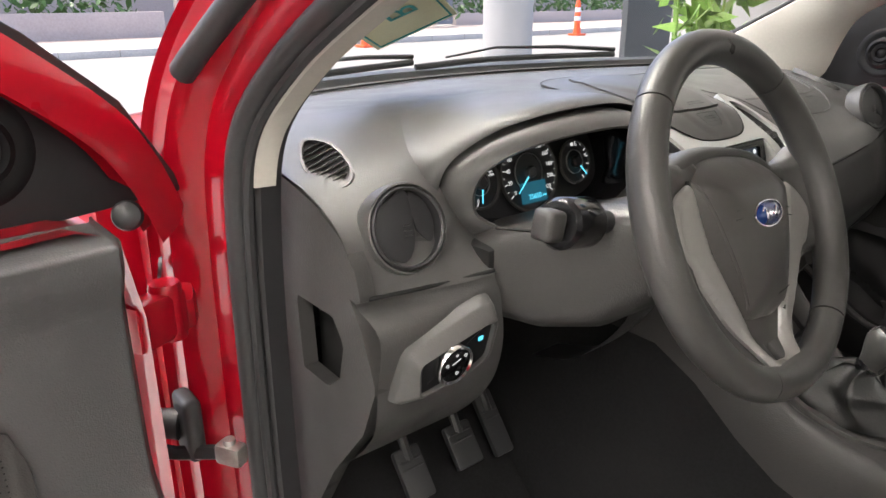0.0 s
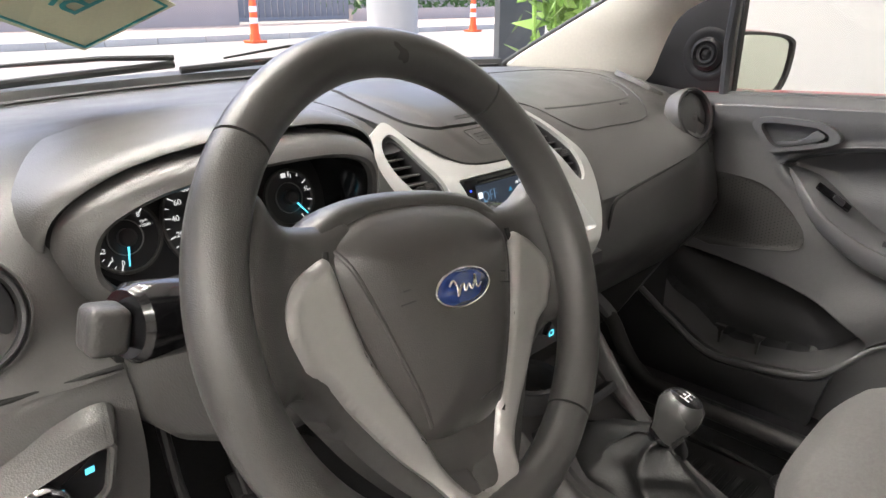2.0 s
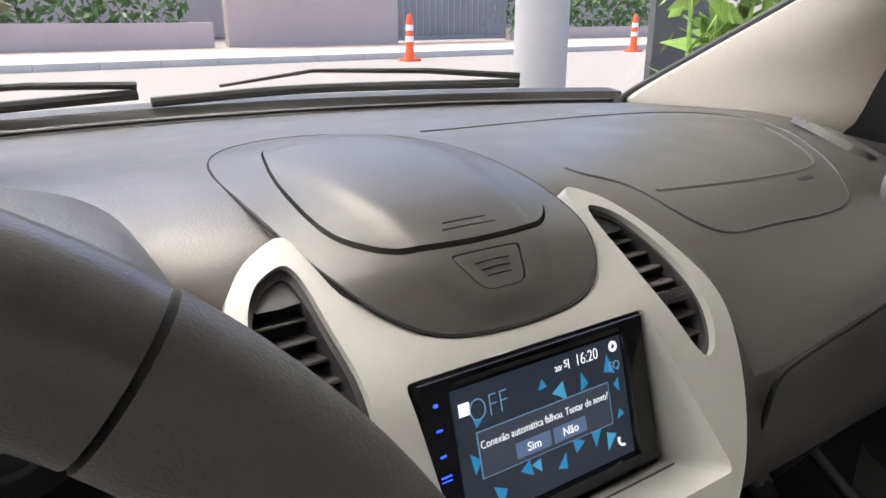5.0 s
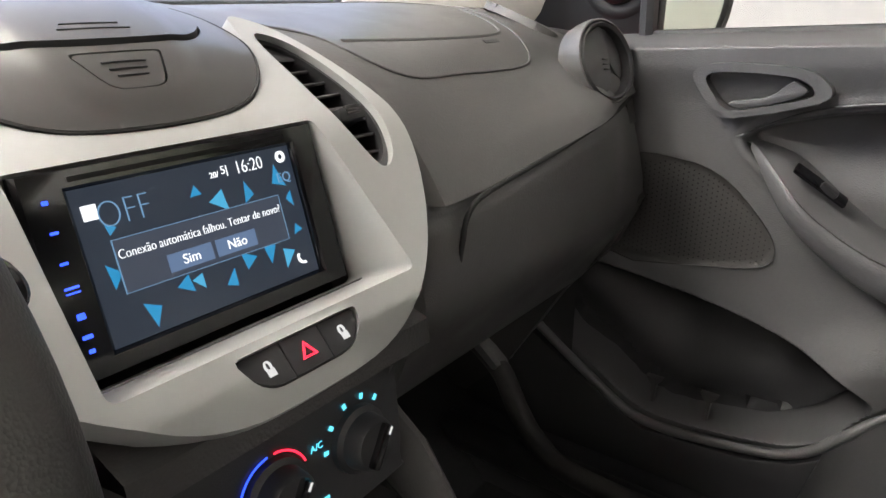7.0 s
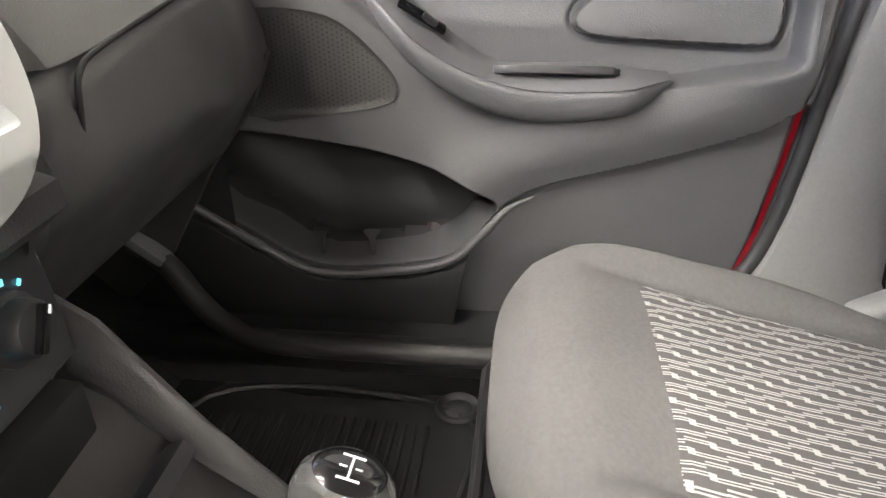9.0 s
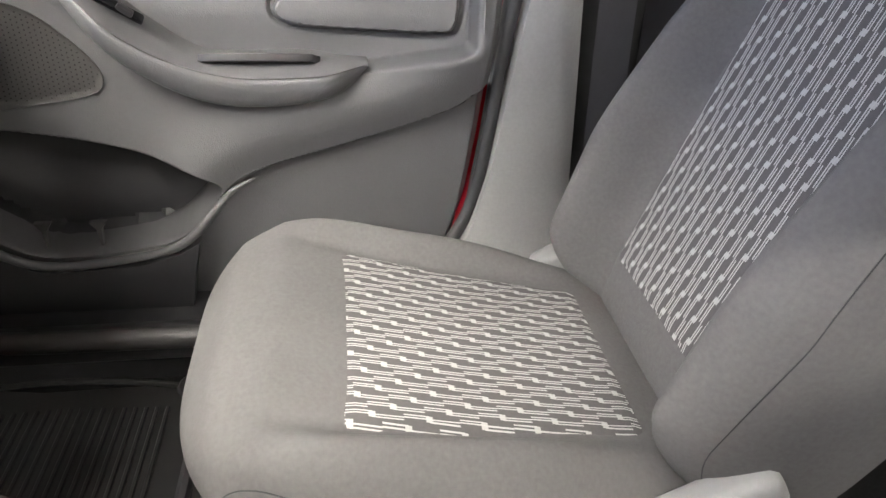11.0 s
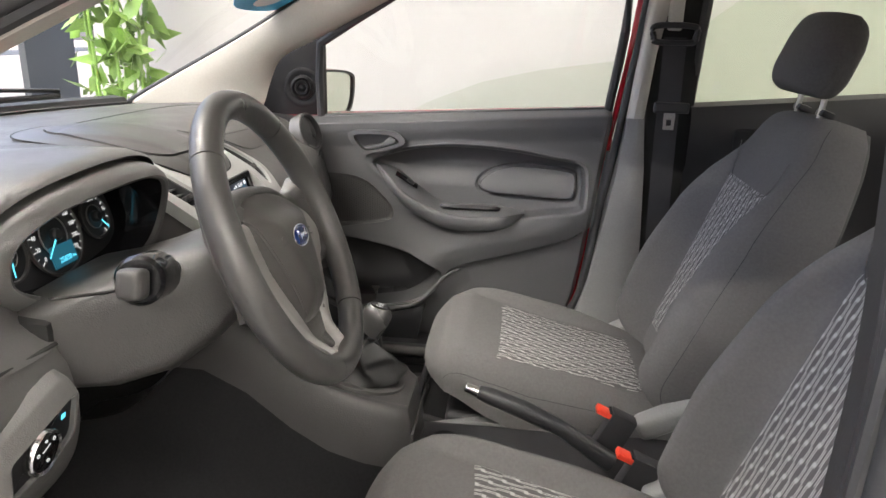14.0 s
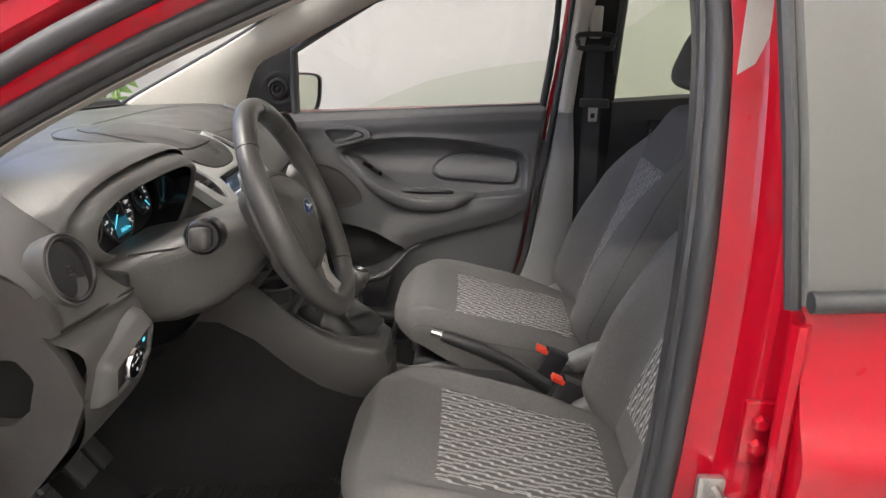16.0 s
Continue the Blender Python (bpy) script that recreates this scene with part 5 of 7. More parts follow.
def seat(cx, dy, group="front seats"):
    st = thing("front_seat", "dark grey cloth front seat with a striped insert", "seat", (cx, dy - 0.35, 0.27), group)
    base = Matrix.Translation((0, 0.35, -0.27))
    s = np.linspace(-1, 1, 61)
    u = np.sin(s * math.pi / 2)
    v = np.sin(np.linspace(-1, 1, 61) * math.pi / 2)
    U, V = np.meshgrid(u, v, indexing='ij')
    Y = -0.355 + 0.275 * V
    bow = 1 - 0.1 * ease((V + 0.1) / -0.9) - 0.1 * ease((V - 0.5) / 0.5)
    X = 0.245 * U * bow
    Y = Y - 0.06 * np.clip(V, 0, 1) ** 2 * U ** 4
    ZB = np.interp(Y, [-0.63, -0.31, -0.237, -0.18, -0.11, -0.08], [0.4, 0.415, 0.448, 0.474, 0.5, 0.51])
    Z = ZB + (c_top(X, Y) - ZB) * edge(U, 6) * edge(V, 8)
    part("cushion", grid_mesh(X, Y, Z), M_FABRIC, st, "", base, 60)
    # striped insert of the cushion
    uu, vv = np.meshgrid(np.linspace(-1, 1, 31), np.linspace(0, 1, 31), indexing='ij')
    Yi = -0.55 + 0.308 * vv
    Xi = uu * np.interp(vv, [0, 1], [0.132, 0.156])
    Xi = Xi - math.copysign(0.008, cx)
    Zi = c_top(Xi, Yi) + 0.0018 - 0.003 * (np.abs(uu) > 0.97) - 0.003 * ((vv < 0.03) | (vv > 0.97))
    part("cushion_insert", grid_mesh(Xi, Yi, Zi), M_WEAVE, st, "striped woven insert", base, 60)
    for q in (5, 55):
        part("seam", tube([(X[q, k], Y[q, k], Z[q, k] + 0.0004) for k in range(12, 57)], 0.0007, 5), M_BELT, st, "", base)
    # backrest, in its own leaning frame
    lean = base @ plane_frame((0, -0.60, 0.48), (-1, 0, 0), (0, -0.342, 0.94))
    S = 0.29 + 0.335 * V
    W = np.interp(S, [-0.05, 0.05, 0.18, 0.34, 0.45, 0.54, 0.6, 0.63], [0.22, 0.24, 0.258, 0.246, 0.215, 0.178, 0.138, 0.09])

    def front(x, sv):
        half = np.interp(sv, [0.05, 0.44], [0.13, 0.134])
        wall = ease((np.abs(x) - half) / 0.055)
        return 0.013 + (0.066 + 0.026 * ease((0.42 - sv) / 0.25)) * wall * ease((0.6 - sv) / 0.25) * ease((sv + 0.1) / 0.15) - 0.004 * np.exp(-((np.abs(x) - half) / 0.007) ** 2) * (sv < 0.45)
    XB = W * U
    ZB = -0.1 + (front(XB, S) + 0.1) * edge(U, 7) * edge(V, 14)
    part("backrest", grid_mesh(XB, S, ZB), M_FABRIC, st, "", lean, 60)
    part("back_panel", slab([(x, y) for x, y in zip(list(np.interp(np.linspace(-0.04, 0.62, 20), [-0.05, 0.05, 0.18, 0.34, 0.45, 0.54, 0.6, 0.63], [0.2, 0.225, 0.235, 0.225, 0.195, 0.16, 0.12, 0.08])) + list(-np.interp(np.linspace(0.62, -0.04, 20), [-0.05, 0.05, 0.18, 0.34, 0.45, 0.54, 0.6, 0.63], [0.2, 0.225, 0.235, 0.225, 0.195, 0.16, 0.12, 0.08])), list(np.linspace(-0.04, 0.62, 20)) + list(np.linspace(0.62, -0.04, 20)))], 0.02, 0.0, Matrix.Translation((0, 0, -0.095))), M_DARK, st, "", lean)
    si = 0.05 + 0.4 * vv
    xi = uu * np.interp(vv, [0, 1], [0.127, 0.131])
    zi = front(xi, si) + 0.002 - 0.003 * (np.abs(uu) > 0.97) - 0.003 * ((vv < 0.03) | (vv > 0.97))
    part("backrest_insert", grid_mesh(xi, si, zi), M_WEAVE, st, "striped woven insert", lean, 60)
    part("seam", tube([(x, y, float(front(np.array(x), np.array(y))) + 0.0012) for x, y in spline([(-0.15, 0.52), (-0.11, 0.445), (0.0, 0.44), (0.11, 0.445), (0.15, 0.52)], 6)], 0.0012, 5), M_FABRIC, st, "", lean)
    for q in (7, 53):
        part("seam", tube([(XB[q, k], S[q, k], ZB[q, k] + 0.0004) for k in range(6, 54)], 0.0007, 5), M_BELT, st, "", lean)
    # headrest
    t = np.linspace(-1, 1, 33)
    uh = np.sin(t * math.pi / 2)
    A, B = np.meshgrid(uh, uh, indexing='ij')
    wide = np.interp(B, [-1, -0.5, 0.3, 1], [0.105, 0.122, 0.118, 0.085])
    fr = grid_mesh(A * wide, 0.745 + 0.078 * B, 0.02 + 0.045 * edge(A, 5) * edge(B, 5) - 0.012 * A * A)
    bk = grid_mesh(A * wide, 0.745 + 0.078 * B, 0.02 - 0.05 * edge(A, 5) * edge(B, 5))
    hr = part("headrest", join(fr, bk), M_FABRIC, st, "padded cloth headrest", lean @ pose(0, -0.02, -0.002), 60)
    for sx in (-1, 1):
        part("headrest_post", tube([(sx * 0.06, 0.6, -0.03), (sx * 0.06, 0.7, -0.005)], 0.0055, 12), M_STEEL, st, "bright steel post", lean)
        part("post_guide", box(0.036, 0.014, 0.026, 0.005, 2, pose(sx * 0.06, 0.627, -0.032)), M_DARK, st, "", lean)
    # hidden frame, side covers, rails
    part("seat_pan", box(0.42, 0.44, 0.08, 0.02, 3, pose(0, -0.36, 0.395)), M_DARK, st, "", base)
    for sx in (-1, 1):
        part("side_cover", sheet([(-0.66, 0.36), (-0.1, 0.385), (-0.09, 0.41), (-0.2, 0.435), (-0.45, 0.435), (-0.53, 0.45), (-0.6, 0.475), (-0.66, 0.46)], [], 0.012, 0.02, None, plane_frame((sx * 0.238, 0, 0), (0, 1, 0), (0, 0, 1)) @ Matrix.Diagonal((1, 1, sx, 1))), M_GREYTRIM, st, "grey plastic side cover", base)
        part("recliner_cover", box(0.045, 0.13, 0.05, 0.018, 3, pose(sx * 0.232, -0.585, 0.475, -28)), M_GREYTRIM, st, "pale grey hinge cover", base)
        part("rail", box(0.03, 0.5, 0.05, 0.005, 1, pose(sx * 0.17, -0.36, 0.3)), M_STEEL, st, "", base)
    part("slide_handle", tube([(-0.17, -0.2, 0.37), (-0.172, -0.08, 0.4), (-0.14, -0.07, 0.405), (0.14, -0.07, 0.405), (0.172, -0.08, 0.4), (0.17, -0.2, 0.37)], 0.008, 8), M_DARK, st, "", base)
    return st


seat(0.342, 0.0)
drv_seat = seat(-0.355, 0.02)
dpart("outer_side_cover", sheet(rounded([(-0.66, 0.36), (-0.2, 0.365), (-0.085, 0.4), (-0.07, 0.44), (-0.1, 0.475), (-0.3, 0.485), (-0.5, 0.49), (-0.66, 0.5)], 3), [], 0.012, 0.03, lambda y, z: 0.008 - 1.2 * (z - 0.43) ** 2, plane_frame((-0.606, 0.0, 0), (0, 1, 0), (0, 0, 1)) @ Matrix.Diagonal((1, 1, -1, 1))), M_GREYTRIM, drv_seat, "pale grey plastic outer cover")
rear = thing("rear_seat", "dark cloth rear bench", "seat", (0, -1.35, 0.3))
dpart("cushion", box(1.3, 0.5, 0.2, 0.06, 4, pose(0, -1.3, 0.42)), M_FABRIC, rear)
dpart("backrest", box(1.3, 0.16, 0.65, 0.06, 4, pose(0, -1.6, 0.75, -18)), M_FABRIC, rear)

# ---- centre console ----
console = thing("centre_console", "dark grey plastic centre console", "console", (0, 0, 0.28))
CONS = [(0.6, 0.13, 0.76, 0.24, 0.08), (0.24, 0.134, 0.755, 0.2, 0.08), (0.17, 0.128, 0.715, 0.19, 0.07), (0.1, 0.114, 0.645, 0.175, 0.04), (0.04, 0.102, 0.598, 0.16, 0.008), (-0.02, 0.093, 0.573, 0.15, 0.0), (-0.07, 0.084, 0.56, 0.135, 0.0), (-0.092, 0.07, 0.549, 0.12, 0.0), (-0.1, 0.064, 0.5, 0.11, 0.0)]


def cons_row(y, w, z, wb, dip):
    pts = [(-w - 0.016, z - 0.11), (-w - 0.01, z - 0.05), (-w, z - 0.01), (-w + 0.01, z), (-w + 0.022, z - dip * 0.6), (-w + 0.03, z - dip), (w - 0.03, z - dip), (w - 0.022, z - dip * 0.6), (w - 0.01, z), (w, z - 0.01), (w + 0.01, z - 0.05), (w + 0.016, z - 0.11)]
    return [(x, y, zz) for x, zz in pts]


def cons_low(y, w, z, wb, dip):
    return [[(s * x, y, zz) for x, zz in ((wb, 0.27), (wb * 0.9 + w * 0.1, 0.36), (w + 0.02, z - 0.12), (w + 0.012, z - 0.1))] for s in (-1, 1)]


rows = [[tuple(p) for p in spline(cons_row(*r), 3)] for r in CONS]
rows.append([(x, -0.105, min(z, 0.45)) for x, y, z in rows[-1]])
dpart("console_body", skin(rows, False, False), M_CONS, console, angle=45)
for k in (0, 1):
    dpart("console_flank", skin([cons_low(*r)[k] for r in CONS]), M_CARPET, console, "black carpeted flank")
dpart("console_back", slab([(-0.11, 0.28), (-0.075, 0.44), (-0.064, 0.5), (0.064, 0.5), (0.075, 0.44), (0.11, 0.28)], 0.01, 0.002, plane_frame((0, -0.104, 0), (1, 0, 0), (0, 0, 1))), M_CONS, console)
# No hollow here: a black block paints in the cubby's shade.
dpart("cubby", box(0.19, 0.06, 0.05, 0.004, 2, pose(0, 0.2, 0.66, 0)), M_HOLE, console, "black block painting in an open cubby's shade")
dpart("cubby_lip", box(0.17, 0.02, 0.014, 0.005, 2, pose(0, 0.108, 0.642, -30)), M_DARK, console)
dpart("cup_ring", lathe([(0.04, 0), (0.043, 0.004), (0.04, 0.008), (0.036, 0.003), (0.036, -0.03)], 28, pose(-0.052, 0.15, 0.69)), M_DARK, console)
dpart("lever_surround", frame_ring(circle(0, 0, 0.072, 0.105), circle(0, 0, 0.06, 0.092), 0.02, Matrix.Translation((0.0, 0.024, 0.592)) @ Euler((radians(16), 0, 0)).to_matrix().to_4x4()), M_CONS, console, "oval gaiter surround")
tunnel = dpart("tunnel_tray", sheet([(-0.1, 0.0), (0.1, 0.0), (0.1, -0.5), (-0.1, -0.5)], [circle(-0.03, -0.06, 0.034), circle(0.045, -0.05, 0.026)], 0.006, 0.05, None, Matrix.Translation((0, -0.1, 0.43))), M_DARK, console, "low tray with cup holders")
dpart("tunnel_side", box(0.22, 0.9, 0.16, 0.02, 2, pose(0, -0.54, 0.33)), M_DARK, console)

shifter = thing("gear_lever", "silver gear knob over a black leather gaiter", "gear lever", (0.005, -0.01, 0.58))
folds = []
for i, (z, r) in enumerate([(0.575, 0.056), (0.592, 0.055), (0.607, 0.046), (0.622, 0.042), (0.636, 0.03), (0.65, 0.02), (0.658, 0.0185)]):
    k = 1 - i / 6
    wob = 0.4 < i < 5.5
    folds.append([(0.005 + (r + 0.01 * wob * math.sin(5 * a + i * 0.9)) * math.cos(a), -0.01 + 0.034 * k + (r + 0.011 * wob * math.sin(4 * a + i)) * (0.92 + 0.75 * k) * math.sin(a), z + 0.3 * max(0.0, math.sin(a)) * k * 0.09) for a in np.linspace(0, 2 * math.pi, 56, endpoint=False)])
dpart("gaiter", skin([[tuple(p) for p in r] for r in spline(folds, 4)], False, True), M_BOOT, shifter, "creased black leather gaiter", 60)
dpart("collar", lathe([(0.0185, 0), (0.02, 0.004), (0.0185, 0.012), (0.017, 0.016)], 24, pose(0.005, -0.01, 0.652)), M_BLACK, shifter)
KM = Matrix.Translation((0.002, -0.01, 0.652)) @ Euler((radians(17), radians(4), 0)).to_matrix().to_4x4() @ Matrix.Diagonal((0.98, 0.98, 1.0, 1))
dpart("knob", lathe([(0.0165, 0), (0.018, 0.006), (0.0205, 0.02), (0.0255, 0.036), (0.027, 0.047), (0.025, 0.057), (0.019, 0.064)], 32, KM @ Matrix.Diagonal((0.88, 1.02, 1.04, 1))), M_KNOB, shifter, "satin silver knob")
dpart("knob_cap", lathe([(0.0195, 0.0635), (0.0175, 0.0662), (0.01, 0.0685), (0, 0.069)], 28, KM @ Matrix.Diagonal((0.92, 1.08, 1, 1))), M_BLACK, shifter, "black cap with a shift pattern")
for x in (-0.008, 0.0, 0.008):
    dpart("shift_mark", box(0.0012, 0.012, 0.0006, 0, m=KM @ pose(x, 0, 0.0686)), M_WHITE, shifter)
dpart("shift_mark", box(0.017, 0.0012, 0.0006, 0, m=KM @ pose(0, 0, 0.0688)), M_WHITE, shifter)

brake = thing("handbrake", "black handbrake lever with a chrome button", "handbrake", (-0.03, -0.3, 0.46))
dpart("lever", tube([(-0.03, -0.215, 0.578), (-0.03, -0.235, 0.572), (-0.03, -0.3, 0.548), (-0.03, -0.37, 0.515), (-0.03, -0.46, 0.455)], [0.012, 0.0155, 0.017, 0.015, 0.018], 18), M_DARK, brake)
dpart("button", tube([(-0.03, -0.192, 0.586), (-0.03, -0.216, 0.578)], [0.0085, 0.0095], 18), M_CHROME, brake, "chrome push button")
for x, y, z in ((0.043, -0.47, 0.519), (-0.096, -0.491, 0.516)):
    bk = thing("seat_belt_buckle", "black belt buckle with a red release button", "buckle", (x, y, z), "belt buckles")
    part("housing", box(0.032, 0.052, 0.1, 0.006, 2, pose(0, 0, -0.052, 24, 0, 0)), M_DARK, bk)
    part("button", box(0.026, 0.034, 0.011, 0.003, 2, pose(0, 0.018, -0.003, 24, 0, 0)), M_BUCKLE, bk, "red release button")
    part("slot", box(0.024, 0.006, 0.003, 0, m=pose(0, 0.006, 0.0, 24)), M_HOLE, bk)
    part("stalk", tube([(0, -0.02, -0.09), (0, -0.07, -0.16)], 0.012, 10), M_DARK, bk)

# ---- footwell ----
for x, y, z, w, h in ((-0.475, 0.44, 0.44, 0.05, 0.085), (-0.36, 0.455, 0.435, 0.055, 0.075), (-0.26, 0.49, 0.42, 0.042, 0.12)):
    pd = thing("pedal", "black rubber foot pedal on a steel arm", "pedal", (x, y, z), "foot pedals")
    part("pad", box(w, 0.014, h, 0.006, 2, pose(0, 0, 0, -38)), M_RUBBER, pd)
    for i in range(5):
        part("rib", box(w * 0.8, 0.003, 0.004, 0.001, 1, pose(0, -0.006 + 0.011 * (i - 2) * 0.6, 0.011 * (i - 2), -38)), M_DARK, pd)
    part("arm", tube([(0, 0.01, 0.02), (0, 0.05, 0.08), (0, 0.1, 0.24)], 0.008, 8), M_DARK, pd)


def floor_mat(cx, group="floor mats"):
    fm = thing("floor_mat", "black ribbed rubber mat on the car floor", "mat", (cx, 0.2, 0.272), group)
    part("mat_sheet", slab(rounded([(-0.2, 0.16), (0.2, 0.16), (0.21, 0.0), (0.2, -0.24), (0.1, -0.255), (-0.1, -0.255), (-0.2, -0.24), (-0.21, 0)], 4), 0.008, 0.003, Matrix.Translation((0, 0, 0.008))), M_MAT, fm)
    for i in range(22):
        part("rib", box(0.34 - 0.002 * abs(i - 11), 0.006, 0.005, 0.0015, 1, pose(0, 0.13 - 0.015 * i, 0.0095)), M_MAT, fm)
    part("mat_edge", tube(spline([(-0.19, 0.15, 0.009), (0.19, 0.15, 0.009), (0.195, -0.22, 0.009), (0, -0.24, 0.009), (-0.195, -0.22, 0.009)], 8, True), 0.005, 6, True), M_MAT, fm)
    part("fixing_ring", lathe([(0.03, 0), (0.034, 0.004), (0.03, 0.008), (0.024, 0.006), (0.02, 0.002), (0.01, 0.006), (0, 0.006)], 28, pose(0.2, -0.225, 0.008)), M_DARK, fm, "round fixing button")


floor_mat(0.35)
floor_mat(-0.36)

# ---- doors ----
SCOOP = [(0.129, 0.847), (0.05, 0.882), (-0.049, 0.898), (-0.138, 0.9), (-0.25, 0.893), (-0.352, 0.878), (-0.416, 0.867), (-0.441, 0.843), (-0.4425, 0.774), (-0.432, 0.742), (-0.36, 0.728), (-0.28, 0.715), (-0.2, 0.705), (-0.09, 0.705), (-0.02, 0.735), (0.05, 0.785)]
OVAL = [(-0.161, 0.798), (-0.191, 0.827), (-0.248, 0.847), (-0.331, 0.847), (-0.402, 0.839), (-0.42, 0.822), (-0.416, 0.778), (-0.392, 0.764), (-0.288, 0.766), (-0.183, 0.774)]
BIN = [(0.40, 0.555), (0.36, 0.64), (0.2, 0.635), (0.05, 0.605), (-0.05, 0.562), (-0.07, 0.535), (-0.045, 0.5), (-0.005, 0.466), (0.06, 0.447), (0.2, 0.437), (0.30, 0.49)]
LOW = [(-0.52, 0.71), (-0.45, 0.688), (-0.407, 0.661), (-0.297, 0.624), (-0.221, 0.602), (-0.134, 0.576), (-0.084, 0.548), (-0.05, 0.507), (-0.011, 0.456), (0.06, 0.438), (0.2, 0.427), (0.30, 0.478), (0.42, 0.56)]
LOW = [tuple(p) for p in spline(LOW, 4)] + [(0.42, 0.25), (-0.52, 0.25)]
GRILLE = [(0.285, 0.80), (0.2, 0.812), (0.14, 0.795), (0.09, 0.75), (0.068, 0.715), (0.08, 0.69), (0.15, 0.675), (0.285, 0.668)]

SCOOP, OVAL, BIN = rounded(SCOOP, 4), rounded(OVAL, 4), rounded(BIN, 4)


def sill_z(y):
    return 0.963 + (0.264 - y) * 0.061


def card_end(z):
    """The rear edge of the card, which runs forward towards the sill."""
    return np.interp(z, (0.315, 0.4, 0.5, 0.6, 0.73, 0.86, 0.96), (-0.38, -0.415, -0.442, -0.456, -0.47, -0.486, -0.497))


def card_in(y, z):
    """How far the door card stands in from its base plane."""
    h = np.zeros(y.shape)
    top = sill_z(y)
    h += 0.012 * ease((z - (top - 0.085)) / 0.05)
    h -= 0.05 * ease((z - (top - 0.018)) / 0.02)
    d = sd_poly(y, z, SCOOP)
    h -= 0.04 * ease(-d / 0.009) + 0.014 * ease(-d / 0.05) * ease((z - 0.78) / 0.06)
    h += 0.004 * np.exp(-((d - 0.007) / 0.009) ** 2) * ease((z - 0.7) / 0.06)
    o = sd_poly(y, z, OVAL)
    h += 0.014 * ease(-o / 0.004) - 0.007 * np.exp(-((o - 0.004) / 0.0035) ** 2)
    low = sd_poly(y, z, LOW)
    h -= 0.012 * ease(-low / 0.006)
    h += 0.02 * np.exp(-((low - 0.05) / 0.05) ** 2) * (low > 0)
    h -= 0.1 * ease(-sd_poly(y, z, BIN) / 0.016)
    h -= 0.003 * ease(-sd_poly(y, z, GRILLE) / 0.004)
    edge_d = np.minimum(y - card_end(z), 0.42 - y)
    h -= 0.02 * ease(1 - edge_d / 0.015)
    return h


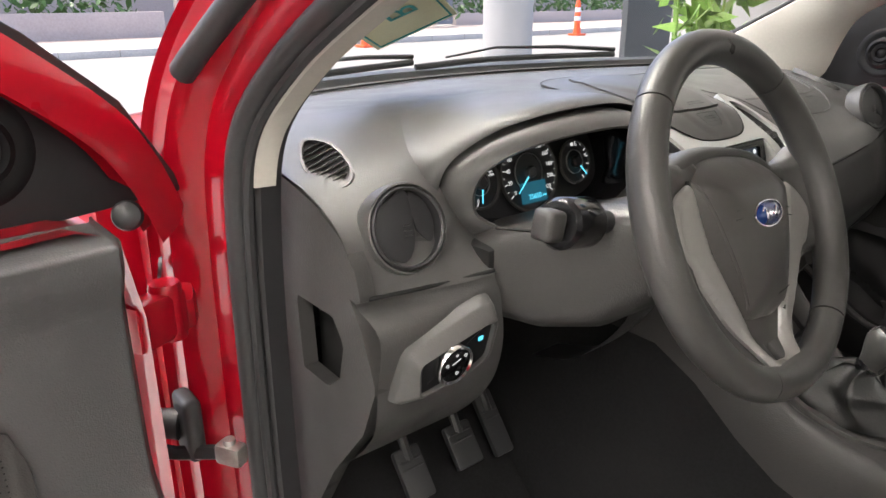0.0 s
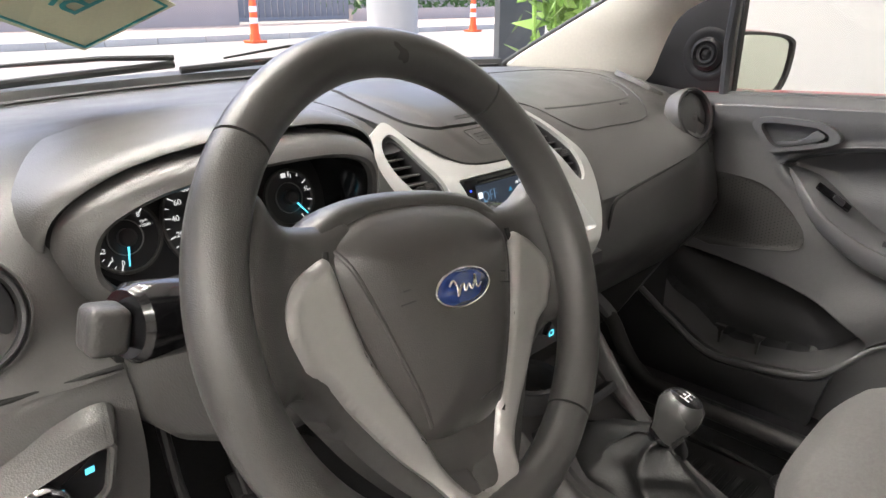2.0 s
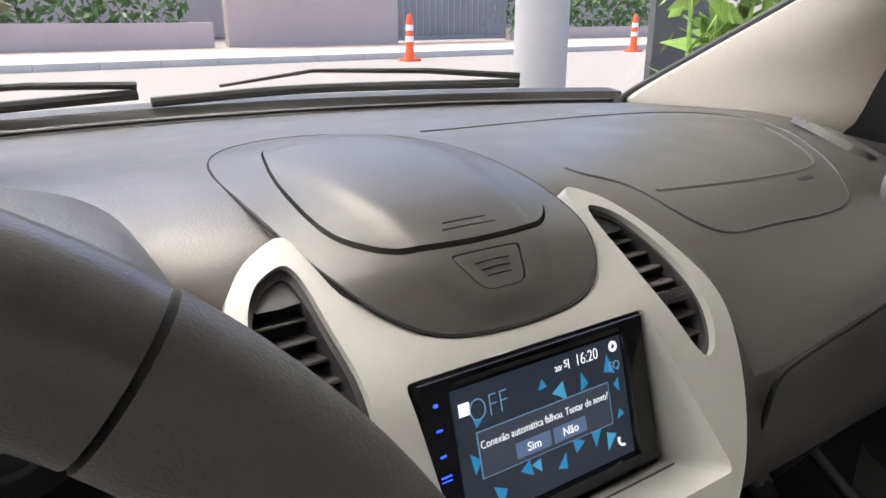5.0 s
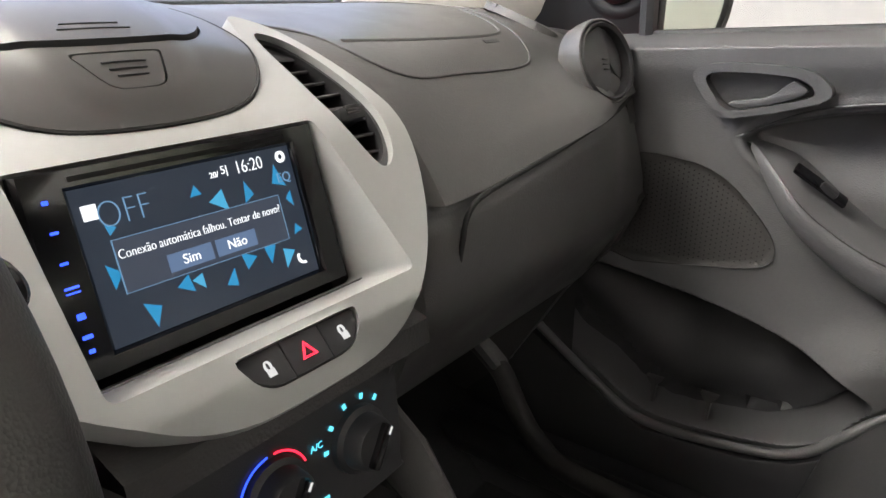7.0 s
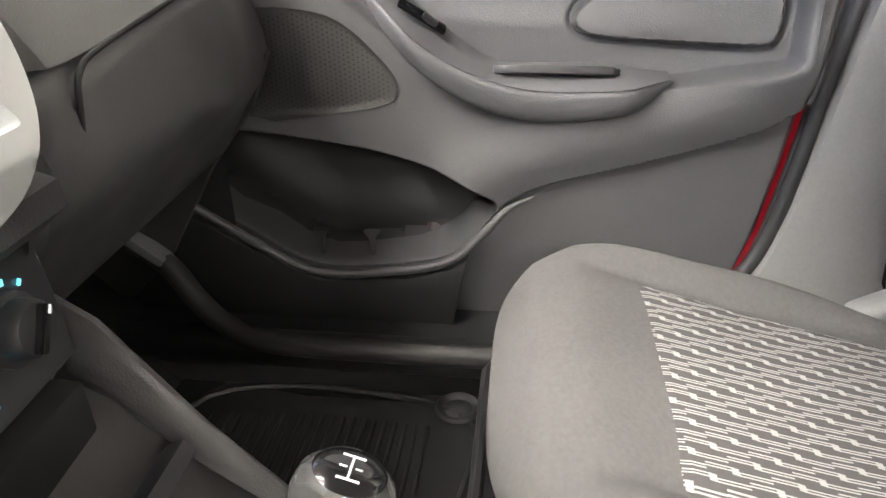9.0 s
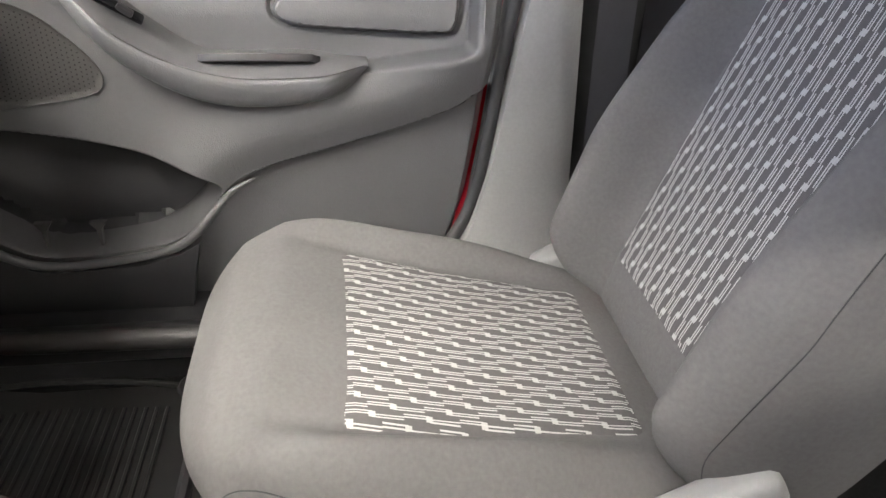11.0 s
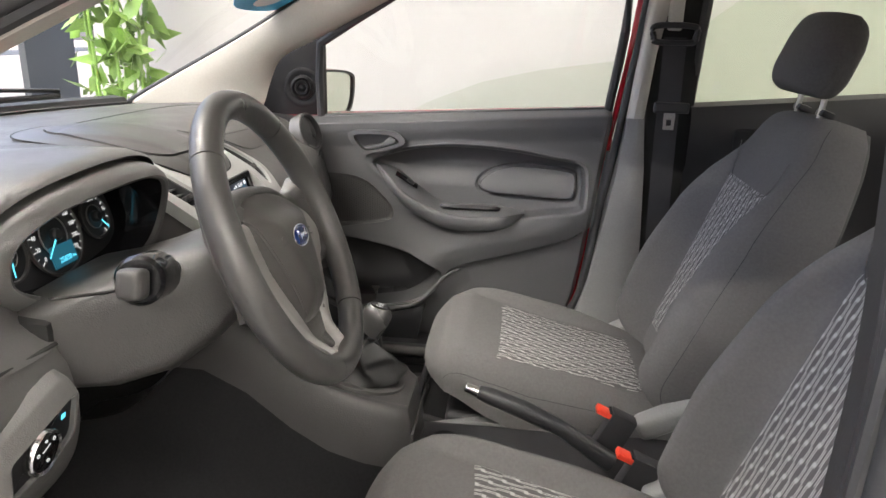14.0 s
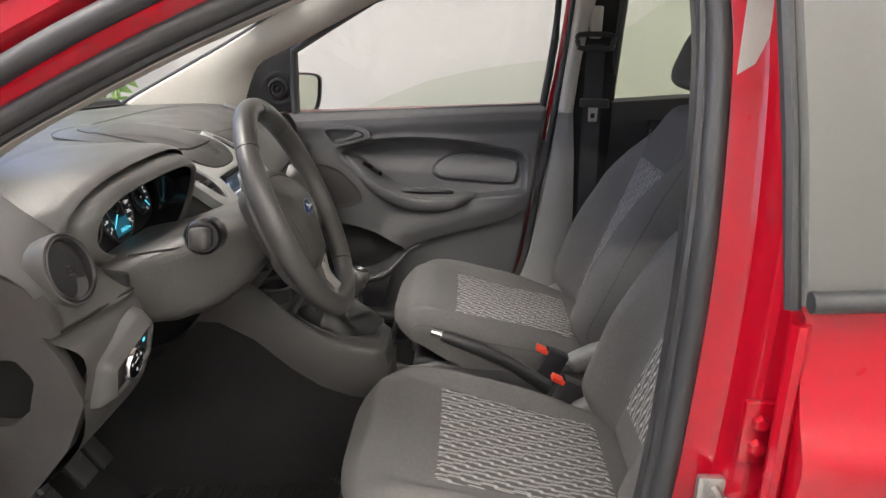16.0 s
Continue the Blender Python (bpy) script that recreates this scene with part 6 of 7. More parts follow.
def door(name, label, tf, base, detail=True):
    dr = thing(name, label, "car door", base)

    def dp(nm, bm, material, lab="", parent=None, angle=38):
        bm.transform(tf)
        return dpart(nm, bm, material, parent or dr, lab, angle)
    ys = np.linspace(0.42, -0.497, 430)
    vs = np.linspace(0, 1, 320)
    Y, V = np.meshgrid(ys, vs, indexing='ij')
    Y = 0.42 + (Y - 0.42) / 0.917 * (0.42 - card_end(0.315 + 0.69 * V))
    Z = 0.315 + V * (sill_z(Y) - 0.315) + 0.03 * ease((Y + 0.34) / -0.12) * (1 - V)
    X = 0.694 - card_in(Y, Z)
    card = dp("door_card", grid_mesh(X, Y, Z), M_DOOR, "", None, 50)

    def at(y, z, lift=0.0):
        return (0.694 - float(card_in(np.array([y]), np.array([z]))[0]) - lift, y, z)
    dp("lower_cover", slab([(0.42, 0.54), (0.30, 0.468), (0.2, 0.418), (0.06, 0.428), (0.0, 0.446), (-0.03, 0.466), (-0.015, 0.4), (0.0, 0.318), (0.42, 0.318)], 0.02, 0.003, plane_frame((0.664, 0, 0), (0, 1, 0), (0, 0, 1)) @ Matrix.Diagonal((1, 1, -1, 1))), M_DARK, "black lower cover", card)
    # Dark sheet over the bin's floor paints in the shade inside it.
    dp("bin_shade", sheet(rounded(grow(BIN, 0.9, 0.17, 0.545), 3), [], 0.007, 0.002, lambda y, z: at(y, z)[0] - 0.01, plane_frame((0, 0, 0), (0, 1, 0), (0, 0, 1))), M_DARK, "dark sheet painting in the bin's shade", card)
    # bin lip, bin fins
    lip = [(0.668, y, z) for y, z in spline([(0.40, 0.548), (0.30, 0.482), (0.2, 0.431), (0.06, 0.442), (-0.005, 0.462), (-0.05, 0.506), (-0.084, 0.546), (-0.12, 0.567)], 8)]
    dp("bin_lip", tube(lip, list(np.interp(np.linspace(0, 1, len(lip)), (0, 0.75, 1), (0.007, 0.007, 0.0012))), 10), M_DOOR, "rolled lip of the bin", card)
    for y in (0.118, 0.196):
        dp("bin_fin", slab([(-0.02, 0.03), (0.02, 0.03), (0.006, 0.014), (0.003, -0.02), (-0.003, -0.02), (-0.006, 0.014)], 0.01, 0.001, plane_frame((0.688, y, 0.468), (0, -1, 0), (0, 0, 1)) @ Matrix.Diagonal((0.62, 0.8, 1, 1))), M_LOWER, "bin divider fin", card)
    # armrest cap line, switch, pull cup
    arm_a = spline([(0.126, 0.842), (0.066, 0.826), (0.001, 0.778), (-0.058, 0.741), (-0.115, 0.737), (-0.2, 0.738), (-0.25, 0.731), (-0.288, 0.7285)], 6)
    arm_b = spline([(0.112, 0.846), (0.064, 0.806), (0.02, 0.77), (-0.04, 0.739), (-0.114, 0.7215), (-0.2, 0.7215), (-0.25, 0.7255), (-0.288, 0.728)], 6)
    arm_c = spline([(0.113, 0.838), (0.072, 0.782), (0.024, 0.735), (-0.042, 0.696), (-0.105, 0.68), (-0.185, 0.681), (-0.25, 0.696), (-0.289, 0.726)], 6)
    rows = []
    for i, (qa, qb, qc) in enumerate(zip(arm_a, arm_b, arm_c)):
        k = float(ease(np.array(min(i, len(arm_a) - 1 - i) / 9)))
        out = 0.684 - 0.036 * k
        rows.append([(0.735, *qa), (0.708 - 0.006 * k, *qa), (0.7 - 0.01 * k, *(qa * 0.8 + qb * 0.2)), (out + 0.007 * k, *(qa * 0.12 + qb * 0.88)), (out + 0.003 * k, *(qa * 0.03 + qb * 0.97)), (out, *(qb * 0.94 + qc * 0.06)), (out - 0.002 * k, *(qb * 0.8 + qc * 0.2)), (out - 0.001 * k, *(qb * 0.5 + qc * 0.5)), (out + 0.003 * k, *(qb * 0.12 + qc * 0.88)), (out + 0.007 * k, *(qb * 0.02 + qc * 0.98)), (out + 0.014 * k, *qc), (0.712, *(qc + (qa - qc) * 0.06))])
    dp("armrest", skin(rows), M_DOOR, "moulded armrest with a pull cup", card, 50)
    dp("arm_seam", tube([(0.684 - 0.036 * float(ease(np.array(min(i, len(arm_b) - 1 - i) / 9))) + 0.0008, *q) for i, q in enumerate(arm_b)][1:-1], 0.0009, 6), M_LOWER, "", card)
    dp("low_gap", tube([at(y, z, -0.003) for y, z in spline([(-0.45, 0.69), (-0.407, 0.6625), (-0.297, 0.6255), (-0.221, 0.6035), (-0.134, 0.5775), (-0.1, 0.562)], 6)], 0.002, 6), M_HOLE, "dark gap over the lower panel", card)
    dp("switch_plate", box(0.017, 0.07, 0.006, 0.0028, 2, Matrix.Translation((0.68, 0.03, 0.806)) @ Euler((radians(36), radians(-22), 0)).to_matrix().to_4x4()), M_BLACK, "black window switch plate", card)
    dp("window_switch", box(0.011, 0.022, 0.008, 0.003, 2, Matrix.Translation((0.678, 0.02, 0.802)) @ Euler((radians(36), radians(-14), 0)).to_matrix().to_4x4()), M_DARK, "window switch", card)
    # Flat dark plate paints in the shaded hollow of the pull cup.
    dp("pull_cup_shade", slab(rounded([(-0.075, 0.011), (0.045, 0.011), (0.068, -0.004), (0.06, -0.012), (-0.075, -0.012)], 3), 0.01, 0.001, plane_frame((0.68, -0.15, 0.7335), (0, -1, 0), (-0.9, 0, 0.42))), M_DARK, "", card)
    dp("scoop_edge", tube([at(y, z, 0.002) for y, z in spline([(0.132, 0.848), (0.05, 0.888), (-0.049, 0.905), (-0.138, 0.907), (-0.25, 0.9), (-0.352, 0.885), (-0.42, 0.874), (-0.448, 0.845), (-0.4495, 0.774)], 8)], 0.0016, 8), M_DOOR, "", card)
    # inner handle
    hm = plane_frame((0.682, 0.11, 0.9045), (0, -1, 0), (0, 0, 1))
    HB = rounded([(-0.078, 0.018), (-0.055, 0.03), (0.0, 0.032), (0.05, 0.028), (0.075, 0.008), (0.06, -0.008), (-0.02, -0.03), (-0.045, -0.028), (-0.066, -0.005)], 5)
    HI = rounded([(-0.062, 0.014), (-0.046, 0.021), (0.0, 0.022), (0.04, 0.019), (0.058, 0.006), (0.046, -0.004), (-0.016, -0.021), (-0.037, -0.02), (-0.054, -0.002)], 5)
    hz = dp("handle_bezel", sheet(HB, [HI], 0.004, 0.02, None, hm @ pose(0, 0, 0.012)), M_DOOR, "grey handle surround")
    dp("handle_well", slab(grow(HI, 1.05, 0, 0), 0.002, 0, hm @ pose(0, 0, -0.012)), M_HOLE, "", hz)
    dp("handle_lever", slab(rounded([(-0.03, -0.013), (0.01, -0.004), (0.03, 0.013), (0.038, 0.014), (0.05, 0.006), (0.032, -0.006), (-0.012, -0.018), (-0.03, -0.018)], 4), 0.012, 0.003, hm @ pose(0, 0, 0.008)), M_DOOR, "grey release lever", hz)
    dp("oval_edge", tube([at(y, z, 0.0005) for y, z in rounded(OVAL, 4)], 0.0016, 8, True), M_DOOR, "", card)
    # speaker grille
    dp("speaker_grille", sheet(rounded(GRILLE, 3), [], 0.004, 0.002, lambda y, z: at(y, z)[0] - 0.0012, plane_frame((0, 0, 0), (0, 1, 0), (0, 0, 1))), M_CONS, "dark perforated speaker grille", card)
    gy, gz = np.meshgrid(np.arange(0.075, 0.28, 0.0065), np.arange(0.675, 0.81, 0.0065), indexing='ij')
    gz = gz + 0.00325 * (np.arange(gz.shape[0]) % 2)[:, None]
    ok = sd_poly(gy, gz, GRILLE) < -0.004
    holes = bmesh.new()
    for y, z in zip(gy[ok], gz[ok]):
        bmesh.ops.create_circle(holes, cap_ends=True, radius=0.0011, segments=6, matrix=Matrix.Translation((0.694 + 0.003 - 0.0022 - 0.02 * math.exp(-((float(sd_poly(np.array([y]), np.array([z]), LOW)[0]) - 0.05) / 0.05) ** 2), y, z)) @ Euler((0, radians(90), 0)).to_matrix().to_4x4())
    tagged(dp("speaker_holes", holes, M_HOLE, "", card), kind="stuff")
    # black sail panel with tweeter
    sm = plane_frame((0.706, 0, 0), (0, -1, 0), (0.06, 0, 1))
    sail = dp("sail_panel", slab([(-0.54, 0.955), (-0.48, 1.06), (-0.40, 1.13), (-0.31, 1.19), (-0.276, 1.2), (-0.272, 0.952)], 0.02, 0.004, sm), M_DARK if detail else M_SAIL, "dark mirror sail panel")
    dp("tweeter", lathe([(0.034, 0), (0.033, 0.008), (0.026, 0.014), (0.024, 0.01), (0.021, 0.008), (0.018, 0.013), (0.013, 0.012), (0.011, 0.006), (0.006, 0.01), (0, 0.012)], 36, sm @ pose(-0.335, 1.033, 0)), M_SAIL, "round tweeter", sail)
    dp("tweeter_ring", lathe([(0.054, 0.0), (0.05, 0.0025), (0.043, 0.003), (0.036, 0.0005)], 40, sm @ pose(-0.335, 1.033, 0)), M_SAIL, "", sail)
    # outer shell and window frame
    shell = dp("door_shell", skin([[(x, y, z) for y, z in loop] for x, loop in (
        (0.705 if detail else 0.726, DLOOP), (0.74, DLOOP), (0.81, grow(DLOOP, 1.02, -0.04, 0.65)), (0.845, grow(DLOOP, 1.0, -0.04, 0.65)), (0.85, grow(DLOOP, 0.9, -0.04, 0.6)))], False, True, False), M_RED, "glossy red door shell")
    if not detail:
        dp("edge_seal", tube([(0.712, float(card_end(z)) - 0.012, z) for z in np.linspace(0.36, 0.9, 16)], 0.0115, 10), M_RUBBER, "black rubber edge seal", shell)
    dp("belt_seal", tube([(0.735, y, sill_z(y) - 0.004) for y in np.linspace(0.28, -0.49, 12)], 0.008, 8), M_RUBBER, "", shell)
    dp("window_frame", tube([(0.735, 0.275, 0.96), (0.732, 0.277, 1.06), (0.722, 0.27, 1.15), (0.70, 0.165, 1.215), (0.685, 0.02, 1.3), (0.672, -0.15, 1.36), (0.665, -0.4, 1.385), (0.668, -0.51, 1.37), (0.712, -0.51, 1.2), (0.728, -0.498, 1.08), (0.737, -0.487, 0.99)], 0.012, 8), M_RUBBER, "black window frame", shell)
    if detail:
        dp("upper_frame", skin([[(x, y + dy, z + dz) for y, z in spline([(0.5, 0.93), (0.47, 1.0), (0.42, 1.06), (0.28, 1.165), (0.165, 1.228), (0.02, 1.312), (-0.15, 1.372), (-0.4, 1.397)], 4)] for x, dy, dz in ((0.716, -0.028, -0.012), (0.722, -0.004, 0.0), (0.742, 0.018, 0.014), (0.762, 0.012, 0.012), (0.765, -0.02, -0.012))]), M_RED, "red upper door frame", shell)
    glass_rows = [[(0.742 - 0.075 * k ** 1.3, y0 + (y1 - y0) * t, z0 + (z1 - z0) * t) for t in np.linspace(0, 1, 10)] for k, (y0, z0), (y1, z1) in
                  ((0.0, (0.275, 0.95), (-0.485, 1.0)), (0.4, (0.277, 1.12), (-0.5, 1.12)), (0.7, (0.13, 1.235), (-0.51, 1.24)), (1.0, (-0.15, 1.36), (-0.512, 1.37)))]
    pane = dp("window_glass", skin(glass_rows), M_GLASS, "clear window glass", shell)
    pane.visible_shadow = False
    return dr


DLOOP = [(0.43, 0.36), (0.435, 0.6), (0.435, 0.85), (0.42, 0.94), (0.38, 0.955), (0.27, 0.958), (-0.1, 0.978), (-0.485, 1.0), (-0.505, 0.98), (-0.505, 0.7), (-0.48, 0.5), (-0.40, 0.34), (-0.2, 0.31), (0.2, 0.31), (0.4, 0.32)]
door("passenger_door", "closed front car door with a dark grey card", Matrix.Identity(4), (0.72, 0, 0.35), False)
HINGE = Matrix.Translation((-0.82, 0.5, 0)) @ Euler((0, 0, radians(-75))).to_matrix().to_4x4() @ Matrix.Translation((0.82, -0.5, 0)) @ Matrix.Diagonal((-1, 1, 1, 1))
ddoor = door("driver_door", "wide open red driver's door with dark card", HINGE, (-1.0, 0.3, 0.35))

# ---- windscreen, pillars, body sides ----
WS_LINE = [(0.668, 0.78, 0.985), (0.66, 0.745, 1.01), (0.66, 0.45, 1.17), (0.65, 0.26, 1.282), (0.605, 0.02, 1.4), (0.59, -0.03, 1.43)]
WIN_LINE = [(0.725, 0.47, 0.955), (0.722, 0.435, 0.985), (0.718, 0.41, 1.05), (0.713, 0.375, 1.11), (0.706, 0.29, 1.155), (0.688, 0.15, 1.222), (0.672, 0.0, 1.3), (0.655, -0.16, 1.365), (0.62, -0.2, 1.43)]


def windscreen_point(u, v):
    """u across (-1..1), v from the cowl (0) to the roof (1)."""
    x = u * (0.67 - 0.05 * v)
    y = (0.985 - 0.42 * x * x) * (1 - v) + v * (0.03 - 0.12 * x * x) - 0.05 * math.sin(math.pi * v) * (1 - u * u)
    z = 0.985 + 0.445 * v + 0.035 * math.sin(math.pi * v)
    return (x, y, z)


ws = part("windscreen", skin([[windscreen_point(u, v) for v in np.linspace(0, 1, 16)] for u in np.linspace(-1, 1, 24)]), M_GLASS)
ws.visible_shadow = False
tagged(ws, "clear raked car windscreen", "windscreen", kind="structure")
cowl = part("cowl_panel", skin([[(x, 1.0 - 0.42 * x * x + d, 0.985 + h) for d, h in ((-0.02, -0.01), (0.0, 0.012), (0.03, 0.016), (0.1, -0.03))] for x in np.linspace(-0.68, 0.68, 30)]), M_WIPER)
tagged(cowl, "black plastic cowl under the windscreen", "cowl", kind="structure")
for name, p in (("windscreen_wiper", [(-0.62, 0.87, 1.0), (-0.35, 0.96, 1.008), (-0.06, 0.985, 1.018)]), ("windscreen_wiper", [(-0.04, 1.0, 1.005), (0.2, 0.985, 1.012), (0.52, 0.885, 1.012)])):
    w = thing(name, "black windscreen wiper resting at the cowl", "wiper", p[0], "windscreen wipers")
    q = spline(p, 8)
    dpart("blade", tube(q, 0.006, 8, squash=1.2), M_WIPER, w)
    dpart("wiper_arm", tube([tuple(np.array(q[len(q) // 4]) + (0.0, 0.015, 0.012)), tuple(np.array(q[len(q) // 2]) + (0, 0.01, 0.026)), tuple(np.array(q[-5]) + (0, 0.008, 0.022)), tuple(np.array(q[-1]) + (0.0, 0.0, 0.012))], [0.003, 0.004, 0.006, 0.007], 8, squash=0.8), M_WIPER, w)
bonnet = part("bonnet", skin([[(x, y, 0.985 - 0.18 * ((y - 1.0) / 0.75) ** 2 - 0.1 * x * x) for y in np.linspace(1.02 - 0.2 * x * x, 1.75, 10)] for x in np.linspace(-0.7, 0.7, 16)]), M_RED)
tagged(bonnet, "glossy red car bonnet", "bonnet", kind="structure")

for sx in (1, -1):
    a = spline(WS_LINE, 6)
    b = spline(WIN_LINE, 6)
    ia = [a[int(round(i))] for i in np.linspace(0, len(a) - 1, 26)]
    ib = [b[int(round(i))] for i in np.linspace(0, len(b) - 1, 26)]
    rows = []
    for k, push in ((0.0, 0.0), (0.06, -0.016), (0.3, -0.028), (0.6, -0.028), (0.92, -0.014), (1.0, 0.006)):
        rows.append([(sx * (p[0] * (1 - k) + q[0] * k + push), p[1] * (1 - k) + q[1] * k - 0.01 * math.sin(3.1 * k), p[2] * (1 - k) + q[2] * k) for p, q in zip(ia, ib)])
    pil = part("a_pillar_trim", skin(rows), M_BEIGE)
    tagged(pil, "pale beige plastic windscreen pillar trim", "pillar trim", kind="structure")
    seal = part("windscreen_seal", tube([(sx * p[0], p[1] + 0.004, p[2]) for p in a], 0.006, 8), M_RUBBER)
    tagged(seal, "black windscreen edge seal", "seal", kind="structure")

# passenger B pillar, belt and rear door
bp = thing("b_pillar_trim", "pillar trim, beige above and grey below", "pillar trim", (0.7, -0.56, 0.4), kind="structure")
dpart("upper_trim", skin([[(0.714, -0.53, 0.985), (0.69, -0.537, 0.99), (0.682, -0.548, 0.99), (0.684, -0.566, 0.99), (0.70, -0.576, 0.99)], [(0.706, -0.546, 1.15), (0.684, -0.552, 1.15), (0.676, -0.562, 1.15), (0.678, -0.575, 1.15), (0.69, -0.588, 1.15)], [(0.67, -0.568, 1.42), (0.65, -0.573, 1.42), (0.645, -0.582, 1.42), (0.645, -0.61, 1.42), (0.65, -0.63, 1.42)]]), M_BEIGE, bp, "beige upper trim")
low_rows = []
for z, y0, y1, x in ((0.99, -0.53, -0.58, 0.69), (0.85, -0.514, -0.592, 0.685), (0.7, -0.49, -0.6, 0.682), (0.55, -0.466, -0.605, 0.675), (0.45, -0.434, -0.61, 0.665), (0.38, -0.375, -0.64, 0.64), (0.34, -0.3, -0.68, 0.62)):
    low_rows.append([(x + 0.035, y0, z), (x + 0.006, y0 - 0.006, z), (x, y0 - 0.03, z), (x, y1 + 0.02, z), (x + 0.01, y1 + 0.003, z), (x + 0.05, y1, z)])
dpart("lower_trim", skin(low_rows), M_GREYTRIM, bp, "grey lower trim")
dpart("pillar_core", box(0.05, 0.12, 1.15, 0.01, 2, pose(0.735, -0.64, 0.87)), M_HOLE, bp)
dpart("door_seal", tube(spline([(0.69, -0.566, 1.42), (0.708, -0.549, 1.2), (0.712, -0.535, 1.096), (0.711, -0.521, 0.98), (0.709, -0.505, 0.86), (0.706, -0.484, 0.735), (0.702, -0.468, 0.6), (0.692, -0.44, 0.48), (0.67, -0.36, 0.37)], 5), 0.0105, 10), M_RUBBER, bp)
dpart("red_flange", tube(spline([(0.715, -0.556, 1.42), (0.732, -0.537, 1.2), (0.735, -0.525, 1.095), (0.737, -0.509, 1.0), (0.737, -0.495, 0.88)], 5), [0.0095] * 13 + [0.009, 0.0085, 0.008, 0.007, 0.006, 0.005, 0.004, 0.003], 8), M_RED, bp, "red painted flange")
belt = thing("seat_belt", "black seat belt webbing with a steel tongue", "seat belt", (0.66, -0.63, 0.9))
dpart("webbing", skin([[(0.66 + d, y0 + 0.004, z), (0.66 + d, y0 - 0.05, z)] for y0, z, d in ((-0.6, 1.19, 0.0), (-0.6, 1.03, -0.012), (-0.602, 0.95, -0.002), (-0.608, 0.75, 0.0), (-0.615, 0.55, 0.0), (-0.618, 0.38, 0.0))]), M_BELT, belt)
dpart("guide_loop", tube(spline([(0.665, -0.575, 1.215), (0.66, -0.665, 1.215), (0.66, -0.67, 1.19), (0.662, -0.66, 1.178), (0.662, -0.582, 1.178), (0.664, -0.572, 1.19)], 5, True), 0.0075, 8, True), M_DARK, belt)
dpart("guide_anchor", box(0.02, 0.035, 0.09, 0.008, 3, pose(0.672, -0.62, 1.25)), M_BEIGE, belt, "beige height adjuster")
dpart("tongue_grip", box(0.016, 0.085, 0.026, 0.007, 3, pose(0.638, -0.628, 1.025)), M_DARK, belt)
dpart("tongue", frame_ring([(-0.014, 0.004), (0.014, 0.004), (0.013, -0.04), (-0.013, -0.04)], [(-0.006, -0.016), (0.006, -0.016), (0.006, -0.03), (-0.006, -0.03)], 0.002, plane_frame((0.633, -0.625, 1.012), (0, -1, 0), (0, 0, 1))), M_STEEL, belt, "bright steel tongue")

rd = thing("rear_passenger_door", "closed rear car door with black card and tinted glass", "car door", (0.74, -1.1, 0.4))
dpart("door_card", skin([[(0.705, y, 0.33), (0.69, y, 0.6), (0.705, y, 0.64), (0.71, y, 0.85), (0.69, y, 0.88), (0.69, y, 1.0 + (-0.69 - y) * 0.085), (0.70, y, 1.022 + (-0.69 - y) * 0.085), (0.735, y, 1.03 + (-0.69 - y) * 0.085)] for y in np.linspace(-0.69, -1.5, 12)]), M_DARK, rd)
# Black block paints in the shade of the handle's recess.
dpart("recess_shade", box(0.02, 0.12, 0.06, 0.012, 3, pose(0.692, -0.86, 0.945)), M_HOLE, rd)
rg = dpart("window_glass", skin([[(0.74 - 0.07 * k, y, 1.02 + (-0.69 - y) * 0.085 * (1 - k) + 0.4 * k) for k in np.linspace(0, 1, 6)] for y in np.linspace(-0.69, -1.5, 8)]), M_TINT, rd, "faintly tinted glass")
rg.visible_shadow = False
dpart("window_frame", tube([(0.735, -0.69, 1.0), (0.71, -0.695, 1.2), (0.675, -0.7, 1.42)], 0.012, 8), M_RUBBER, rd)
for i, w in enumerate((0.02, 0.03, 0.026, 0.03, 0.012)):
    dpart("glass_mark", box(0.0008, w * 0.8, 0.0016, 0, m=pose(0.7245, -0.75, 1.083 - 0.0075 * i, 0, -10, 0)), M_GREYTRIM, rd)
dpart("door_shell", box(0.06, 0.86, 0.68, 0.02, 2, pose(0.8, -1.1, 0.68)), M_RED, rd, "red outer shell")

filler = part("corner_filler", skin([[(0.655, y, z - 0.012), (0.668, y, z), (0.70, y, z + 0.004), (0.735, y, z + 0.004), (0.745, y, z - 0.03)] for y, z in ((0.27, 0.945), (0.36, 0.955), (0.47, 0.966), (0.6, 0.972), (0.85, 0.975))]), M_DARK)
tagged(filler, "black trim between dashboard end and door", "trim", kind="structure")
# mirror outside the passenger window
mir = thing("door_mirror", "red door mirror with clear glass", "mirror", (0.93, 0.31, 0.99))
mm = plane_frame((0.93, 0.298, 1.0), (0.93, -0.37, 0), (0, -0.04, 1)) @ Matrix.Diagonal((1.08, 1.2, 1, 1))
MO = rounded([(-0.085, 0.04), (-0.06, 0.058), (0.03, 0.055), (0.075, 0.046), (0.087, 0.03), (0.082, -0.02), (0.06, -0.048), (0.0, -0.058), (-0.06, -0.06), (-0.085, -0.04)], 4)
part("housing", skin([[tuple(mm.inverted().inverted() @ Vector((u * k, v * k, w))) for u, v in MO] for k, w in ((0.98, 0.012), (1.06, 0.008), (1.08, -0.02), (0.95, -0.07), (0.55, -0.1), (0.1, -0.105))], False, True), M_RED, mir, "red housing", Matrix.Translation((-0.93, -0.31, -0.99)))
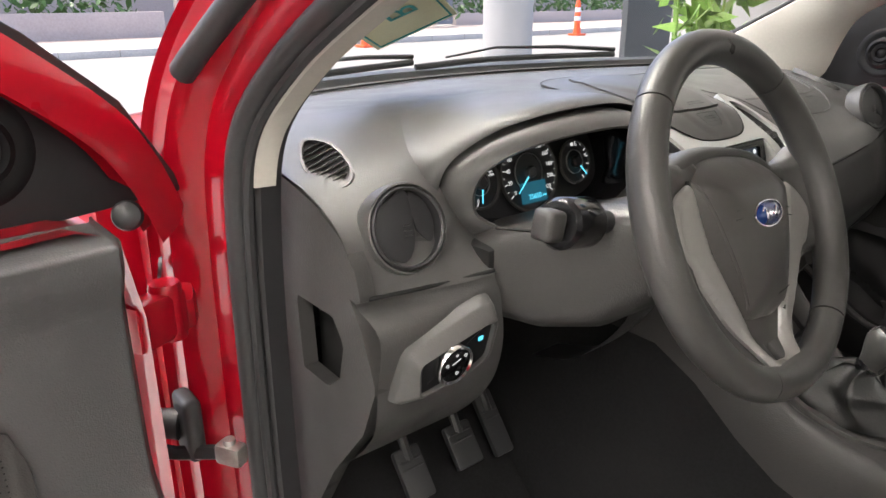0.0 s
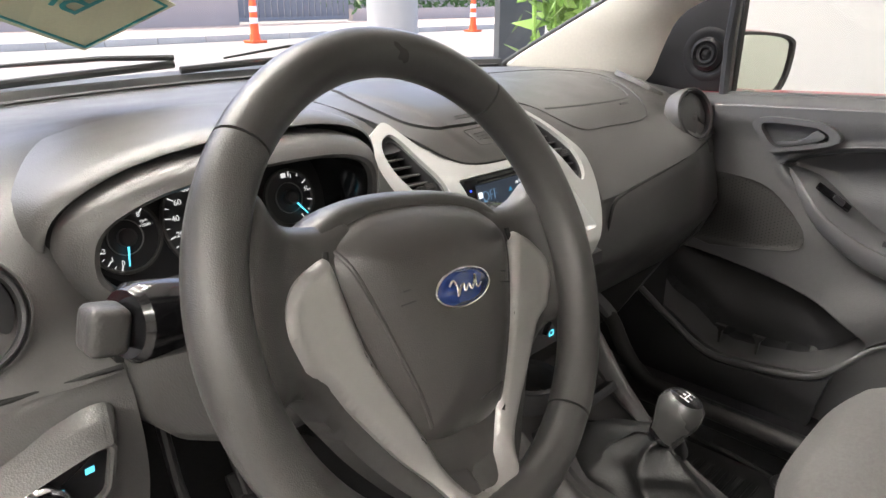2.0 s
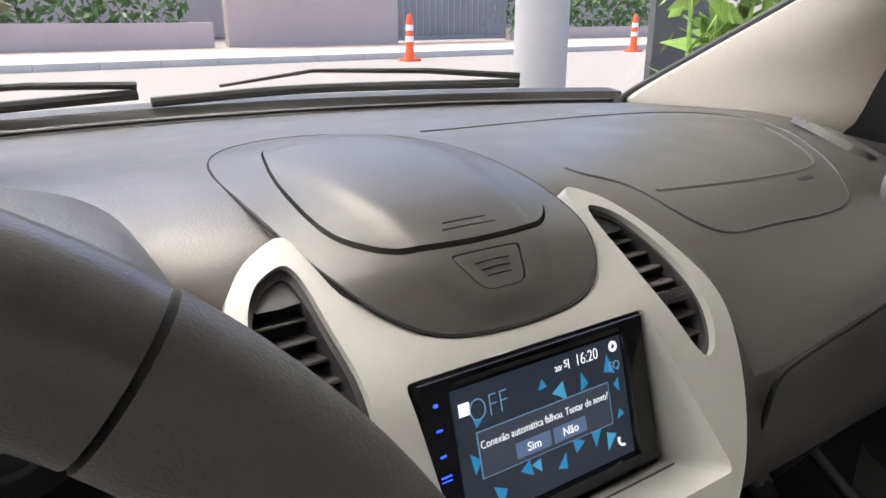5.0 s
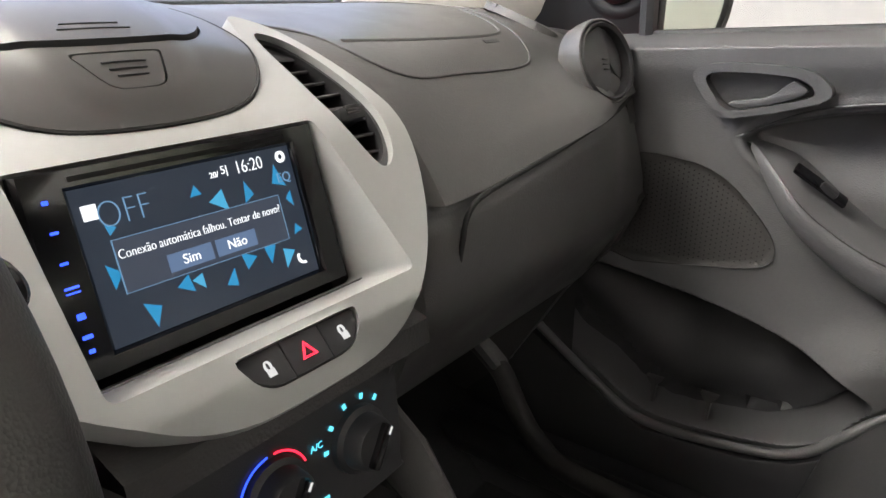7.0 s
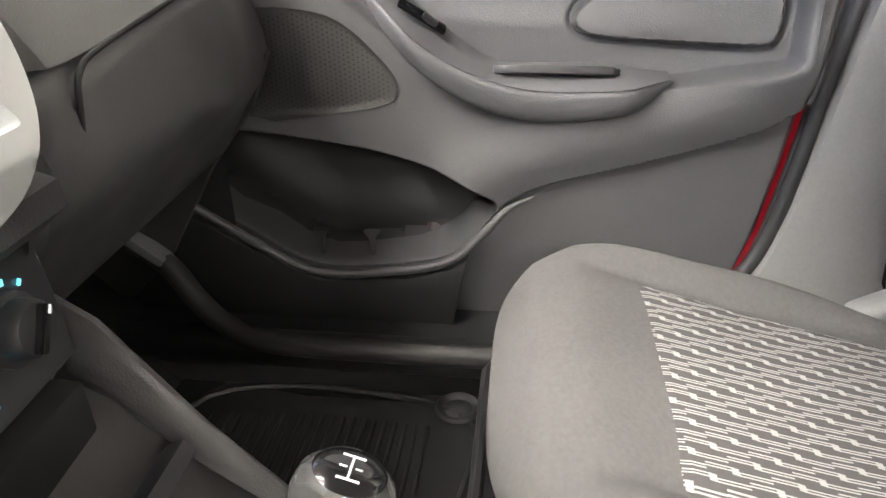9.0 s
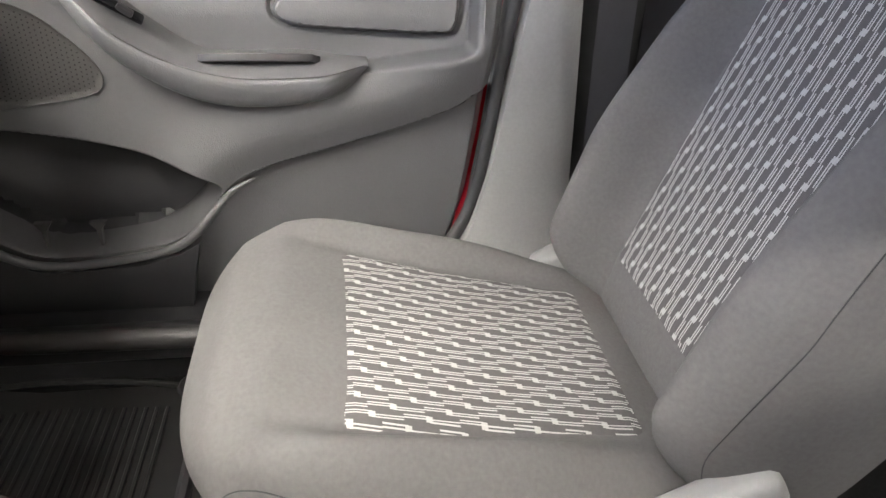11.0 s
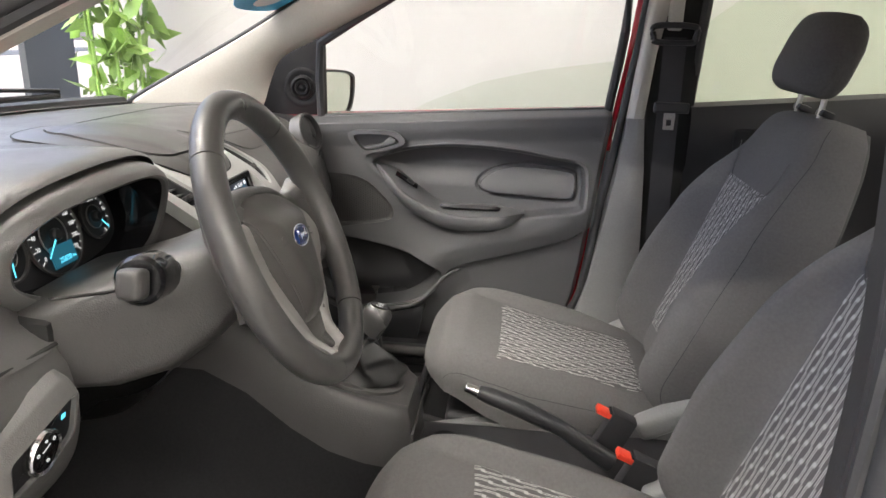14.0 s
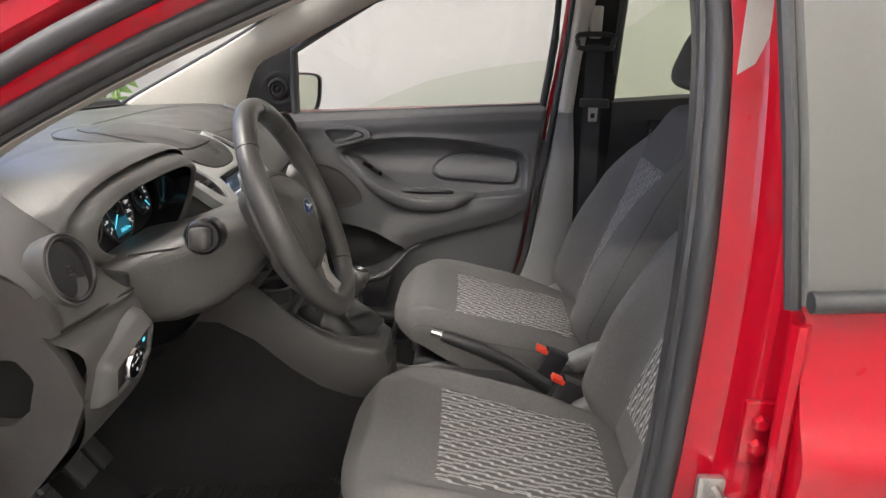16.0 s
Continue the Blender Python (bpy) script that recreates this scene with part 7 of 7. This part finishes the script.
part("rim", frame_ring(grow(MO, 1.06, 0, 0), grow(MO, 0.95, 0, 0), 0.02, mm @ pose(0, 0, 0.014)), M_DARK, mir, "black rim", Matrix.Translation((-0.93, -0.31, -0.99)))
part("mirror_glass", slab(grow(MO, 0.97, 0, 0), 0.003, 0, mm @ pose(0, 0, 0.008)), M_MIRROR, mir, "mirror glass", Matrix.Translation((-0.93, -0.31, -0.99)))
part("foot", box(0.16, 0.05, 0.035, 0.012, 3, pose(-0.11, 0.02, -0.055)), M_RED, mir)

# driver's door opening in the red body side
APER = [(0.41, 0.42), (0.418, 0.56), (0.416, 0.78), (0.405, 0.93), (0.378, 1.03), (0.30, 1.105), (0.2, 1.165), (0.03, 1.25), (-0.16, 1.325), (-0.38, 1.365), (-0.49, 1.34), (-0.525, 1.25), (-0.525, 1.05), (-0.52, 0.85), (-0.51, 0.68), (-0.485, 0.5), (-0.42, 0.39), (-0.3, 0.345), (0.0, 0.335), (0.28, 0.34), (0.37, 0.37)]
aper = spline(APER, 6, True)


def off(d):
    n = len(aper)
    out = []
    for i in range(n):
        t = aper[(i + 1) % n] - aper[i - 1]
        t = t / np.linalg.norm(t)
        out.append(aper[i] + np.array([t[1], -t[0]]) * d)
    return out


def lean_x(z):
    return 0.085 * ease(np.array((z - 0.95) / 0.5))


def ring_x(d, x):
    return [(-(x - float(lean_x(p[1]))), p[0], p[1]) for p in off(d)]


side = part("body_side", skin([ring_x(0.002, 0.735), ring_x(0.012, 0.742), ring_x(0.03, 0.745), ring_x(0.042, 0.752), ring_x(0.05, 0.775), ring_x(0.062, 0.79), ring_x(0.085, 0.795), ring_x(0.092, 0.806)], False, True), M_RED, None, "", None, 30)
tagged(side, "glossy red painted door opening of the car", "car body", kind="structure")
part("door_seal", tube([Vector(p) for p in ring_x(-0.004, 0.735)], 0.0135, 12, True), M_RUBBER, side, "black rubber door seal")
part("inner_trim", skin([ring_x(-0.012, 0.728), ring_x(-0.022, 0.715), ring_x(-0.02, 0.69)], False, True), M_DARK, side)
beige = [i for i in range(len(aper)) if aper[i][1] > 0.955 and aper[i][0] > -0.3]
beige = [i for i in beige if i < len(aper) * 0.6]
part("pillar_edge_trim", skin([[ring_x(d, x)[i] for i in beige] for d, x in ((-0.012, 0.7295), (-0.02, 0.729), (-0.026, 0.722), (-0.028, 0.7))]), M_BEIGE, side, "beige pillar edge trim")
part("seal_lip", tube([Vector(p) for p in ring_x(-0.018, 0.728)], 0.007, 8, True), M_RUBBER, side)
# hinge pillar, outer A pillar, fender
part("hinge_pillar", skin([[(-x, y, z) for y, x in ((0.5, 0.79), (0.52, 0.8), (0.56, 0.8), (0.58, 0.84))] for z in np.linspace(0.35, 1.0, 8)]), M_RED, side)
fender = part("fender", skin([[(-x, y, z) for x, y in ((0.835, 0.60), (0.848, 0.62), (0.85, 0.9), (0.835, 1.7))] for z in (0.3, 0.7, 0.88)] + [[(-0.80, 0.57, 0.95), (-0.815, 0.62, 0.95), (-0.81, 0.9, 0.94), (-0.79, 1.7, 0.9)], [(-0.72, 0.62, 0.985), (-0.72, 0.66, 0.985), (-0.7, 0.95, 0.97), (-0.66, 1.7, 0.9)]]), M_RED)
tagged(fender, "glossy red front fender", "fender", kind="structure")
apil = part("a_pillar_outer", skin([[(-0.775, 0.52, 0.98), (-0.70, 0.3, 1.18), (-0.66, 0.02, 1.33), (-0.62, -0.3, 1.44)], [(-0.765, 0.60, 1.0), (-0.69, 0.34, 1.215), (-0.64, 0.03, 1.375), (-0.58, -0.25, 1.475)], [(-0.72, 0.68, 1.0), (-0.655, 0.38, 1.22), (-0.6, 0.05, 1.39), (-0.5, -0.2, 1.49)]]), M_RED)
tagged(apil, "glossy red outer windscreen pillar", "car body", kind="structure")
top = part("roof_skin", skin([[(x, y, 1.55 - 0.04 * (x / 0.62) ** 2 - 0.015 * ((y + 0.8) / 0.6) ** 2) for x in np.linspace(-0.62, 0.62, 10)] for y in np.linspace(0.08, -1.7, 12)]), M_RED)
tailgate = part("tailgate", skin([[(x, -1.93 - 0.03 * k + 0.06 * x * x, 0.3 + 0.66 * k) for x in np.linspace(-0.72, 0.72, 12)] for k in (0, 0.3, 0.6, 0.85, 1)]), M_RED)
tagged(tailgate, "glossy red tailgate of the hatchback", "tailgate", kind="structure")
tagged(top, "glossy red car roof", "car roof", kind="structure")
part("weather_strip", tube(spline([(-0.79, 0.36, 1.09), (-0.775, 0.3, 1.135), (-0.75, 0.15, 1.225), (-0.73, -0.05, 1.32)], 6), 0.013, 12), M_RUBBER, side, "dark rubber strip")
part("hole_plug", lathe([(0.014, 0), (0.012, 0.004), (0.006, 0.002), (0, 0.003)], 20, Matrix.Translation((-0.802, 0.476, 0.861)) @ Euler((0, radians(-80), radians(-20))).to_matrix().to_4x4()), M_RUBBER, side)
strap = thing("door_check_strap", "steel door check strap with a clevis", "door strap", (-0.79, 0.4, 0.644))
part("bar", tube([(0.012, -0.006, 0.0), (-0.03, 0.06, -0.02), (-0.09, 0.15, -0.03)], 0.006, 8, squash=1.6), M_DARK, strap)
part("clevis", box(0.02, 0.035, 0.026, 0.005, 2, pose(0.012, -0.01, 0.0, 0, 0, 30)), M_STEEL, strap, "zinc clevis")
part("pin", lathe([(0.0, 0.016), (0.007, 0.016), (0.008, 0.012), (0.006, -0.016)], 14, pose(0.012, -0.008, 0.003)), M_STEEL, strap)
boot = thing("cable_boot", "black ribbed rubber cable boot between door and body", "cable boot", (-0.81, 0.47, 0.66))
part("bellows", tube([(0.0, -0.005, 0.0), (-0.02, 0.01, 0.002), (-0.05, 0.03, 0.008), (-0.08, 0.05, 0.03), (-0.1, 0.05, 0.05)], [0.02, 0.018, 0.018, 0.018, 0.016], 16), M_RUBBER, boot)
for i in range(7):
    t = i / 6
    part("rib", tube([(-0.02 - 0.07 * t + 0.021 * math.cos(a) * 0.3, 0.01 + 0.036 * t + 0.021 * math.cos(a) * 0.9, 0.002 + 0.03 * t * t + 0.021 * math.sin(a)) for a in np.linspace(0, 6.283, 16, endpoint=False)], 0.003, 6, True), M_RUBBER, boot)
part("flange", box(0.022, 0.05, 0.085, 0.01, 3, pose(0.008, -0.014, 0.0)), M_RUBBER, boot)
hinge = thing("hinge_bracket", "red painted steel hinge on the door pillar", "hinge", (-0.83, 0.42, 0.83))
part("leaf", box(0.07, 0.03, 0.055, 0.008, 2, pose(-0.005, -0.01, 0.0, 0, 0, 25)), M_RED, hinge)
part("knuckle", lathe([(0.0, 0.035), (0.016, 0.035), (0.018, 0.03), (0.018, -0.03), (0, -0.035)], 18, pose(0.012, 0.0, 0)), M_RED, hinge)
part("leaf", box(0.05, 0.035, 0.05, 0.012, 2, pose(0.025, 0.02, -0.005, 20, 0, -20)), M_RED, hinge)
bump = thing("door_stop", "black rubber stop on the red door edge", "rubber stop", (-0.845, 0.415, 0.947))
part("stop", lathe([(0.016, 0), (0.014, 0.006), (0.008, 0.009), (0, 0.01)], 20, Euler((radians(75), 0, radians(-25))).to_matrix().to_4x4()), M_RUBBER, bump)
striker = thing("door_striker", "bright steel door striker on the red pillar", "striker", (-0.79, -0.565, 0.72))
part("plate", box(0.012, 0.05, 0.07, 0.006, 2, pose(0.02, 0.005, 0)), M_STEEL, striker)
part("loop", tube(spline([(0.015, 0.01, 0.02), (-0.02, 0.01, 0.022), (-0.026, 0.01, 0.0), (-0.02, 0.01, -0.022), (0.015, 0.01, -0.02)], 5), 0.006, 8), M_STEEL, striker)

plate = thing("hinge_plate", "red painted rear door hinge with two bolts", "hinge", (-0.795, -0.575, 0.83))
part("leaf", box(0.012, 0.04, 0.075, 0.005, 2, pose(0, -0.008, 0)), M_RED, plate)
for dz in (0.016, -0.014):
    part("bolt", lathe([(0.0, 0.012), (0.0075, 0.012), (0.009, 0.008), (0.009, 0.003), (0.013, 0.002), (0.013, -0.004)], 6, pose(-0.004, -0.004, dz, 0, -90, 0)), M_RED, plate)
# rear door, driver's side
RDL = rounded([(-0.59, 0.36), (-0.60, 0.6), (-0.602, 0.8), (-0.596, 0.975), (-0.62, 0.995), (-1.0, 1.02), (-1.45, 1.05), (-1.5, 0.9), (-1.45, 0.6), (-1.3, 0.36)], 3)
rdd = thing("rear_driver_door", "closed glossy red rear door with a black window frame", "car door", (-0.82, -1.0, 0.4))


def rd_in(y, z):
    return 0.018 * math.exp(-((z - 0.86) / 0.05) ** 2) * 0 + 0.03 * float(ease(np.array((z - 0.78) / 0.2))) + 0.012 * float(ease(np.array((0.66 - z) / 0.3))) - 0.012 * math.exp(-((z - 0.83) / 0.03) ** 2)


dpart("door_skin", sheet(RDL, [], 0.014, 0.05, lambda y, z: -rd_in(y, z), plane_frame((-0.855, 0, 0), (0, 1, 0), (0, 0, 1)) @ Matrix.Diagonal((1, 1, -1, 1))), M_RED, rdd, "glossy red outer skin", 50)
dpart("edge_flange", tube([(-0.825, -0.592, z) for z in (0.4, 0.6, 0.8, 0.97)], 0.01, 8), M_RED, rdd)
dpart("frame_applique", skin([[(-0.825, -0.588, 0.99), (-0.832, -0.592, 0.99), (-0.832, -0.7, 0.995), (-0.822, -0.708, 0.995)], [(-0.80, -0.57, 1.15), (-0.808, -0.576, 1.15), (-0.808, -0.685, 1.15), (-0.80, -0.695, 1.15)], [(-0.735, -0.545, 1.4), (-0.742, -0.55, 1.4), (-0.742, -0.66, 1.4), (-0.735, -0.67, 1.4)]]), M_APPL, rdd, "satin dark grey frame cover")
dpart("frame_seal", tube([(-0.822, -0.582, 0.985), (-0.797, -0.563, 1.15), (-0.732, -0.538, 1.4)], 0.008, 8), M_RUBBER, rdd)
dpart("belt_moulding", tube([(-0.838, -0.59, 0.998), (-0.84, -0.9, 1.016), (-0.84, -1.4, 1.045)], 0.011, 10), M_RUBBER, rdd, "black belt moulding")
dg = dpart("window_glass", skin([[(-0.825 + 0.08 * k, -0.705 - t * 0.7 + 0.03 * k, 1.0 + 0.4 * k + 0.03 * t) for k in np.linspace(0, 1, 6)] for t in np.linspace(0, 1, 6)]), M_DARKGLASS, rdd, "dark tinted glass")
dg.visible_shadow = False
bpd = part("b_pillar_inner", skin([[(-0.69, -0.545, z), (-0.7, -0.54, z), (-0.7, -0.7, z), (-0.72, -0.75, z)] for z in (0.35, 0.8, 1.42)]), M_BEIGE)
tagged(bpd, "beige inner pillar trim", "pillar trim", kind="structure")
rint = part("body_rear_side", skin([[(-0.71, y, z) for z in (0.35, 1.02)] for y in (-0.7, -1.7)]), M_DARK)
tagged(rint, "dark rear side trim of the cabin", "side trim", kind="structure")

for sx in (1,):
    kick = part("kick_panel", skin([[(sx * 0.672, y, z) for z in (0.25, 0.6, 0.95)] for y in (0.32, 0.5, 0.82)]), M_DARK)
    tagged(kick, "black plastic footwell side panel", "side trim", kind="structure")

trimbar = thing("sill_trim", "dark grey sill trim sweeping up into the footwell", "sill trim", (0.6, 0.2, 0.33))
dpart("sweep", tube(spline([(0.65, 0.48, 0.478), (0.634, 0.42, 0.45), (0.615, 0.375, 0.405), (0.6, 0.33, 0.372), (0.585, 0.26, 0.355), (0.582, 0.05, 0.352), (0.582, -0.3, 0.352)], 6), 0.017, 10), M_CONS, trimbar)
dpart("end_bar", box(0.03, 0.12, 0.02, 0.007, 2, Matrix.Translation((0.645, 0.47, 0.485)) @ Euler((radians(28), 0, radians(-14))).to_matrix().to_4x4()), M_GREYTRIM, trimbar, "pale grey end piece")

# ---- stickers on the windscreen ----
M_SIGN = mat("sign_card", (0.62, 0.62, 0.42), 0.6, vary=0.06)
M_TEAL = mat("sign_teal", (0.03, 0.3, 0.3), 0.6)
M_SKY = mat("sign_blue", (0.05, 0.35, 0.6), 0.5)
sign = thing("windscreen_sign", "pale green price card with teal print on the windscreen", "sign", (-0.294, 0.76, 1.06))
sgm = plane_frame((-0.294, 0.77, 1.066), (0.52, -0.76, 0.39), (-0.80, -0.52, 0.3))
dpart("card", slab(rounded([(0, 0), (0.16, 0), (0.16, 0.32), (0, 0.32)], 1), 0.0012, 0, sgm), M_SIGN, sign)
dpart("border", frame_ring([(0.008, 0.008), (0.152, 0.008), (0.152, 0.312), (0.008, 0.312)], [(0.011, 0.011), (0.149, 0.011), (0.149, 0.309), (0.011, 0.309)], 0.0006, sgm @ pose(0, 0, 0.002)), M_TEAL, sign)
lettered("BAIX", 0.075, sgm @ pose(0.085, 0.17, 0.002) @ Matrix(((0, 1, 0, 0), (1, 0, 0, 0), (0, 0, -1, 0), (0, 0, 0, 1))), M_TEAL, sign)
sticker = thing("windscreen_sticker", "blue and white sticker at the top of the windscreen", "sticker", (0.5, 0.4, 1.27))
stm = plane_frame(windscreen_point(0.92, 0.57), (1, -0.45, 0), (0, -0.9, 0.42))
dpart("sticker_sheet", slab(rounded([(-0.12, 0.02), (0.0, 0.1), (0.1, 0.06), (0.08, -0.06), (-0.06, -0.06)], 4), 0.0012, 0, stm @ pose(0, 0, 0.02)), M_SKY, sticker)
dpart("white_mark", slab(circle(-0.01, -0.01, 0.035), 0.0008, 0, stm @ pose(0, 0, 0.022)), M_WHITE, sticker)
